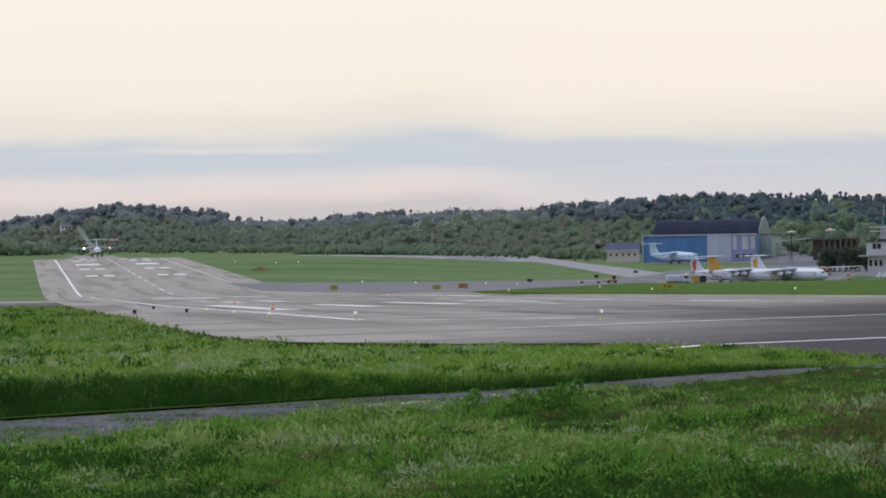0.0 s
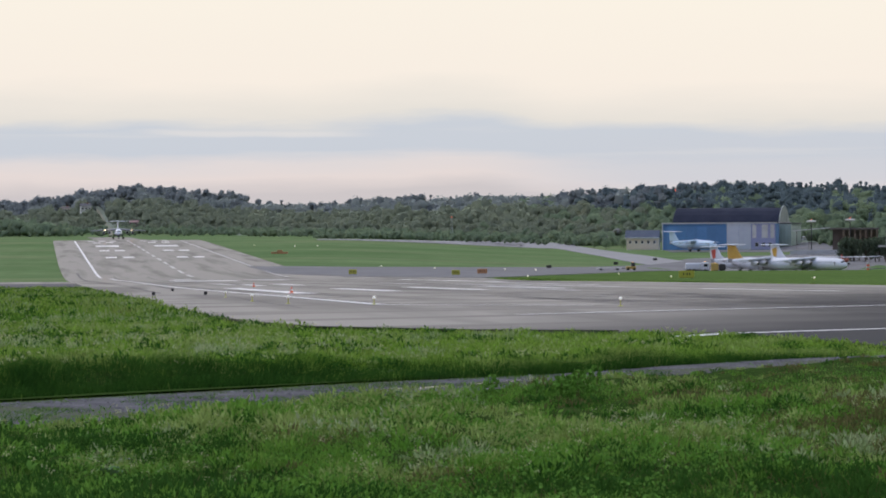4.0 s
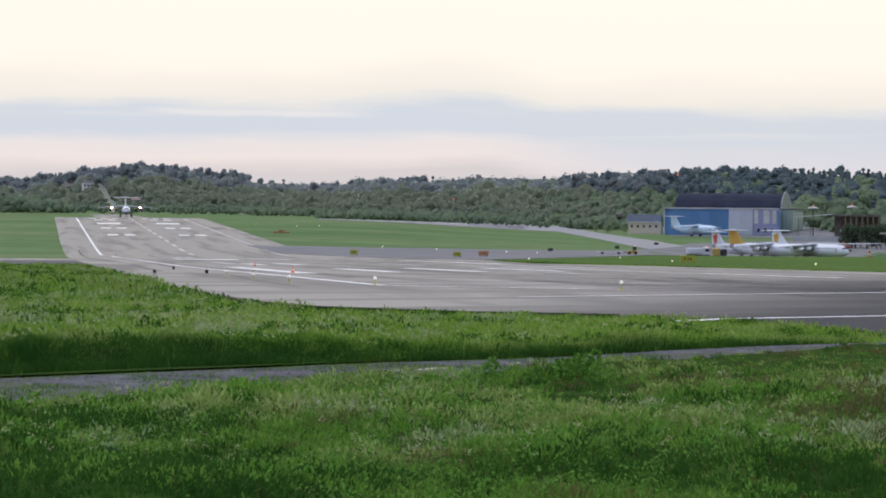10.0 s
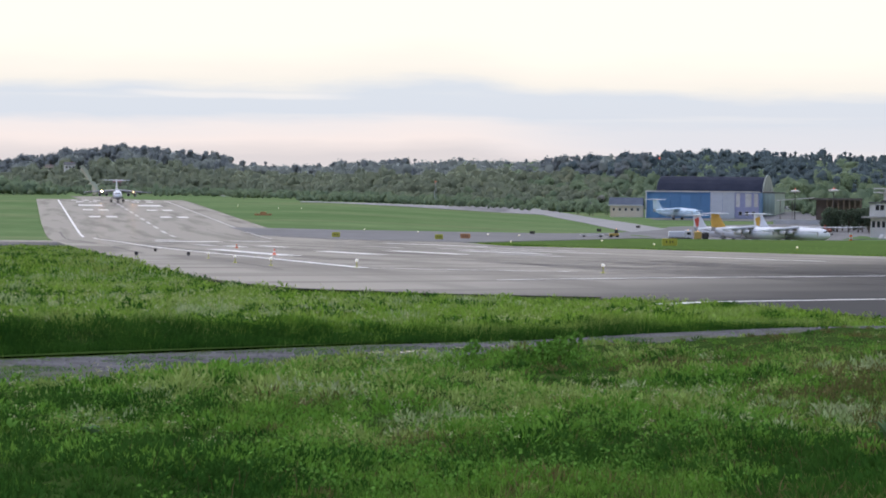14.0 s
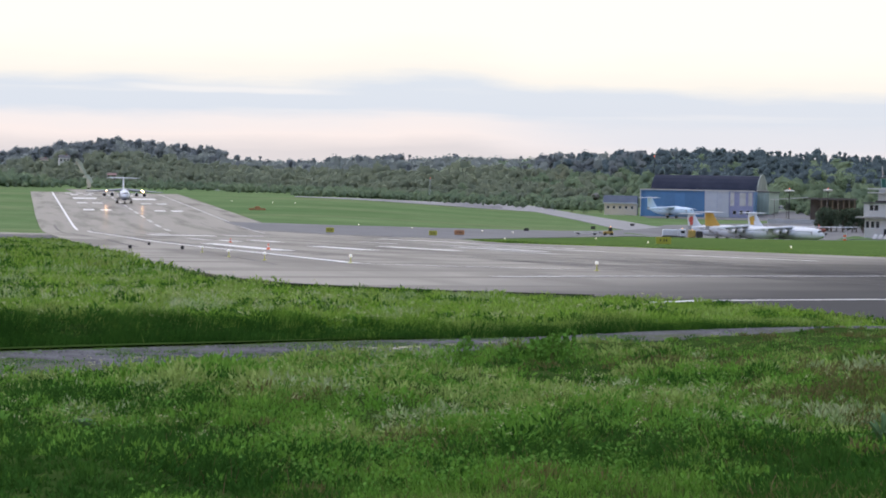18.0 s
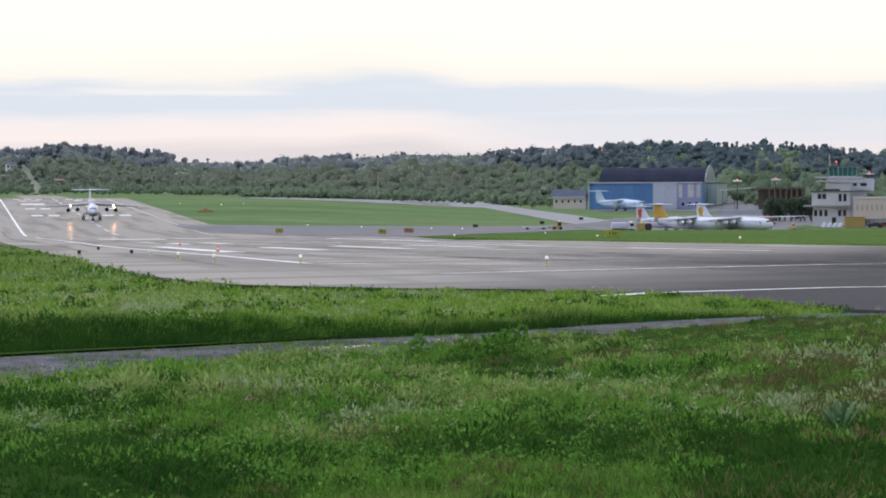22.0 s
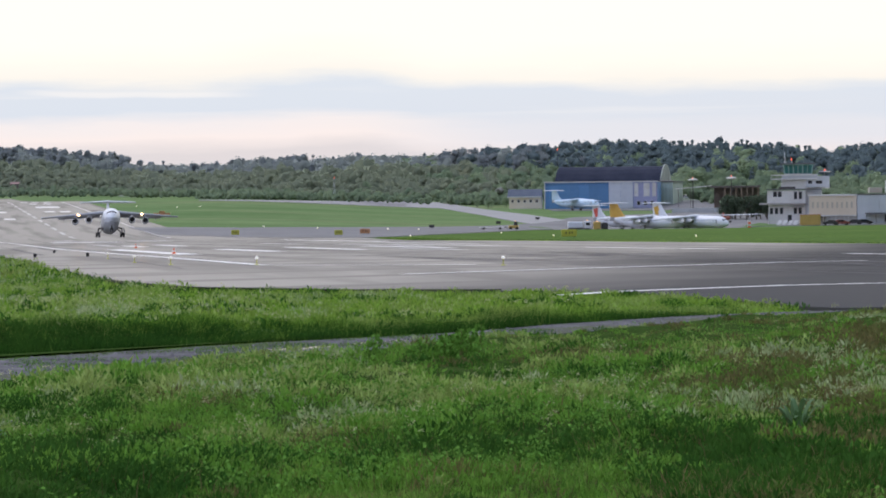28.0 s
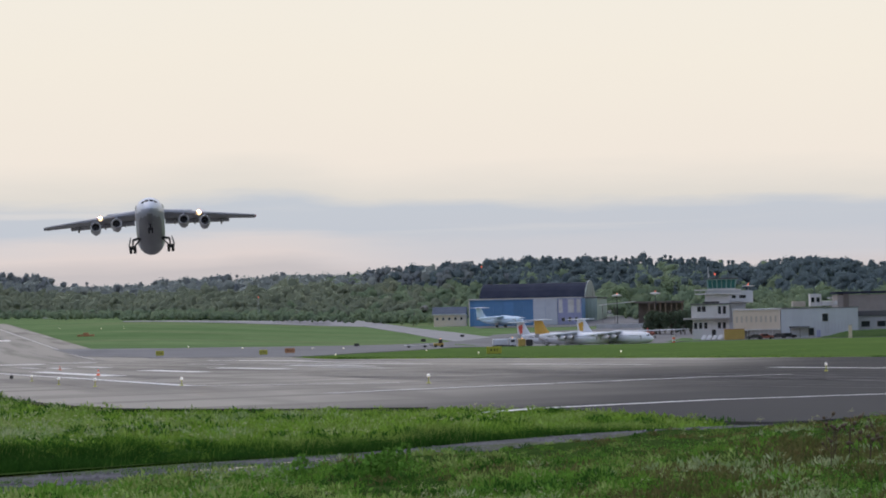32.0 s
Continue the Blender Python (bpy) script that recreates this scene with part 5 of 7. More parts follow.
    for name, mat, count, h0, h1, label in (("verge_tussocks", "verge", 1500, 0.12, 0.26, "tall bright green verge tussocks"), ("verge_deep_tussocks", "blade_dark", 500, 0.12, 0.26, "deep green verge tussocks"), ("verge_pale_tussocks", "blade_pale", 900, 0.14, 0.30, "pale flowering verge grass")):
        tussocks(name, M[mat], int(count * 1.15), 33, 118, -0.16, 0.14, 1, h0, h1, label, kind={"verge": 3, "blade_dark": 6, "blade_pale": 8}[mat])
    # shade of the verge's near bank put into blade colours, darkest at the foot
    p = np.stack([rng.uniform(-8.5, 7.5, 900000), rng.uniform(33, 62, 900000)], -1)
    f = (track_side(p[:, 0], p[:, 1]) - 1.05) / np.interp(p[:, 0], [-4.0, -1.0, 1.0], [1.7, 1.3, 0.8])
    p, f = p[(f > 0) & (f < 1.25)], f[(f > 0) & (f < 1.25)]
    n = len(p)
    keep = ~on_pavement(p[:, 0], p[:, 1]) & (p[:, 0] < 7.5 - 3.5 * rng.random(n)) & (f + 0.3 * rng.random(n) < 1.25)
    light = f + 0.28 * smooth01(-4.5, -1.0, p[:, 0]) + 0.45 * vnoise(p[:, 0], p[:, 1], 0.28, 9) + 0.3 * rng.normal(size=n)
    for name, sel, mat, label in (("bank_grass", keep & (light < 0.5), "bank", "grass on the bank above the track, darkened as shade"), ("bank_top_grass", keep & (light >= 0.5) & (light < 0.95), "blade_dark", "green grass over the upper bank"),
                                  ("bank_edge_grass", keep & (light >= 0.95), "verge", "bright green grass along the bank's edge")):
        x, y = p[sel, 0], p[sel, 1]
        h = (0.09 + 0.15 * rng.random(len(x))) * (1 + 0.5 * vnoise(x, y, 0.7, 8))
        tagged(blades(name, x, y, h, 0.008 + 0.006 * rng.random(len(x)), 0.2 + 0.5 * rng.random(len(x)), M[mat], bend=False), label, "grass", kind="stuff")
    # short grass along the foot of the bank
    n = 16000
    k = rng.random(n) * 7.6
    c = np.stack([np.interp(k, range(len(TRACK)), TRACK[:, j]) for j in (0, 1)], -1)
    d = np.stack([np.interp(k + 0.05, range(len(TRACK)), TRACK[:, j]) for j in (0, 1)], -1) - c
    nrm = np.stack([-d[:, 1], d[:, 0]], -1) / np.linalg.norm(d, axis=1)[:, None]
    p = c + nrm * (1.42 + wide(c[:, 0]) - (0.15 + 0.9 * np.clip(vnoise(c[:, 0], c[:, 1], 0.8, 44) + 0.25, 0, 1)) * rng.random(n))[:, None]
    tagged(blades("foot_grass", p[:, 0], p[:, 1], 0.025 + 0.05 * rng.random(n), np.full(n, 0.011), 0.9 * rng.random(n), M["blade"], bend=False), "short green grass along the foot of the bank", "grass", kind="stuff")
    # grass along the runway's west side
    n = 120000
    y = 100 * (560 / 100.0) ** rng.random(n)
    x = rng.uniform(-0.16, -0.06, n) * y
    keep = ~on_pavement(x, y) & ~((y > 350) & (y < 640))
    x, y = x[keep], y[keep]
    h = (0.16 + 0.1 * patchy(x, y, 0.3, 1.2)) * (0.5 + rng.random(len(x)))
    tagged(blades("runway_side_grass", x, y, h, 0.01 + 0.0003 * y, 0.3 * rng.random(len(x)), M["blade"], bend=False), "green grass along the runway", "grass", kind="stuff")
    # tufts on the strip before the apron, thicker along its ragged rim
    n = 60000
    y = rng.uniform(215, 700, n)
    rim = np.interp(y, [212, 272, 396, 469, 545, 709], [80, lat(52.5, 272)[0], lat(52.5, 396)[0], lat(52.5, 469)[0], 11.9, 6.5])
    t = rng.random(n) ** 2.2
    x = rim + t * (0.26 * y - rim)
    keep = (x < 0.25 * y) & (vnoise(x, y * 0.3, 4.0, 51) + 0.5 * vnoise(x, y * 0.3, 1.2, 52) > -0.1 + 0.5 * smooth01(0.0, 0.15, t) - 0.35)
    x, y, t = x[keep], y[keep], t[keep]
    h = (0.12 + 0.20 * rng.random(len(x))) * (1 - 0.5 * smooth01(0.0, 0.1, t))
    tone = vnoise(x, y * 0.3, 7.0, 53) + 0.4 * rng.normal(size=len(x))
    for name, sel, mat, label in (("strip_tufts", tone > -0.1, "verge", "bright green grass tufts on the mown strip"), ("strip_deep_tufts", tone <= -0.1, "blade_dark", "deep green grass tufts along the strip's rim")):
        tagged(blades(name, x[sel], y[sel], h[sel], 0.03 + 0.0001 * y[sel], 0.5 * rng.random(sel.sum()), M[mat], bend=False), label, "grass", kind="stuff")
    # tufts on the crown of the track
    n = 80000
    y = rng.uniform(29.5, 56, n)
    x = np.interp(y, TRACK[:, 1], TRACK[:, 0]) + rng.uniform(-1.3, 1.3, n)
    y = y + 1.5 * wide(x) * rng.random(n)
    keep = vnoise(x, y * 0.45, 0.8, 41) + 0.5 * vnoise(x, y * 0.5, 0.3, 42) > np.interp(y, [37, 41, 45, 52], [-0.45, -0.05, 0.18, 0.42])
    x, y = x[keep], y[keep]
    for name, sel, mat, label in (("track_tufts", rng.random(len(x)) < 0.45, "blade", "short grass tufts on the track"), ("track_moss", None, "blade_dark", "dark green weeds on the track")):
        sel = sel if sel is not None else ~took
        took = sel
        tagged(blades(name, x[sel], y[sel], 0.02 + 0.07 * rng.random(sel.sum()), np.full(sel.sum(), 0.010), 0.8 * rng.random(sel.sum()), M[mat], bend=False), label, "grass", kind="stuff")
    # loose stones and clods on the track
    n = 3000
    k = rng.random(n) ** 1.4 * (len(TRACK) - 1.01)
    i = k.astype(int)
    base = TRACK[i] + (TRACK[i + 1] - TRACK[i]) * (k - i)[:, None]
    step = TRACK[i + 1] - TRACK[i]
    nrm = np.stack([-step[:, 1], step[:, 0]], -1) / np.linalg.norm(step, axis=1)[:, None]
    p = base + nrm * rng.uniform(-1.2, 1.2 + wide(base[:, 0]))[:, None]
    s = 0.010 + 0.030 * rng.random(n) ** 3
    z = ground(p[:, 0], p[:, 1]) + lumps(p[:, 0], p[:, 1]) + 0.012
    tips = np.array([(1, 0, 0), (0, 1, 0), (-1, 0, 0), (0, -1, 0), (0, 0, 0.8)])
    co = np.concatenate([p, z[:, None]], 1)[:, None, :] + s[:, None, None] * tips * rng.uniform(0.6, 1.4, (n, 5, 1))
    f = np.arange(n)[:, None, None] * 5 + np.array([(0, 1, 4), (1, 2, 4), (2, 3, 4), (3, 0, 4)])
    tagged(raw_mesh("track_stones", co.reshape(-1, 3), f.reshape(-1, 3), M["stones"]), "loose grey stones on the gravel track", "stones", kind="stuff")
    flowers("umbel_flowers", 24, 55, 230, -0.15, 0.21, 0.20, 0.0075, "white flowering umbels in the meadow", 0.55)
    flowers("verge_flowers", 42, 110, 900, -0.15, 0.07, 0.18, 0.011, "white flowering umbels in the verge", 0.30)
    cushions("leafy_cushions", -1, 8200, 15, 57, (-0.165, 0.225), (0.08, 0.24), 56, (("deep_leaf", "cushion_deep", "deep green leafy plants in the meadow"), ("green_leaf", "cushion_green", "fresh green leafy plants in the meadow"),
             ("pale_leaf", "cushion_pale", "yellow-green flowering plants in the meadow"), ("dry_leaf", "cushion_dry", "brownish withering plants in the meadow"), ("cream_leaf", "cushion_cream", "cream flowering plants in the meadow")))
    cushions("verge_cushions", 1, 9800, 33, 190, (-0.16, 0.14), (0.13, 0.34), 50, (("verge_deep_leaf", "cushion_deep", "deep green leafy plants in the verge"), ("verge_green_leaf", "verge", "bright green leafy plants in the verge"),
             ("verge_pale_leaf", "cushion_pale", "yellow-green leafy plants in the verge"), ("verge_cream_leaf", "cushion_cream", "cream flowering plants in the verge")))
    cushions("runway_side_cushions", 1, 9000, 105, 345, (-0.16, -0.05), (0.22, 0.55), 36, (("side_deep_leaf", "cushion_deep", "deep green plants beside the runway"), ("side_green_leaf", "verge", "bright green plants beside the runway"),
             ("side_pale_leaf", "cushion_pale", "yellow-green plants beside the runway"), ("side_cream_leaf", "cushion_cream", "cream flowering plants beside the runway")))
    cushions("near_cushions", -1, 3000, 13, 24, (-0.175, 0.235), (0.10, 0.26), 60, (("near_deep_leaf", "cushion_deep", "deep green leafy plants at the meadow's edge"), ("near_green_leaf", "cushion_green", "fresh green leafy plants at the meadow's edge"),
             ("near_pale_leaf", "cushion_pale", "yellow-green plants at the meadow's edge"), ("near_dry_leaf", "cushion_dry", "brownish plants at the meadow's edge"), ("near_cream_leaf", "cushion_cream", "cream plants at the meadow's edge")))
    # dense herb clumps, placed in dark green as the shade of the hollows
    cx = np.array([(-3.3, 33.2), (-3.9, 33.0), (-2.3, 32.8), (-1.7, 32.6), (-3.0, 24.0), (-3.45, 26.0), (-2.35, 25.0), (-2.75, 21.6), (-2.9, 22.6), (-3.7, 29.0), (1.55, 22.6), (2.6, 23.2), (3.1, 25.0),
                   (-3.4, 29.0), (-3.1, 29.4), (-2.8, 29.0), (-2.5, 29.3), (-2.3, 28.7), (-3.6, 30.2), (-1.8, 21.2), (-1.5, 21.0), (-2.1, 21.5), (-1.0, 22.6), (-0.75, 22.9)])
    c0 = np.repeat(cx, 26, 0) + rng.normal(size=(len(cx) * 26, 2)) * np.array([0.22, 0.5])
    r0 = rng.uniform(0.10, 0.20, len(c0))
    v = rng.normal(size=(len(c0), 44, 3))
    v[:, :, 2] = np.abs(v[:, :, 2])
    v /= np.linalg.norm(v, axis=2)[:, :, None]
    base = np.stack([c0[:, 0], c0[:, 1], ground(c0[:, 0], c0[:, 1]) + lumps(c0[:, 0], c0[:, 1])], -1)
    pts = base[:, None, :] + r0[:, None, None] * v * np.array([1, 1, 0.9])
    co, f = spikes(pts.reshape(-1, 3), rng.uniform(0.010, 0.024, len(c0) * 44), rng, v.reshape(-1, 3))
    tagged(raw_mesh("dark_herbs", co, f, M["cushion_deep"]), "dense herb clumps giving the meadow's hollows their shade", "herbs", kind="stuff")
    # herbs over the face of the bank, in a dark green that adds to its shade
    p = np.stack([rng.uniform(-8.5, 5.0, 30000), rng.uniform(33, 58, 30000)], -1)
    side = track_side(p[:, 0], p[:, 1])
    p = p[(side > 1.25) & (side < np.interp(p[:, 0], [-4.0, 1.0], [2.0, 1.6]) + 0.25 * vnoise(p[:, 0], p[:, 1], 0.6, 17))]
    n = len(p)
    r = rng.uniform(0.06, 0.14, n) * np.interp(p[:, 0], [-3.0, 1.0], [1.0, 0.6])
    v = rng.normal(size=(n, 40, 3))
    v[:, :, 2] = np.abs(v[:, :, 2])
    v /= np.linalg.norm(v, axis=2)[:, :, None]
    pts = np.concatenate([p, (ground(p[:, 0], p[:, 1]) + lumps(p[:, 0], p[:, 1]))[:, None]], 1)[:, None, :] + r[:, None, None] * v
    co, f = spikes(pts.reshape(-1, 3), rng.uniform(0.012, 0.028, n * 40), rng, v.reshape(-1, 3))
    tagged(raw_mesh("bank_herbs", co, f, M["cushion_deep"]), "herbs on the bank above the track, darkened as shade", "herbs", kind="stuff")
    # low leafy herbs
    n = 5200
    y = 17 * (52 / 17.0) ** (rng.random(n) ** 0.85)
    x = rng.uniform(-0.165, 0.225, n) * y
    keep = (track_side(x, y) < -1.3) & (patchy(x, y, 1.2, 5.1) > -0.05)
    x, y = x[keep], y[keep]
    k = 16
    r = 0.13 * np.sqrt(rng.random((len(x), k)))
    a = rng.random((len(x), k)) * 2 * np.pi
    z = (ground(x, y) + lumps(x, y))[:, None] + (0.02 + 0.16 * rng.random((len(x), k))) * (0.6 + 0.6 * rng.random((len(x), 1)))
    co, f = leaf_cloud(np.stack([x[:, None] + r * np.cos(a), y[:, None] + r * np.sin(a), z], -1).reshape(-1, 3), (0.007 + 0.012 * rng.random(len(x) * k)), rng)
    tagged(raw_mesh("meadow_herbs", co, f, M["leaf"]), "leafy green herbs among the grass", "herbs", kind="stuff")
    # reddish seed stalks on the drier ground
    n = 2600
    y = 20 * (50 / 20.0) ** rng.random(n)
    x = rng.uniform(-0.1, 0.225, n) * y
    keep = (track_side(x, y) < -1.6) & (patchy(x, y, 0.7, 7.3) + 2.0 * x / y > 0.12)
    x, y = x[keep], y[keep]
    tagged(blades("seed_stalks", x, y, 0.12 + 0.14 * rng.random(len(x)), np.full(len(x), 0.006), 0.12 + 0.4 * rng.random(len(x)), M["seed"]), "reddish brown grass seed stalks", "grass", kind="stuff")


def cushions(name, where, n, y0, y1, us, rs, k, kinds):
    """Low rounded plants, each a dome of small leaves, in four colours that drift across the ground and darken with the
    view's corners.
    """
    rng = RNG
    y = y0 * (y1 / y0) ** (rng.random(n) ** 0.85)
    x = rng.uniform(us[0], us[1], n) * y
    side = track_side(x, y) * where
    keep = (side > (1.35 if where < 0 else 1.5)) & ~on_pavement(x, y + 0.3) & (rng.random(n) < 0.5 + 0.5 * smooth01(-0.30, 0.20, vnoise(x, y * 0.45, 1.0, 31) + 0.6 * vnoise(x, y * 0.5, 0.42, 32)))
    x, y, side = x[keep], y[keep], side[keep]
    n = len(x)
    rr = rng.uniform(rs[0], rs[1], n) * np.clip(y / 32, 0.55, 1.0) * (1 + 0.3 * vnoise(x, y * 0.6, 1.6, 21)) * (0.75 + 0.25 * smooth01(1.3, 2.2, side)) * (1 - 0.5 * smooth01(2, 5, x) * smooth01(42, 48, y) * (1 - smooth01(56, 60, y)))
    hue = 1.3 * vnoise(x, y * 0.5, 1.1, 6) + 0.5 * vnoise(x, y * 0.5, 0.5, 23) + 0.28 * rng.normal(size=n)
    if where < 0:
        # dark near and west corners, brighter middle, put into the choice of green
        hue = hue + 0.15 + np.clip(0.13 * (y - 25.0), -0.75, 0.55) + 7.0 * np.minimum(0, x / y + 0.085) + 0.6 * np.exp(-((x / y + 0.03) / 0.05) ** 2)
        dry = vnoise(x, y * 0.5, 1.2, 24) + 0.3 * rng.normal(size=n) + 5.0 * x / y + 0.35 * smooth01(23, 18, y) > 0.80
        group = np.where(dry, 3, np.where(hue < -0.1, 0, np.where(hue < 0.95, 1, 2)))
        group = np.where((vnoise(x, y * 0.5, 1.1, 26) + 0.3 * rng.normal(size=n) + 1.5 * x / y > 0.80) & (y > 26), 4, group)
    else:
        # the view's dark west corner is put into the verge's green too
        hue = hue + 7.0 * np.minimum(0, x / y + 0.085)
        cream = vnoise(x, y * 0.5, 1.8, 25) + 0.30 * rng.normal(size=n) > 0.55
        # next to the track, deep green plants carry the bank's shade
        group = np.where(cream & (side > 3.4) & (x / y < 0.05 * rng.normal(size=n)), 3, np.where((hue < -0.55) | (side < np.interp(x, [-4.0, 0.0], [2.1, 1.7]) + 0.3 * hue), 0, np.where(hue < 0.3, 1, 2)))
    v = rng.normal(size=(n, k, 3))
    v[:, :, 2] = np.abs(v[:, :, 2])
    v /= np.linalg.norm(v, axis=2)[:, :, None]
    lump = rr[:, None, None] * v * np.array([1, 1, 0.85 if where < 0 else 0.7]) * (0.65 + 0.45 * rng.random((n, k, 1)))
    base = np.stack([x, y, ground(x, y) + lumps(x, y) - 0.02], -1)
    c = base[:, None, :] + lump
    s = (rr[:, None] * (0.10 if where < 0 else 0.078) + 0.006 + 0.0001 * y[:, None]) * (0.5 + 0.9 * rng.random((n, k)))
    for g, (label_name, mat, label) in enumerate(kinds):
        sel = group == g
        co, f = spikes(c[sel].reshape(-1, 3), s[sel].ravel(), rng, v[sel].reshape(-1, 3))
        tagged(raw_mesh(label_name, co, f, M[mat]), label, "herbs", kind="stuff")


def flowers(name, y0, y1, n, u0, u1, height, size, label, patch):
    rng = RNG
    y = y0 * (y1 / y0) ** rng.random(n)
    x = rng.uniform(u0, u1, n) * y
    side = track_side(x, y)
    keep = (patchy(x, y, patch, 2.2) + 0.7 * rng.random(n) > 0.3) & ~on_pavement(x, y) & ((side < -1.5) if y1 < 60 else (side > 2.0))
    x, y = x[keep], y[keep]
    n = len(x)
    h = height * (0.6 + 0.6 * rng.random(n))
    z = ground(x, y) + lumps(x, y)
    heads, k = 3, 9
    hr = 0.10 * rng.random((n, heads, 1))
    ha = rng.random((n, heads, 1)) * 2 * np.pi
    r = 0.035 * np.sqrt(rng.random((n, heads, k)))
    a = rng.random((n, heads, k)) * 2 * np.pi
    c = np.stack([x[:, None, None] + hr * np.cos(ha) + r * np.cos(a), y[:, None, None] + hr * np.sin(ha) + r * np.sin(a), (z + h)[:, None, None] + 0.06 * rng.normal(size=(n, heads, 1)) + 0.012 * rng.normal(size=(n, heads, k))], -1).reshape(-1, 3)
    co, f = leaf_cloud(c, size * (0.6 + 0.8 * rng.random(len(c))), rng)
    tagged(raw_mesh(name, co, f, M["umbel"]), label, "flowers", kind="stuff")
    stalk = blades(name.replace("flowers", "stalks"), x, y, h, np.full(n, size * 0.7), np.full(n, 0.03), M["stalk"], bend=False)
    tagged(stalk, "thin green flower stalks", "flowers", kind="stuff")


# ---- runway furniture ----
def edge_light(x, y):
    ob = empty("runway_light", pose(x, y, gz(x, y) + 0.07), "white domed runway light on a short yellow stem", "runway light", "runway lights")
    part("base", turned([(0.10, 0), (0.10, 0.02), (0.03, 0.05)], 12), M["sign_yellow"], ob)
    part("stem", tube((0, 0, 0.02), (0, 0, 0.27), 0.022), M["sign_yellow"], ob)
    part("dome", turned([(0.04, 0.26), (0.065, 0.275), (0.075, 0.315), (0.06, 0.365), (0.02, 0.39)], 14), M["dome"], ob, smooth=True)
    return ob


def low_light(x, y):
    ob = empty("runway_light", pose(x, y, gz(x, y) + 0.07), "dark unlit low runway light fitting", "runway light", "unlit runway lights")
    part("base", turned([(0.12, 0), (0.12, 0.03), (0.05, 0.06)], 12), M["dark_metal"], ob)
    part("lamp", turned([(0.06, 0.05), (0.12, 0.08), (0.12, 0.22), (0.05, 0.27)], 12), M["black"], ob)


def cone(x, y):
    ob = empty("marker_cone", pose(x, y, gz(x, y) + 0.07), "orange-red plastic marker cone on the asphalt", "marker cone", "marker cones")
    part("foot", boxes((-0.18, 0.18, -0.18, 0.18, 0, 0.03), bevel=0.01), M["orange"], ob)
    part("body", turned([(0.14, 0.03), (0.035, 0.46), (0.02, 0.48)], 14), M["orange"], ob)
    part("band", turned([(0.102, 0.2), (0.078, 0.30)], 14), M["paint_white"], ob)


def sign(x, y, w, h, mat, label, turn=0.0):
    ob = empty("taxi_sign", pose(x, y, gz(x, y), 0, 0, turn), label, "sign", "taxiway signs")
    part("panel", boxes((-w / 2, w / 2, -0.14, 0.14, 0.3, 0.3 + h), bevel=0.04), mat, ob)
    for s in (-0.35, 0.35):
        part("leg", boxes((s * w - 0.05, s * w + 0.05, -0.05, 0.05, -0.1, 0.3)), M["dark_metal"], ob)
    for i, s in enumerate((-0.2, 0.03, 0.2)):
        part("lettering_bar", boxes((s * w - 0.035 * w, s * w + 0.035 * w, -0.16, -0.141, 0.3 + 0.34 * h, 0.3 + 0.68 * h)), M["black"], ob)


# ---- buildings ----
def window_part(parent, x, y, z, w, h, turn=0.0, frame_mat="render_white"):
    f = boxes((-w / 2 - 0.08, w / 2 + 0.08, -0.06, 0.04, -h / 2 - 0.08, -h / 2), (-w / 2 - 0.08, w / 2 + 0.08, -0.06, 0.04, h / 2, h / 2 + 0.08), (-w / 2 - 0.08, -w / 2, -0.06, 0.04, -h / 2, h / 2), (w / 2, w / 2 + 0.08, -0.06, 0.04, -h / 2, h / 2))
    o = part("window", f, M[frame_mat], parent)
    o.matrix_basis = pose(x, y, z, 0, 0, turn)
    part("pane", boxes((-w / 2, w / 2, -0.02, 0.03, -h / 2, h / 2)), M["window"], o)
    return o


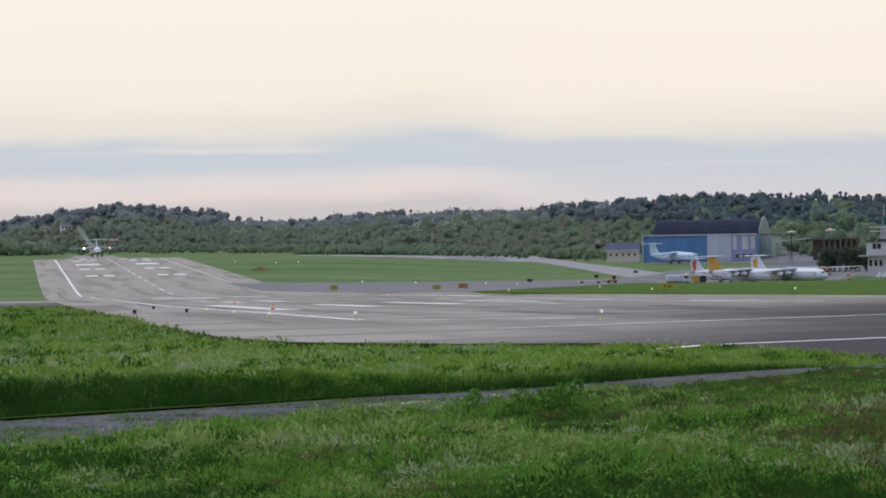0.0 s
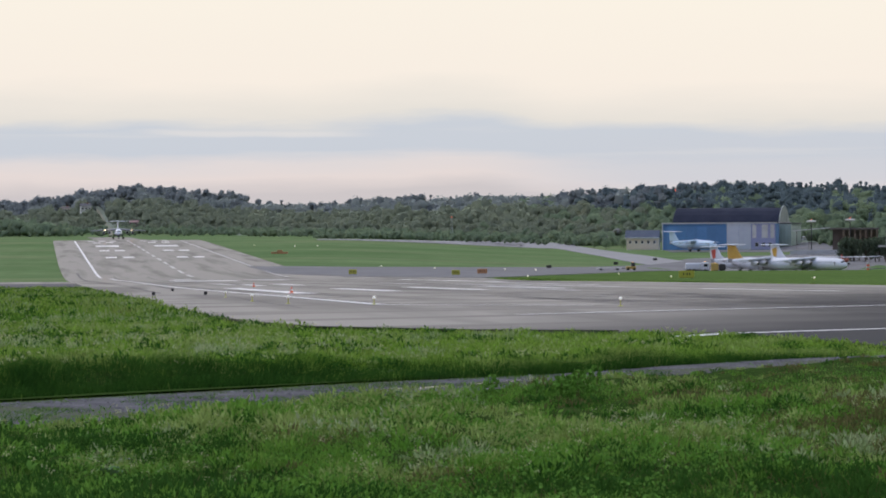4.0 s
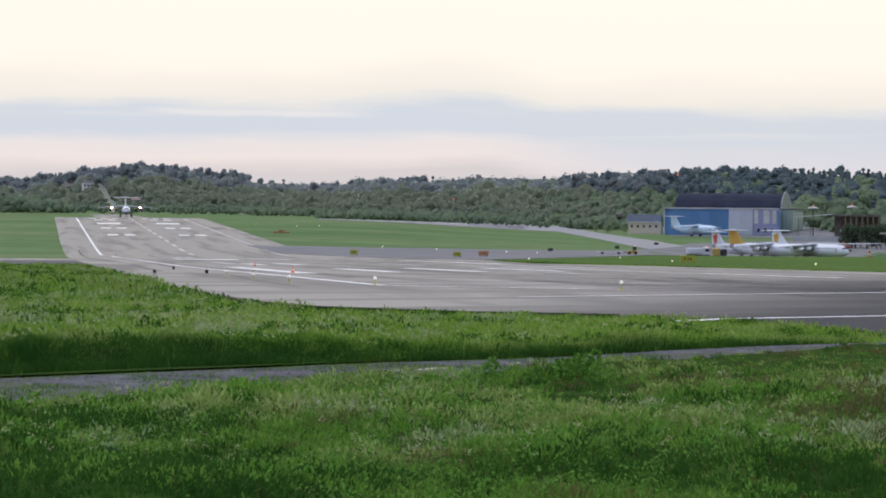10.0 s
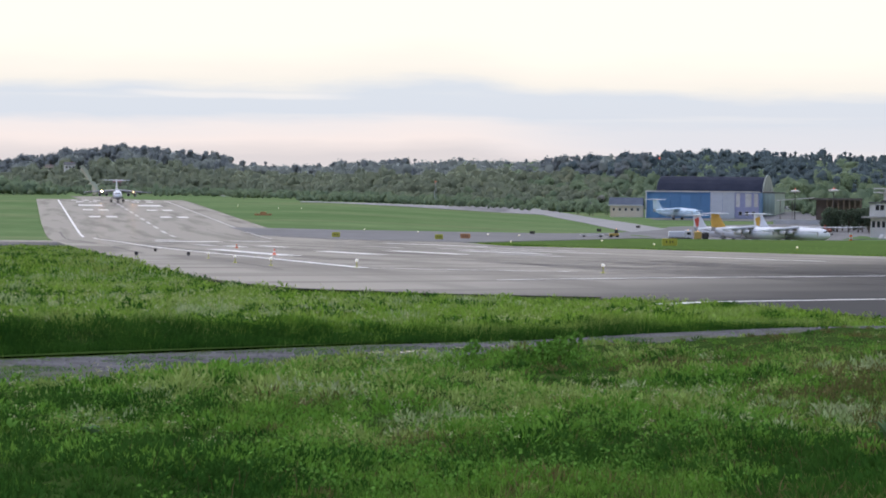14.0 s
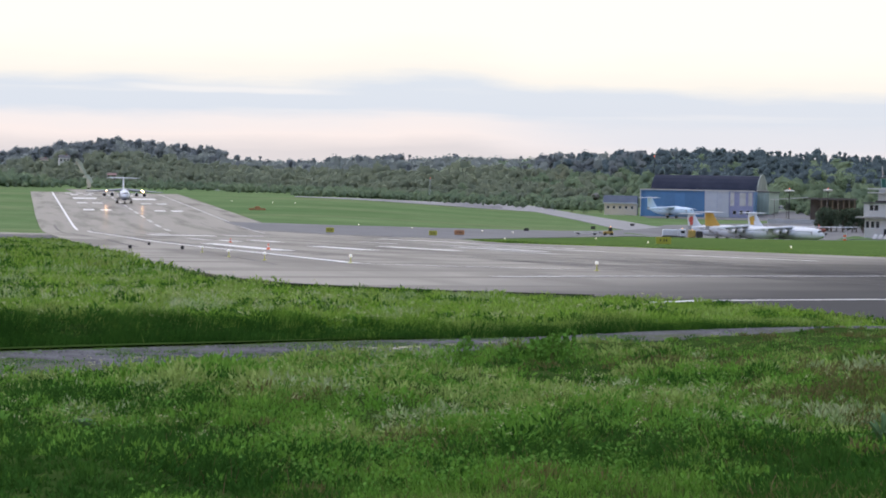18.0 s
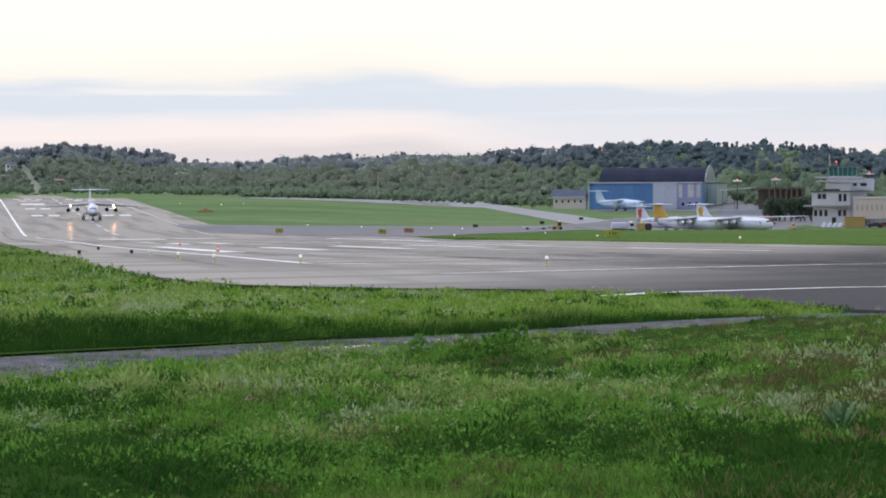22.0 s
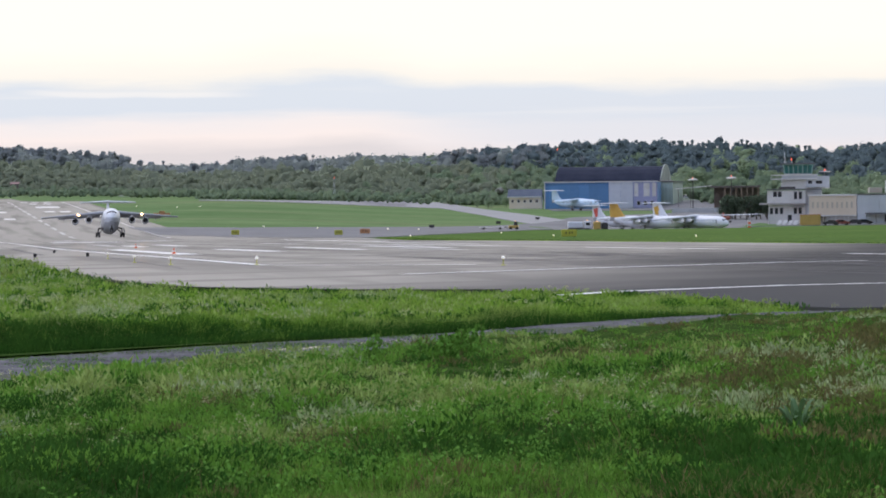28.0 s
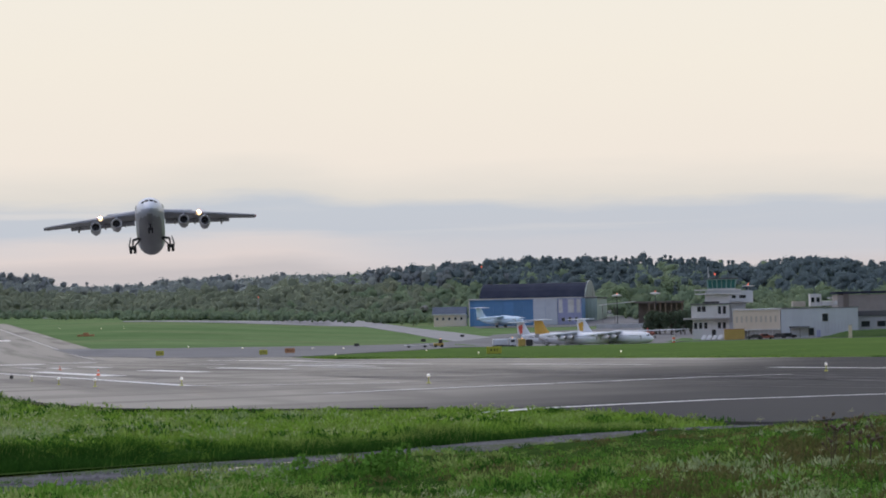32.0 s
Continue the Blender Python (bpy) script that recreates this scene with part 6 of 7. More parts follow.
def build_hangar():
    z = gz(90, 1282)
    ob = empty("hangar", pose(78.6, 1277, z, 0, 0, -8), "blue aircraft hangar with pale sliding doors and a dark arched roof", "hangar")
    W, D, H = 44.0, 34.0, 10.2
    part("wall", boxes((0, 0.4, 0, D, -2, H), (W - 0.4, W, 0, D, -2, H), (0.4, W - 0.4, D - 0.4, D, -2, H), (0.4, 1.6, 0, 0.5, -2, H), (0.4, W - 0.4, 0, 0.5, H - 1.1, H)), M["blue_wall"], ob)
    part("eave_trim", boxes((-0.5, W + 0.4, -0.6, 0.1, H, H + 0.45)), M["render_white"], ob, "white eaves trim")
    part("corner_post", boxes((-0.35, -0.003, -0.3, 0.3, -1, H)), M["render_white"], ob)
    part("flat_roof", boxes((0.1, W - 0.1, 0.11, D - 0.1, H + 0.003, H + 0.3)), M["roof_grey"], ob)
    n = 6
    for i in range(n):
        a = 1.6 + i * 3.9
        part("blue_door_leaf", boxes((a + 0.03, a + 3.87, -0.25 + 0.16 * (i % 2), -0.12 + 0.16 * (i % 2), 0, H - 1.1), bevel=0.02), M["blue_door"], ob)
    for i in range(2):
        a = 25.0 + i * 4.75
        part("grey_door_leaf", boxes((a + 0.03, a + 4.72, -0.3, -0.15, 0, H + 0.2), bevel=0.02), M["grey_door"], ob, "pale grey sliding door leaf")
    part("annex_wall", boxes((34.6, W - 0.05, -0.12, -0.003, 0, H - 0.1)), M["violet_wall"], ob, "grey-violet side panel")
    for i, a in enumerate((35.0, 38.6, 42.0)):
        part("white_panel", boxes((a, a + (1.5 if i != 1 else 2.4), -0.2, -0.13, H * 0.45, H - 0.4)), M["render_white"], ob)
    for i in range(3):
        window_part(ob, 36.7 + i * 2.6, -0.16, 2.0, 1.2, 1.4)
    # older arched hangar behind, its gable end turned a little towards the runway's head
    arc = []
    for i in range(17):
        a = math.pi * i / 16
        arc.append((math.cos(a), math.sin(a) ** 1.05))
    d2, h2, length = 15.0, 16.2, 44.0
    old = empty("arched_hangar", pose(130.6, 1320, gz(128, 1320), 0, 0, -15.5), "old arched hangar with dark roof and pale green gable", "hangar")
    ring = lambda x, k, up=0.0: [Vector((x, -c * d2 * k, -1.0 + s * h2 * k + up)) for c, s in arc]
    part("roof", loft([ring(-length, 1.0), ring(-0.5, 1.0)]), M["roof_dark"], old)
    part("gable", loft([ring(-0.497, 1.0, 0.8), ring(0, 1.0, 0.8)]), M["gable"], old, "weathered pale green gable")
    part("gable_beam", boxes((0.003, 0.35, -14.6, 14.6, 8.9, 9.4)), M["concrete"], old)
    # pale green door box before the gable
    part("door_box", boxes((0.36, 5.2, -14.8, 9.0, -1, 8.6)), M["gable_green"], old, "pale green boarded door box")
    part("door_box_roof", boxes((0.36, 5.5, -15.1, 9.2, 8.603, 9.0)), M["roof_grey"], old)
    for i in range(6):
        part("gable_door", boxes((0.6 + i * 0.76, 1.28 + i * 0.76, -14.94, -14.803, 0, 7.9)), M["gable_green"], old)
    # beacon on the ridge
    b = empty("obstruction_light", pose(78.6 + 8, 1277 + 46, z + 19), "red obstruction light on a thin mast", "beacon")
    part("mast", tube((0, 0, -1.2), (0, 0, 4.6), 0.08), M["dark_metal"], b)
    part("lamp", turned([(0.1, 4.6), (0.17, 4.75), (0.17, 5.0), (0.1, 5.35)], 10), M["lamp_red"], b)
    # low cream building beside
    zb = gz(76, 1300)
    lb = empty("low_building", pose(65.0, 1290, zb, 0, 0, -6), "low cream building with a grey pitched roof and white eaves", "building")
    part("wall", boxes((0, 13.0, 0, 9, -1.5, 4.3)), M["render_cream"], lb)
    part("eaves", boxes((-0.7, 13.0, -0.75, -0.45, 4.3, 4.75)), M["render_white"], lb, "white eaves board")
    part("roof", loft([[Vector((a, -0.7, 4.5)), Vector((a, 9.7, 4.5)), Vector((a, 5.2, 7.6)), Vector((a, 3.8, 7.6))] for a in (-0.6, 13.0)]), M["roof_slate"], lb)
    for i in range(5):
        window_part(lb, 1.4 + i * 2.4, -0.05, 2.9, 0.8, 1.0)


def build_tower():
    x, y = 123.0, 935.0
    z = gz(x, y)
    ob = empty("control_tower", pose(x + 2.6, y, z, 0, 0, -9), "white rendered control tower with a green glass cab", "control tower")
    ob.scale = (1.16, 1.16, 1.25)
    part("ground_storey", boxes((-3.1, 6.0, 0, 9, -1, 4.5)), M["render_white"], ob)
    part("stair_wing", boxes((6.004, 10.0, 0.25, 9, -1, 7.9)), M["cladding"], ob, "pale blue-grey side wing")
    part("middle_storey", boxes((-3.4, 6.0, -0.6, 9, 4.86, 7.75)), M["render_white"], ob)
    part("floor_slab", boxes((-5.4, 5.98, -1.3, 9.2, 4.503, 4.857)), M["concrete"], ob)
    part("roof_slab", boxes((-3.7, 10.2, -1.0, 9.2, 7.904, 8.15)), M["roof_grey"], ob)
    part("parapet", boxes((-0.6, 3.6, -0.9, -0.5, 8.153, 8.6)), M["dark_metal"], ob, "dark roof parapet")
    part("upper_storey", boxes((0.0, 11.9, 1, 9, 8.153, 10.25)), M["render_white"], ob)
    part("deck", boxes((-2.5, 9.0, 0, 8.8, 10.253, 10.5), (-2.5, 9.0, 0, 0.12, 11.15, 11.4), (-2.5, -2.38, 0.12, 8.8, 11.15, 11.4)), M["render_white"], ob)
    part("deck_screen", boxes((0.2, 9.0, 0.2, 0.3, 10.503, 11.147)), M["cladding"], ob)
    part("terrace_block", boxes((6.2, 11.9, 0.4, 0.997, 8.4, 11.0), (9.004, 11.9, 1.0, 8.5, 10.254, 11.0)), M["cladding"], ob, "pale blue-grey side block")
    for a in np.linspace(-2.4, 8.9, 9):
        part("railing_post", tube((float(a), 0.06, 10.5), (float(a), 0.06, 11.15), 0.04, n=6), M["metal"], ob)
    # cab
    cx0, cx1, cy0, cy1 = 0.9, 7.6, 1.2, 7.6
    part("cab_base", boxes((cx0, cx1, cy0, cy1, 10.503, 11.6)), M["render_white"], ob)
    ring = lambda g, z: [Vector((cx0 - g, cy0 - g, z)), Vector((cx1 + g, cy0 - g, z)), Vector((cx1 + g, cy1 + g, z)), Vector((cx0 - g, cy1 + g, z))]
    part("cab_glass", loft([ring(-0.05, 11.603), ring(0.2, 13.55)]), M["glass_green"], ob)
    for i in range(7):
        k = i / 6
        w = 0.16 if i % 2 == 0 else 0.09
        part("cab_mullion", tube((cx0 + k * (cx1 - cx0), cy0 - 0.03, 11.6), (cx0 - 0.25 + k * (cx1 - cx0 + 0.5), cy0 - 0.28, 13.55), w, n=6), M["cab_green"], ob)
    part("cab_fascia", boxes((cx0 - 0.5, cx1 + 0.5, cy0 - 0.5, cy1 + 0.5, 13.553, 13.75)), M["cab_green"], ob)
    part("cab_roof", boxes((cx0 - 0.8, cx1 + 0.8, cy0 - 0.8, cy1 + 0.8, 13.753, 14.0), bevel=0.06), M["roof_grey"], ob)
    part("mast", tube((0.9, 4, 13.9), (0.9, 4, 16.6), 0.08), M["render_white"], ob)
    part("aerial", tube((1.2, 3.2, 13.9), (1.2, 3.2, 15.4), 0.05), M["metal"], ob)
    part("lamp_pole", tube((2.6, 3, 13.9), (2.6, 3, 14.75), 0.06), M["metal"], ob)
    part("red_lamp", turned([(0.1, 14.7), (0.2, 14.8), (0.2, 15.05), (0.1, 15.15)], 10, at=(2.6, 3, 0)), M["lamp_red"], ob)
    part("lamp_pole", tube((10.8, 3, 11.0), (10.8, 3, 12.0), 0.06), M["metal"], ob)
    part("lamp_tray", turned([(0.3, 11.9), (1.5, 11.95), (1.6, 12.1), (0.3, 12.2)], 14, at=(10.8, 3, 0)), M["render_white"], ob)
    part("red_lamp", turned([(0.1, 12.2), (0.2, 12.3), (0.2, 12.55), (0.1, 12.6)], 10, at=(10.8, 3, 0)), M["lamp_red"], ob)
    for a, w, h, zz in ((-1.45, 0.9, 1.2, 6.9), (-0.3, 0.9, 1.2, 6.9), (3.6, 0.75, 1.7, 6.6), (4.8, 0.75, 1.7, 6.6)):
        window_part(ob, a, -0.62, zz, w, h, frame_mat="cladding")
    for a in (-2.4, -1.15, 0.1, 3.5, 4.7):
        window_part(ob, a, -0.02, 3.05, 0.75, 1.4, frame_mat="cladding")
    window_part(ob, 7.2, 0.38, 9.6, 1.0, 0.7, frame_mat="cladding")
    window_part(ob, 9.4, 0.38, 9.6, 1.6, 0.7, frame_mat="cladding")
    part("canopy", boxes((2.0, 5.6, -1.4, -0.003, 4.0, 4.2)), M["concrete"], ob)
    part("entrance_door", boxes((1.6, 2.6, -0.08, -0.003, 0, 2.1)), M["window"], ob)
    # long hall to the east
    hall = empty("terminal_hall", pose(131.0, 916, z, 0, 0, -10), "long terminal hall, cream end wall and pale grey cladding", "terminal")
    part("cream_wall", boxes((0, 13.3, 0, 0.5, 2.3, 8.0)), M["render_cream"], hall)
    part("cream_base", boxes((0.2, 13.1, 0.3, 0.8, -1, 2.297)), M["concrete"], hall)
    part("string_course", boxes((-0.05, 13.35, -0.08, -0.003, 2.3, 2.6)), M["render_white"], hall, "white string course")
    part("porch_roof", boxes((-0.6, 4.6, -2.2, -0.1, 1.95, 2.25)), M["brown_wall"], hall, "brown porch roof")
    for a in (-0.4, 2.0, 4.4):
        part("porch_post", boxes((a - 0.08, a + 0.08, -2.1, -1.94, -0.4, 1.947)), M["dark_metal"], hall)
    for i in range(9):
        part("wall_slot", boxes((0.8 + i * 1.36, 1.3 + i * 1.36, -0.06, -0.002, 4.6, 6.3)), M["beige_wall"], hall)
    part("body", boxes((0.02, 13.25, 0.51, 40, -1, 7.9)), M["beige_wall"], hall)
    part("roof", boxes((-0.3, 13.6, -0.3, 40, 8.003, 8.4)), M["render_white"], hall)
    wing = empty("terminal_wing", pose(144.2, 913.0, z, 0, 0, -4), "pale grey clad terminal wing with a dark roof edge", "terminal")
    for i in range(7):
        part("cladding_panel", boxes((i * 3.1 + 0.02, i * 3.1 + 3.08, 0, 0.2, -0.5, 8.2)), M["pale_panel"], wing)
    part("body", boxes((0.02, 21.7, 0.203, 24, -1, 8.1)), M["pale_panel"], wing)
    part("roof_edge", boxes((-0.1, 21.9, -0.15, 24.2, 8.203, 8.45)), M["roof_grey"], wing)
    for i in range(12):
        part("downpipe", tube((9.5 + i * 0.95, -0.12, 0.5), (9.5 + i * 0.95, -0.12, 4.4), 0.05, n=6), M["cladding"], wing)
    part("loading_roof", boxes((2.2, 7.8, -2.6, -0.02, 2.9, 3.2)), M["roof_grey"], wing, "dark loading bay roof")
    for a in (2.4, 5.0, 7.6):
        part("bay_post", tube((a, -2.4, -0.4), (a, -2.4, 2.9), 0.07, n=6), M["dark_metal"], wing)
    for a, zz in ((12.4, 5.6), (8.4, 1.6)):
        window_part(wing, a, -0.04, zz, 1.5, 2.0, frame_mat="concrete")
    part("steel_door", boxes((10.0, 11.0, -0.08, -0.003, 0, 2.1)), M["violet_wall"], wing)
    low = empty("workshop_row", pose(167.4, 925, z, 0, 0, -2), "low grey workshop row behind the grass", "building")
    part("wall", boxes((0, 40, 0, 12, -1, 5.6)), M["cladding"], low)
    part("roof", boxes((-0.3, 40.3, -0.4, 12.3, 5.603, 7.2)), M["roof_grey"], low)
    for i in range(8):
        window_part(low, 3 + i * 4.6, -0.04, 3.4, 2.4, 1.6, frame_mat="concrete")
    back = empty("brick_depot", pose(173.0, 985, z, 0, 0, -3), "tall beige depot with a red-brown stair shaft", "building")
    part("wall", boxes((0, 1.8, 0, 14, -1, 12)), M["depot_wall"], back)
    part("shaft", boxes((1.804, 3.4, -0.3, 14, -1, 12.3)), M["brown_wall"], back, "brown stair shaft")
    part("long_wall", boxes((3.404, 60, 0, 14, -1, 12)), M["depot_wall"], back)
    part("roof", boxes((-0.5, 60.4, -0.5, 14.4, 12.304, 13.0)), M["roof_dark"], back)
    # plant on the hall roof
    roof = empty("roof_plant", pose(154.2, 932, z + 8.7), "white ventilation plant and dishes on the flat roof", "ventilation")
    part("unit", boxes((-3.5, 0.2, 0, 2.5, 0.05, 1.6), bevel=0.05), M["beige_wall"], roof)
    part("housing", boxes((1.6, 4.8, 0, 3, 0.05, 3.6), bevel=0.06), M["render_white"], roof)
    for a in (1.9, 3.4):
        part("housing_window", boxes((a, a + 0.9, -0.06, -0.003, 1.2, 2.6)), M["window"], roof)
    part("duct", boxes((4.9, 9.5, 0, 2, 0.05, 1.5), bevel=0.2), M["render_white"], roof)
    part("dish", turned([(0.05, 2.0), (0.6, 2.2), (0.8, 2.6)], 12, at=(7.5, 1, 0)), M["render_white"], roof)
    part("dish_post", tube((7.5, 1, 1.4), (7.5, 1, 2.1), 0.06), M["metal"], roof)


def build_bank():
    """A grassed bank before the terminal wing, rising eastwards."""
    xs, ks = np.linspace(146, 230, 43), np.linspace(0, 1, 9)
    X, K = np.meshgrid(xs, ks)
    Y = 889 + 18 * K
    H = 2.0 * smooth01(150, 163, X) * np.sin(np.pi * K) ** 0.8 * (1 + 0.12 * vnoise(X, Y, 3.0, 51))
    Z = ground(X, Y) + H - 0.05
    i = (np.arange(8)[:, None] * 43 + np.arange(42)[None, :]).ravel()
    ob = raw_mesh("grass_bank", np.stack([X, Y, Z], -1).reshape(-1, 3), np.stack([i, i + 1, i + 44, i + 43], -1), M["shaded_grass"], smooth=True)
    tagged(ob, "grassed earth bank before the pale terminal wing", "bank", kind="structure")


def truck(x, y, turn, cab_mat, body_mat, label, name, L=7.0):
    ob = empty(name, pose(x, y, gz(x, y) + 0.06, 0, 0, turn), label, "truck", "apron vehicles")
    part("chassis", boxes((-L / 2, L / 2, -1.0, 1.0, 0.55, 0.85)), M["dark_metal"], ob)
    part("tank", boxes((-L / 2, L / 2 - 2.2, -1.2, 1.2, 0.9, 2.7), bevel=0.25), body_mat, ob)
    cab = part("cab", boxes((L / 2 - 2.0, L / 2, -1.15, 1.15, 0.7, 2.9), bevel=0.2), cab_mat, ob)
    part("windscreen", boxes((L / 2 + 0.003, L / 2 + 0.03, -0.95, 0.95, 1.7, 2.5)), M["window"], cab)
    part("side_window", boxes((L / 2 - 1.5, L / 2 - 0.4, -1.18, -1.153, 1.7, 2.4)), M["window"], cab)
    part("beacon", boxes((L / 2 - 1.2, L / 2 - 0.9, -0.2, 0.2, 2.903, 3.1)), M["lamp_amber"], cab)
    for a in (-L / 2 + 1.2, -L / 2 + 2.4, L / 2 - 1.1):
        for s in (-1, 1):
            wh = turned([(0.2, -0.15), (0.45, -0.15), (0.5, -0.05), (0.5, 0.05), (0.45, 0.15), (0.2, 0.15)], 14, "y", (a, s * 1.05, 0.5))
            part("wheel", wh, M["black"], ob)


def car(x, y, turn, mat, label):
    ob = empty("car", pose(x, y, gz(x, y) + 0.06, 0, 0, turn), label, "car", "parked cars")
    prof = [(-2.1, 0.35), (-2.15, 0.8), (-1.9, 0.95), (-1.2, 1.42), (0.4, 1.45), (1.1, 1.0), (2.0, 0.85), (2.15, 0.6), (2.1, 0.35)]
    part("body", loft([[Vector((a, s * 0.82, b)) for a, b in prof] for s in (-1, 1)]), mat, ob)
    part("side_glass", boxes((-1.2, 0.5, -0.85, -0.823, 0.98, 1.34)), M["window"], ob)
    for a in (-1.35, 1.35):
        for s in (-1, 1):
            part("wheel", turned([(0.12, -0.1), (0.31, -0.1), (0.31, 0.1), (0.12, 0.1)], 12, "y", (a, s * 0.78, 0.31)), M["black"], ob)


def flood_mast(x, y, h):
    ob = empty("flood_mast", pose(x, y, gz(x, y)), "floodlight mast with a round head and red light", "mast", "floodlight masts")
    part("pole", tube((0, 0, -0.5), (0, 0, h), 0.22, 0.12), M["dark_metal"], ob)
    part("ring", turned([(0.3, h), (1.7, h + 0.1), (1.9, h + 0.5), (1.2, h + 0.75), (0.3, h + 0.9)], 16), M["render_white"], ob)
    part("red_lamp", turned([(0.1, h + 0.9), (0.18, h + 1.0), (0.18, h + 1.2), (0.1, h + 1.4)], 10), M["lamp_red"], ob)


def house(x, y, z, w, d, h, turn, wall, roof, label):
    ob = empty("house", pose(x, y, z, 0, 0, turn), label, "house", "hillside houses")
    part("wall", boxes((-w / 2, w / 2, -d / 2, d / 2, -9, h)), wall, ob)
    part("roof", loft([[Vector((s * (w / 2 + 0.4), -d / 2 - 0.5, h)), Vector((s * (w / 2 + 0.4), d / 2 + 0.5, h)), Vector((s * (w / 2 + 0.4), 0, h + d * 0.38))] for s in (-1, 1)]), roof, ob)
    for i in range(3):
        window_part(ob, -w / 2 + (i + 0.5) * w / 3, -d / 2 - 0.05, h * 0.55, 1.2, 1.3)
    part("chimney", boxes((w * 0.15, w * 0.15 + 0.8, -0.4, 0.4, h + d * 0.2, h + d * 0.5)), M["red_brick"], ob)


def build_apron():
    def stand(u, y):
        return u * y, y, gz(u * y, y) + 0.06
    aircraft("parked_jet", pose(*stand(0.0934, 893), 0, 0, 39), M["yellow_tail"], "parked white four-engined jet with a yellow tail fin", group="parked jets", under="white", wings="wing_pale", S=0.94)
    aircraft("parked_jet", pose(*stand(0.1069, 886), 0, 0, 39), M["white"], "parked white four-engined jet with a yellow tail emblem", mark=M["yellow_tail"], group="parked jets", under="white", wings="wing_pale", S=0.94)
    aircraft("parked_jet", pose(*stand(0.0868, 925), 0, 0, 40), M["white"], "parked white jet with a red tail stripe", mark=M["red_paint"], group="parked jets", S=0.86, under="white")
    aircraft("parked_propliner", pose(*stand(0.0712, 1240), 0, 0, 36), M["blue_tail"], "pale blue and white T-tail aircraft before the hangar", S=0.90, group="parked jets", engines=False, wings="blue_tail", under="blue_tail", body="blue_tail")
    truck(*stand(0.0720, 905)[:2], 0, M["white"], M["white"], "white airport tanker truck with amber beacon", "tanker_truck", 6.5)
    truck(*stand(0.0785, 900)[:2], 180, M["ochre"], M["dark_metal"], "ochre and dark airport service truck", "service_truck", 4.0)


def build_clutter():
    # fence, pallets and boxes before the tower
    z = gz(130, 905)
    box1 = empty("yellow_container", pose(125.2, 893, gz(125.2, 893), 0, 0, -6), "ochre yellow storage container", "container")
    part("body", boxes((0, 5.6, 0, 2.4, 0.05, 2.9), bevel=0.04), M["ochre"], box1)
    part("lid", boxes((-0.1, 5.7, -0.1, 2.5, 2.903, 3.05)), M["sign_orange"], box1)
    for i in range(7):
        part("rib", boxes((0.3 + i * 0.8, 0.42 + i * 0.8, -0.06, -0.002, 0.2, 2.8)), M["ochre"], box1)
    for i in range(4):
        b = empty("jet_blast_board", pose(118.2 + i * 1.5, 890, gz(120, 890), 0, 0, -5), "white tilted board on a steel frame", "board", "white boards")
        part("board", loft([[Vector((0, 0, 0.3)), Vector((1.0, 0, 0.3)), Vector((1.0, 0.06, 0.3)), Vector((0, 0.06, 0.3))], [Vector((0.7, 0.9, 1.5)), Vector((1.7, 0.9, 1.5)), Vector((1.7, 0.96, 1.5)), Vector((0.7, 0.96, 1.5))]]), M["render_white"], b)
        part("strut", tube((1.2, 1.0, 0), (1.2, 0.95, 1.3), 0.05), M["metal"], b)
    fence = empty("fence", pose(131.6, 893, gz(132, 893), 0, 0, -4), "grey steel mesh fence with white posts", "fence")
    for i in range(7):
        part("post", boxes((i * 1.15 - 0.06, i * 1.15 + 0.06, -0.06, 0.06, -0.2, 2.7)), M["render_white"] if i % 3 == 0 else M["cladding"], fence)
    for k in (0.3, 1.4, 2.5):
        part("rail", boxes((0, 6.9, 0.065, 0.10, k, k + 0.07)), M["cladding"], fence)
    for i, (u, y, c, lab) in enumerate(((0.1530, 892, "red_brick", "dark red car parked by the hall"), (0.1568, 900, "dark_metal", "dark grey car parked by the hall"), (0.1602, 903, "black", "black parked car by the hall"), (0.1495, 889, "dark_metal", "dark parked car beside the fence"))):
        car(u * y, y, 4 + 170 * (i % 2), M[c], lab)
    post = empty("marker_post", pose(158.6, 884, gz(158.6, 884)), "pale stone marker post in the grass", "post")
    part("shaft", boxes((-0.45, 0.45, -0.3, 0.3, -0.3, 3.4), bevel=0.05), M["render_cream"], post)
    part("cap", boxes((-0.55, 0.55, -0.4, 0.4, 3.403, 3.6)), M["concrete"], post)
    bale = empty("orange_crate", pose(176.5, 880, gz(176.5, 880)), "brown-orange crate on the grass", "crate")
    part("body", boxes((-1.8, 1.8, -0.8, 0.8, 0, 1.4), bevel=0.05), M["sign_orange"], bale)
    part("lid", boxes((-1.9, 1.9, -0.9, 0.9, 1.403, 1.5)), M["ochre"], bale)
    # orange and white hydrant marker near the apron's edge
    hyd = empty("hydrant_marker", pose(109.5, 880, gz(109.5, 880)), "orange and white striped marker post", "marker")
    for i in range(4):
        part("stripe", boxes((-0.35, 0.35, -0.3, 0.3, i * 0.55 + 0.003, i * 0.55 + 0.55)), M["orange"] if i % 2 == 0 else M["render_white"], hyd)
    # open shelter, wall and parked cars between hangar and tower
    shed = empty("open_shelter", pose(136.4, 1240, gz(140, 1240), 0, 0, -7), "open brown timber shelter with a thin pale roof edge", "shelter")
    part("roof_edge", loft([[Vector((a, -0.3, z)), Vector((a, 3.0, z)), Vector((a, 3.0, z + 0.3)), Vector((a, -0.3, z + 0.3))] for a, z in ((-10.5, 7.5), (3.6, 8.6))]), M["render_white"], shed, "pale canopy edge")
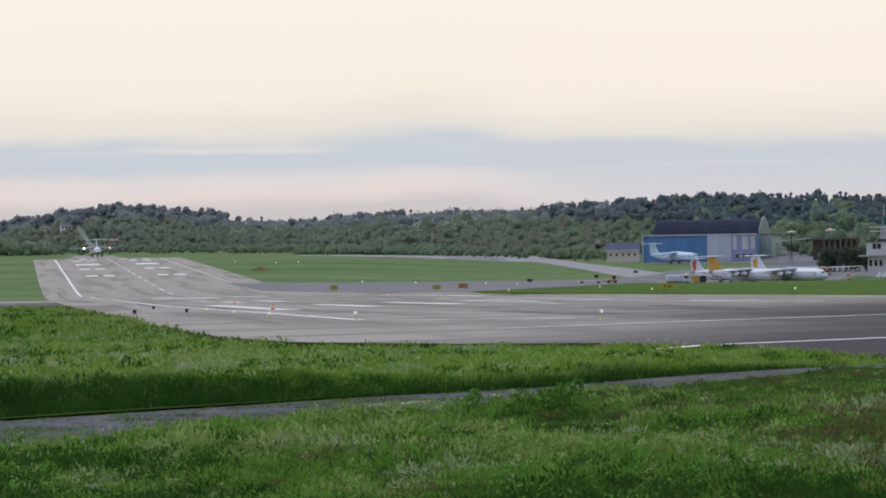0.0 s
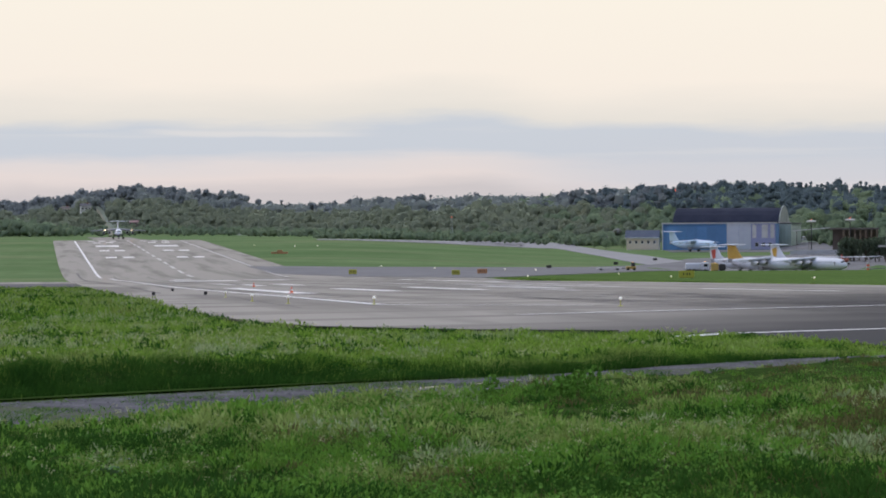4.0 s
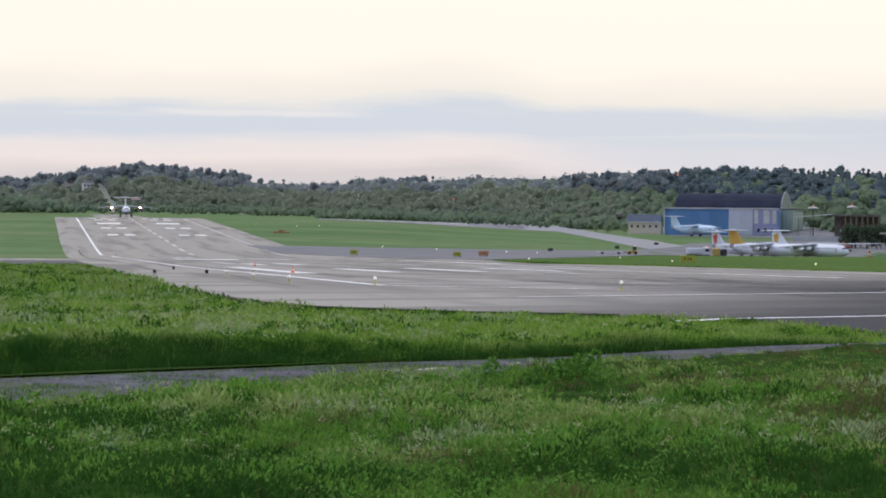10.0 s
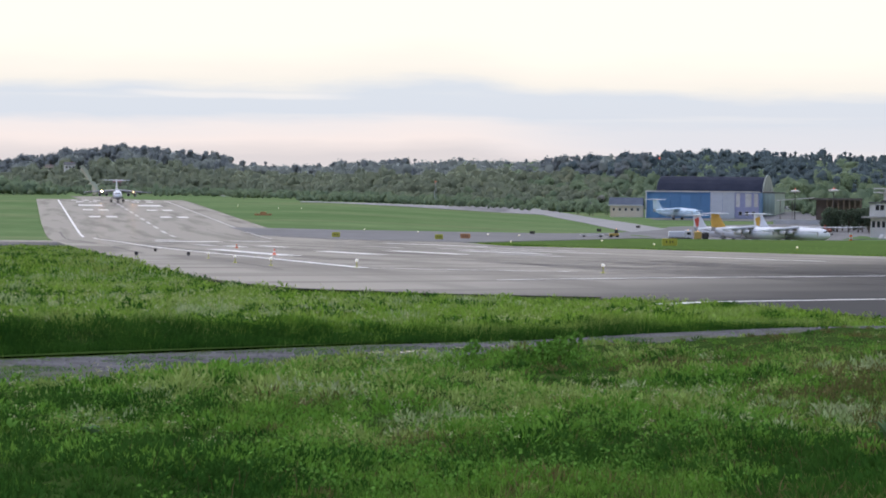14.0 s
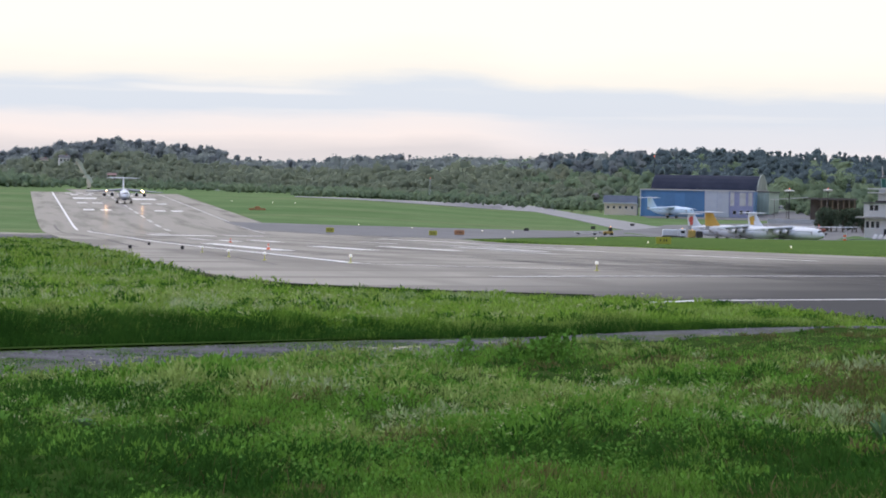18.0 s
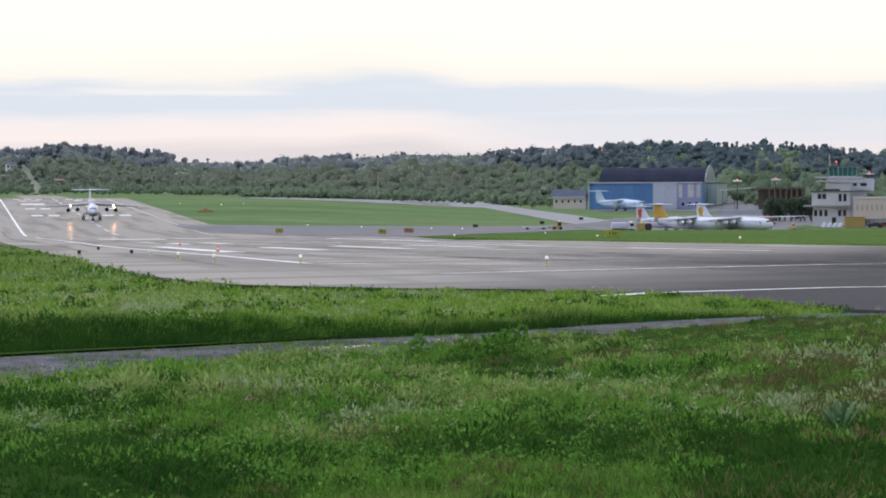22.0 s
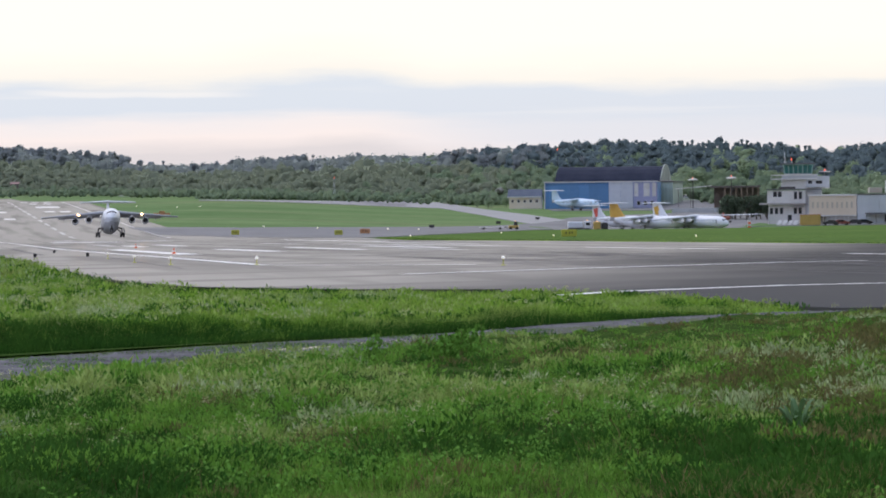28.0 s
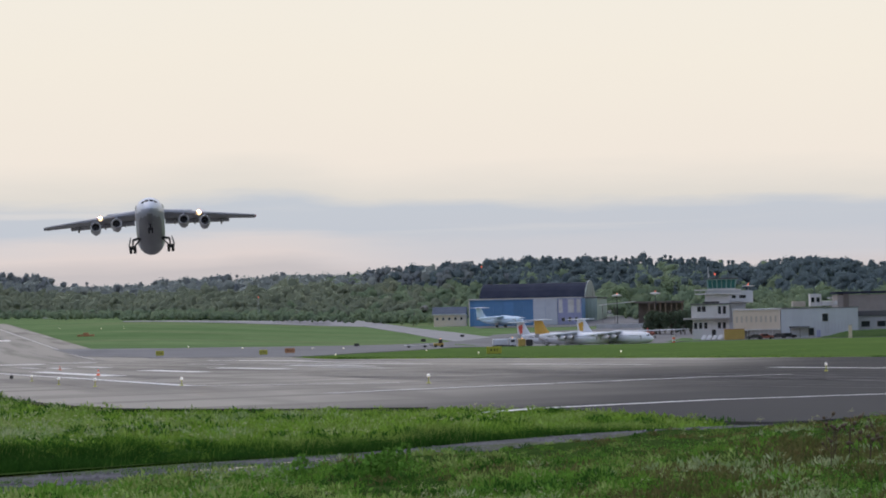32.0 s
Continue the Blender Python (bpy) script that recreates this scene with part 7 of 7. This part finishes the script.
    part("roof", boxes((3.0, 22.0, 0.004, 9, 8.0, 8.7)), M["brown_wall"], shed)
    for i in range(7):
        part("post", boxes((8.4 + i * 2.1, 8.9 + i * 2.1, 0.3, 0.7, -0.5, 7.997)), M["ochre_timber"], shed)
    part("back_wall", boxes((4.4, 21.8, 8.4, 8.8, -0.5, 7.997)), M["brown_wall"], shed)
    for a in (-9.2, -4.6):
        part("post", boxes((a, a + 0.2, -0.25, -0.05, -0.5, 7.4)), M["brown_wall"], shed)
    wall = empty("blast_wall", pose(117.4, 1168, gz(118, 1168), 0, 0, -7), "pale concrete wall segments along the apron", "wall")
    for i in range(6):
        part("segment", boxes((i * 3.0 + 0.03, i * 3.0 + 2.97, 0, 0.4, -0.5, 1.7)), M["cladding"], wall)
    for i, (u, y, c, lab) in enumerate(((0.1040, 1344, "render_white", "white parked van on the rise"), (0.1056, 1348, "dark_metal", "dark parked car on the rise"), (0.1071, 1342, "blue_wall", "blue parked car on the rise"), (0.1083, 1346, "render_white", "white parked car on the rise"), (0.1100, 1348, "ochre", "ochre parked van on the rise"),
                                        (0.1113, 1343, "render_white", "white parked car on the rise"), (0.1128, 1346, "dark_metal", "dark parked car on the rise"), (0.1048, 1352, "cladding", "grey parked car on the rise"), (0.1092, 1353, "render_white", "white parked car on the rise"))):
        car(u * y, y, 40 * i, M[c], lab)
    lot = paved("car_park", [(118, 1222), (160, 1212), (166, 1362), (132, 1362)], M["asphalt_dark"], lift=0.1, cell=6.0)
    tagged(lot, "pale asphalt car park on the rise", "car park", kind="structure")
    tr = empty("light_aircraft", pose(117.4, 1000, gz(117.4, 1000) + 0.06, 0, 0, 8), "red motor glider with long thin white wings", "aircraft")
    part("fuselage", turned([(0.1, -3.6), (0.55, -2.8), (0.7, -1.0), (0.6, 0.6), (0.25, 3.4), (0.1, 4.4)], 12, "y", (0, 0, 1.5)), M["red_brick"], tr, smooth=True)
    for s in (-1, 1):
        part("wing", loft([wing_section(-1.2, 1.7, 0, 2.35, 0.12, 1), wing_section(-0.9, 1.3, s * 8.5, 2.5, 0.11, 1), wing_section(-0.6, 0.8, s * 11.5, 2.6, 0.1, 1)]), M["white"], tr)
        part("tailplane", loft([wing_section(3.3, 1.0, 0, 1.8, 0.1, 1), wing_section(3.6, 0.6, s * 2.0, 1.8, 0.1, 1)]), M["white"], tr)
        part("wheel", turned([(0.05, -0.1), (0.3, -0.1), (0.3, 0.1), (0.05, 0.1)], 12, "y", (s * 1.1, -0.6, 0.3)), M["black"], tr)
        part("leg", tube((s * 0.4, -0.6, 1.1), (s * 1.1, -0.6, 0.3), 0.06), M["metal"], tr)
    part("fin", boxes((-0.06, 0.06, 3.4, 4.4, 1.7, 3.1)), M["red_paint"], tr)
    part("canopy", turned([(0.1, -1.9), (0.42, -1.5), (0.5, -0.9), (0.3, -0.2)], 12, "y", (0, 0, 1.95)), M["window"], tr, smooth=True)
    # tractor with a flat trailer on the taxiway
    x, y = 0.0528 * 850, 868.0
    tug = empty("tow_tractor", pose(x, y, gz(x, y) + 0.06, 0, 0, 5), "small yellow tow tractor with a dark cab", "tractor")
    part("body", boxes((-1.3, 1.3, -0.7, 0.7, 0.35, 1.1), bevel=0.1), M["ochre"], tug)
    part("cab", boxes((0.1, 1.0, -0.6, 0.6, 1.103, 2.1), bevel=0.08), M["dark_metal"], tug)
    part("beacon", boxes((0.45, 0.65, -0.1, 0.1, 2.103, 2.35)), M["lamp_amber"], tug)
    for a in (-0.85, 0.85):
        for s in (-1, 1):
            part("wheel", turned([(0.1, -0.12), (0.36, -0.12), (0.36, 0.12), (0.1, 0.12)], 12, "y", (a, s * 0.68, 0.36)), M["black"], tug)
    tl = empty("flat_trailer", pose(x - 5.8, y, gz(x - 5.8, y) + 0.06, 0, 0, 5), "flat white trailer behind the tractor", "trailer")
    part("deck", boxes((-3.2, 3.2, -0.9, 0.9, 0.55, 0.75)), M["render_white"], tl)
    part("drawbar", tube((3.2, 0, 0.6), (4.4, 0, 0.5), 0.06), M["dark_metal"], tl)
    for a in (-2.2, 2.2):
        for s in (-1, 1):
            part("wheel", turned([(0.08, -0.1), (0.28, -0.1), (0.28, 0.1), (0.08, 0.1)], 12, "y", (a, s * 0.8, 0.28)), M["black"], tl)
    # mast beyond the infield
    x, y = -5.0, 1510.0
    mast = empty("lattice_mast", pose(x, y, gz(x, y)), "grey lattice mast with a red lamp", "mast")
    for sx, sy in ((-1, -1), (1, -1), (1, 1), (-1, 1)):
        part("leg", tube((sx * 0.6, sy * 0.6, -0.3), (sx * 0.25, sy * 0.25, 10.2), 0.07, n=6), M["cladding"], mast)
    for i in range(9):
        w0, w1 = 0.6 - 0.036 * i, 0.6 - 0.036 * (i + 1)
        s = 1 if i % 2 else -1
        part("brace", tube((-s * w0, -w0, i * 1.1), (s * w1, -w1, (i + 1) * 1.1), 0.05, n=5), M["cladding"], mast)
    part("lamp", turned([(0.1, 10.2), (0.18, 10.3), (0.18, 10.6), (0.1, 10.8)], 10), M["lamp_red"], mast)
    # houses among the trees on the far hill
    for px, y, w, d, h, wm, rm, lab in ((HOUSE_U, 2230, 7.0, 5, 3.6, "render_white", "roof_grey", "white house with a grey roof among trees"), (HOUSE_U - 0.0062, 2240, 5, 4, 3.0, "beige_wall", "brown_wall", "small beige house with a brown roof among trees")):
        house(px * y, y, gz(px * y, y) + 4.6, w, d, h, 15, M[wm], M[rm], lab)
    barn = empty("red_shed", pose(-0.1010 * 2010, 2010, gz(-0.1010 * 2010, 2010) + 1.6, 0, 0, 5), "low brown shed with a red roof by the wood", "shed")
    part("wall", boxes((-2.6, 2.6, -2.4, 2.4, -4, 2.4)), M["brown_wall"], barn)
    part("roof", loft([[Vector((s * 2.9, -2.9, 2.4)), Vector((s * 2.9, 2.9, 2.4)), Vector((s * 2.9, 0, 3.7))] for s in (-1, 1)]), M["red_roof"], barn)
    # bare cutting up the far hill, in line with the runway
    rock = empty("rock_outcrop", pose(62.0, 1395, gz(62, 1395)), "grey-brown rock outcrop with scrub beside the taxiway", "rock")
    rng = random.Random(5)
    for i in range(60):
        bm = bmesh.new()
        bmesh.ops.create_icosphere(bm, subdivisions=2, radius=1.0)
        sx, sy, sz = rng.uniform(1.2, 3.6), rng.uniform(1.0, 3), rng.uniform(0.6, 1.5)
        off = rng.random() * 50
        for v in bm.verts:
            k = 1 + 0.35 * noise.noise(v.co * 1.6 + Vector((off, 0, 0)))
            v.co = Vector((v.co.x * sx * k, v.co.y * sy * k, v.co.z * sz * k))
        r = part("boulder", bm, M["rock"], rock)
        bx = rng.uniform(-16, 18)
        r.matrix_basis = pose(bx, rng.uniform(-4, 16), rng.uniform(-0.6, 0.5 + 5.5 * max(0.0, 1 - ((bx - 6) / 20) ** 2)), 0, 0, rng.uniform(0, 180))
    # small lights and markers in the infield
    for u, y in ((-0.0515, 1150), (-0.0445, 1160), (-0.0640, 1180), (-0.0250, 862), (-0.0085, 850), (0.0130, 845), (0.0225, 842), (0.0480, 760), (0.0640, 640), (0.1080, 500), (0.0200, 700)):
        x = u * y
        lt = empty("taxi_light", pose(x, y, gz(x, y)), "small white taxiway edge light in the grass", "taxiway light", "taxiway lights")
        part("stem", tube((0, 0, 0), (0, 0, 0.35), 0.05), M["sign_yellow"], lt)
        part("lens", turned([(0.05, 0.33), (0.13, 0.38), (0.13, 0.55), (0.05, 0.6)], 10), M["lamp_white"], lt)
    x, y = -0.0562 * 1040, 1040.0
    ex = empty("orange_sheeting", pose(x, y, gz(x, y)), "faded orange closure markers lying on the grass", "marker")
    for i in range(3):
        part("board", boxes((-2.7 + i * 1.8, -0.92 + i * 1.8, -0.5 + (i % 2), 0.3 + (i % 2), 0.03, 0.6 + 0.6 * (i % 2)), bevel=0.03), M["sign_orange"], ex)
    for x, y in ((47.5, 1010), (24.0, 905), (63.5, 1075)):
        d = empty("drain_box", pose(x, y, gz(x, y)), "low dark equipment box in the grass", "equipment box", "equipment boxes")
        part("body", boxes((-0.7, 0.7, -0.4, 0.4, 0, 0.8), bevel=0.05), M["dark_metal"], d)
        part("lid", boxes((-0.75, 0.75, -0.45, 0.45, 0.803, 0.87)), M["black"], d)


def rock_scrub():
    rng = np.random.default_rng(44)
    n = 90
    x = 62 + rng.uniform(-18, 20, n)
    y = 1391 + rng.uniform(-3, 16, n)
    ob = crowns("rock_scrub", x, y, 2.5 + 5.0 * rng.random(n) * np.clip(1.1 - ((x - 67) / 22) ** 2, 0.2, 1), 0, M["wood_broad"], 20)
    tagged(ob, "green scrub growing among the rocks", "bushes", kind="stuff")


def big_leaf(bm, base, yaw, length, width, rise, droop):
    """One broad leaf with a keel, as a strip of quads."""
    d, side = Vector((math.cos(yaw), math.sin(yaw), 0)), Vector((-math.sin(yaw), math.cos(yaw), 0))
    rows = []
    for i in range(6):
        k = i / 5
        c = base + d * length * k + Vector((0, 0, rise * math.sin(k * 1.9) - droop * k * k))
        w = width * math.sin(math.pi * (0.12 + 0.86 * k)) * 0.5
        rows.append([bm.verts.new(c - side * w + Vector((0, 0, 0.25 * w))), bm.verts.new(c), bm.verts.new(c + side * w + Vector((0, 0, 0.25 * w)))])
    for a, b in zip(rows, rows[1:]):
        for i in (0, 1):
            bm.faces.new((a[i], a[i + 1], b[i + 1], b[i]))


def weed(name, x, y, n, length, width, rise, mat, label, seed):
    rng = random.Random(seed)
    ob = empty(name, pose(x, y, float(ground(x, y) + lumps(np.array([x]), np.array([y]))[0])), label, "plant", "meadow weeds")
    for i in range(n):
        bm = bmesh.new()
        s = rng.uniform(0.65, 1.1)
        big_leaf(bm, Vector((rng.uniform(-0.03, 0.03), rng.uniform(-0.03, 0.03), 0.0)), 2 * math.pi * i / n + rng.uniform(-0.3, 0.3), length * s * rng.uniform(0.4, 1.0), width * s, rise * rng.uniform(0.6, 1.2), 0.06 * length)
        part("leaf", bm, mat, ob, smooth=True)
    return ob


def leafy_weed(x, y, h, seed):
    """An upright stem with many small leaves up its length."""
    rng = np.random.default_rng(seed)
    ob = empty("leafy_weed", pose(x, y, float(ground(x, y))), "tall leafy green weed beside the track", "plant", "leafy weeds")
    part("stem", tube((0, 0, 0), (0.03, 0.02, h), 0.009, 0.004, 5), M["stalk"], ob)
    n = 90
    k = rng.random(n)
    r = (0.05 + 0.15 * (1 - k)) * (0.4 + 0.6 * rng.random(n))
    a = rng.random(n) * 2 * np.pi
    co, f = leaf_cloud(np.stack([r * np.cos(a), r * np.sin(a), h * (0.1 + 0.92 * k)], -1), 0.018 + 0.022 * rng.random(n), rng)
    crown = raw_mesh("foliage", co, f, M["leaf"])
    crown.parent = ob


def tree(x, y, h, seed, mat, label):
    rng = np.random.default_rng(seed)
    ob = empty("tree", pose(x, y, gz(x, y)), label, "tree", "trees by the apron")
    part("trunk", tube((0, 0, -0.3), (0.1, 0, h * 0.55), 0.03 * h, 0.012 * h, 8), M["bark"], ob)
    for i in range(4):
        a = i * 1.6 + rng.random()
        part("limb", tube((0.05, 0, h * (0.3 + 0.06 * i)), (math.cos(a) * h * 0.22, math.sin(a) * h * 0.22, h * (0.55 + 0.08 * i)), 0.012 * h, 0.005 * h, 6), M["bark"], ob)
    n, m = 620, 11
    ba, bt = rng.random(m) * 2 * np.pi, rng.random(m)
    br = 0.27 * h * np.sqrt(rng.random(m)) * (1.15 - 0.6 * bt)
    c0 = np.stack([br * np.cos(ba), br * np.sin(ba), h * (0.25 + 0.55 * bt)], -1)
    s0 = h * (0.12 + 0.09 * rng.random(m))
    pick = rng.integers(0, m, n)
    v = rng.normal(size=(n, 3))
    v /= np.linalg.norm(v, axis=1)[:, None]
    co, f = leaf_cloud(c0[pick] + v * s0[pick][:, None] * (0.7 + 0.35 * rng.random((n, 1))), h * 0.035 * (0.6 + 0.8 * rng.random(n)), rng, v)
    crown = raw_mesh("crown", co, f, mat)
    crown.parent = ob


def build_trees():
    rng = random.Random(21)
    for i in range(18):
        y = rng.uniform(1030, 1080)
        tree(rng.uniform(0.1170, 0.1310) * y, y, rng.uniform(6.0, 9.0), 100 + i, M["leaf_dark"], "dark bushy tree beside the control tower")
    for i in range(16):
        y = rng.uniform(1375, 1425)
        tree(rng.uniform(0.1040, 0.1360) * y, y, rng.uniform(8, 13), 130 + i, M["wood_broad"], "green broadleaf tree behind the apron")
    for i in range(7):
        y = rng.uniform(1300, 1340)
        tree(rng.uniform(0.040, 0.052) * y, y, rng.uniform(3, 5.5), 160 + i, M["wood_broad"], "low green tree beside the far taxiway")


def tall_stalk(x, y, h, seed):
    rng = random.Random(seed)
    ob = empty("dead_umbel", pose(x, y, gz(x, y)), "dark dry umbel stalk from last season", "plant", "dry stalks")
    part("stem", tube((0, 0, 0), (0.02, 0, h), 0.006, 0.004, 5), M["dead_stalk"], ob)
    for i in range(rng.randint(2, 4)):
        z = h * rng.uniform(0.6, 1.0)
        dx, dy = rng.uniform(-0.14, 0.14), rng.uniform(-0.1, 0.1)
        bm = tube((0.015, 0, z - 0.05), (dx, dy, z + 0.06), 0.004, n=4)
        bmesh.ops.create_icosphere(bm, subdivisions=1, radius=rng.uniform(0.018, 0.032), matrix=Matrix.Translation((dx, dy, z + 0.07)))
        part("seedhead", bm, M["dead_stalk"], ob)


HOUSE_U = -0.1158


def build_weeds():
    weed("dock_plant", 3.25, 23.4, 17, 0.24, 0.042, 0.24, M["leaf_silver"], "silvery broad-leaved plant in the meadow", 3)
    weed("dock_plant", 3.05, 22.9, 9, 0.26, 0.06, 0.15, M["leaf"], "low dock plant with broad green leaves", 4)
    weed("dock_plant", 2.45, 21.2, 8, 0.20, 0.08, 0.07, M["leaf"], "low dock plant with broad green leaves", 5)
    weed("dock_plant", -2.9, 26.5, 8, 0.22, 0.09, 0.08, M["leaf_silver"], "low silvery-leaved plant in the meadow", 6)
    weed("dock_plant", -2.5, 27.5, 7, 0.18, 0.07, 0.06, M["leaf_silver"], "low silvery-leaved plant in the meadow", 16)
    rng = random.Random(9)
    for i in range(16):
        leafy_weed(1.4 + rng.gauss(0, 0.45), 43.6 + rng.gauss(0, 1.3), rng.uniform(0.18, 0.42), 20 + i)
    for i in range(14):
        x = rng.uniform(-0.14, 0.2)
        y = rng.uniform(24, 40)
        weed("dock_plant", x * y, y, 8, rng.uniform(0.14, 0.24), 0.05, rng.uniform(0.06, 0.16), M["leaf"], "leafy green weed in the meadow", 50 + i)
    for i in range(13):
        y = rng.uniform(36, 42)
        tall_stalk(rng.uniform(0.165, 0.2) * y, y, rng.uniform(0.35, 0.5), 70 + i)
    for px, py, w, l in ((-0.45, 47.6, 0.14, 0.5), (0.25, 49.2, 0.12, 0.4), (-1.0, 46.8, 0.12, 0.4), (1.1, 51.2, 0.13, 0.4), (0.75, 50.2, 0.1, 0.3)):
        pd = empty("puddle", pose(px, py, gz(px, py) + 0.018, 0, 0, -27), "shallow rain puddle in the wheel rut", "puddle", "puddles")
        bm = bmesh.new()
        ring = [Vector((w * math.cos(a) * (1 + 0.25 * math.sin(3 * a + px)), l * math.sin(a) * (1 + 0.2 * math.cos(2 * a + py)), 0)) for a in (2 * math.pi * i / 18 for i in range(18))]
        part("water", loft([[v - Vector((0, 0, 0.012)) for v in ring], ring], bm=bm), M["puddle"], pd)
    for i in range(5):
        y = rng.uniform(27.8, 30)
        st = empty("pale_stone", pose(rng.uniform(-0.124, -0.096) * y, y, gz(-2.5, y) + 0.02), "pale flat stone among the grass", "stone", "stones")
        bm = bmesh.new()
        bmesh.ops.create_icosphere(bm, subdivisions=2, radius=0.045)
        for v in bm.verts:
            v.co *= 1 + 0.3 * noise.noise(v.co * 9 + Vector((i, 0, 0)))
            v.co.z *= 0.45
        part("rock", bm, M["concrete"], st)


def build_furniture():
    for x, y in ((-8.0, 149.1), (-3.9, 143.0), (6.4, 132.1), (24.9, 145.1), (-10.7, 165.4), (-14.5, 199)):
        edge_light(x, y)
    for x, y in ((-17.9, 226.5), (-21.2, 223), (-25.0, 280.2)):
        low_light(x, y)
    cone(-12.9, 245.2)
    cone(-23.6, 367.4)
    sign(41.2, 599, 2.8, 1.3, M["sign_yellow"], "yellow taxiway sign with black lettering")
    sign(-1.6, 758, 1.9, 1.1, M["sign_yellow"], "yellow taxiway sign with black lettering")
    sign(-26, 770, 1.9, 1.1, M["sign_yellow"], "yellow taxiway sign with black lettering")
    sign(4.7, 782, 2.4, 1.1, M["sign_orange"], "weathered orange taxiway sign")
    flood_mast(126.4, 1180, 11.4)
    flood_mast(140.4, 1180, 11.9)


# ---- the place ----
build_ground()
build_pavement()
build_woods()
build_hangar()
build_tower()
build_bank()
build_apron()
build_furniture()
build_clutter()
build_trees()
rock_scrub()
build_weeds()
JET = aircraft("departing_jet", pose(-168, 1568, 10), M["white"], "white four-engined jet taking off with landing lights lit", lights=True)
build_thatch()
build_meadow()


def motions():
    # seconds, distance out, metres off the centre line, wheels over the runway, nose up, bank, heading
    rows = [(0, 1568, 1.5, 0, 0, 0, 7), (2.5, 1540, 1, 0, 0, 0, 7), (5, 1503, 1, 0, 0, 0, 7), (7, 1463, 0.6, 0, 0, 0, 7), (9, 1416, 0.6, 0, 0, 0, 7), (11, 1358, 0.4, 0, -0.3, 0, 7), (13, 1293, 0.8, 0, -0.7, 0, 7), (15, 1222, 0.8, 0, -0.85, 0, 7),
            (17, 1146, 0.8, 0, -0.85, 0, 7), (18, 1106, 0.8, 0, -0.85, 0, 7), (19, 1066, 0.8, 0, -0.85, 0, 7), (20, 1023, 0.8, 0, -0.85, 0, 7), (21, 979, 0.8, 0, -0.85, 0, 7), (22, 933, 0.8, 0, -0.85, 0, 7), (23, 886, 0.9, 0, -0.85, 0, 6.9),
            (24, 838, 1, 0, -0.6, 0, 6.8), (25, 789, 1, 0, 0, 0, 6.6), (26, 739, 1, 0.1, 2.0, 0, 6.4), (27, 686, 1.2, 0.25, 4.6, 0, 6.0), (28, 633, 1.4, 0.85, 6.2, 0, 5.6), (29, 577, 1.6, 2.8, 7.2, 0, 5.2), (30, 518, 1.8, 5.0, 8.0, 0, 4.8),
            (31, 461, 2.4, 8.9, 9.0, 0, 3.6), (31.5, 433, 2.9, 11.5, 9.9, -1.0, 2.8), (32, 407, 3.3, 14.2, 10.8, -2.6, 2.0)]
    keyed = []
    for t, y, off, up, nose, bank, turn in rows:
        x = axis_x(y) + off
        keyed.append((t, pose(x, y, gz(x, y) + 0.07 + up, -nose, bank, turn)))
    walk(JET, keyed)


motions()
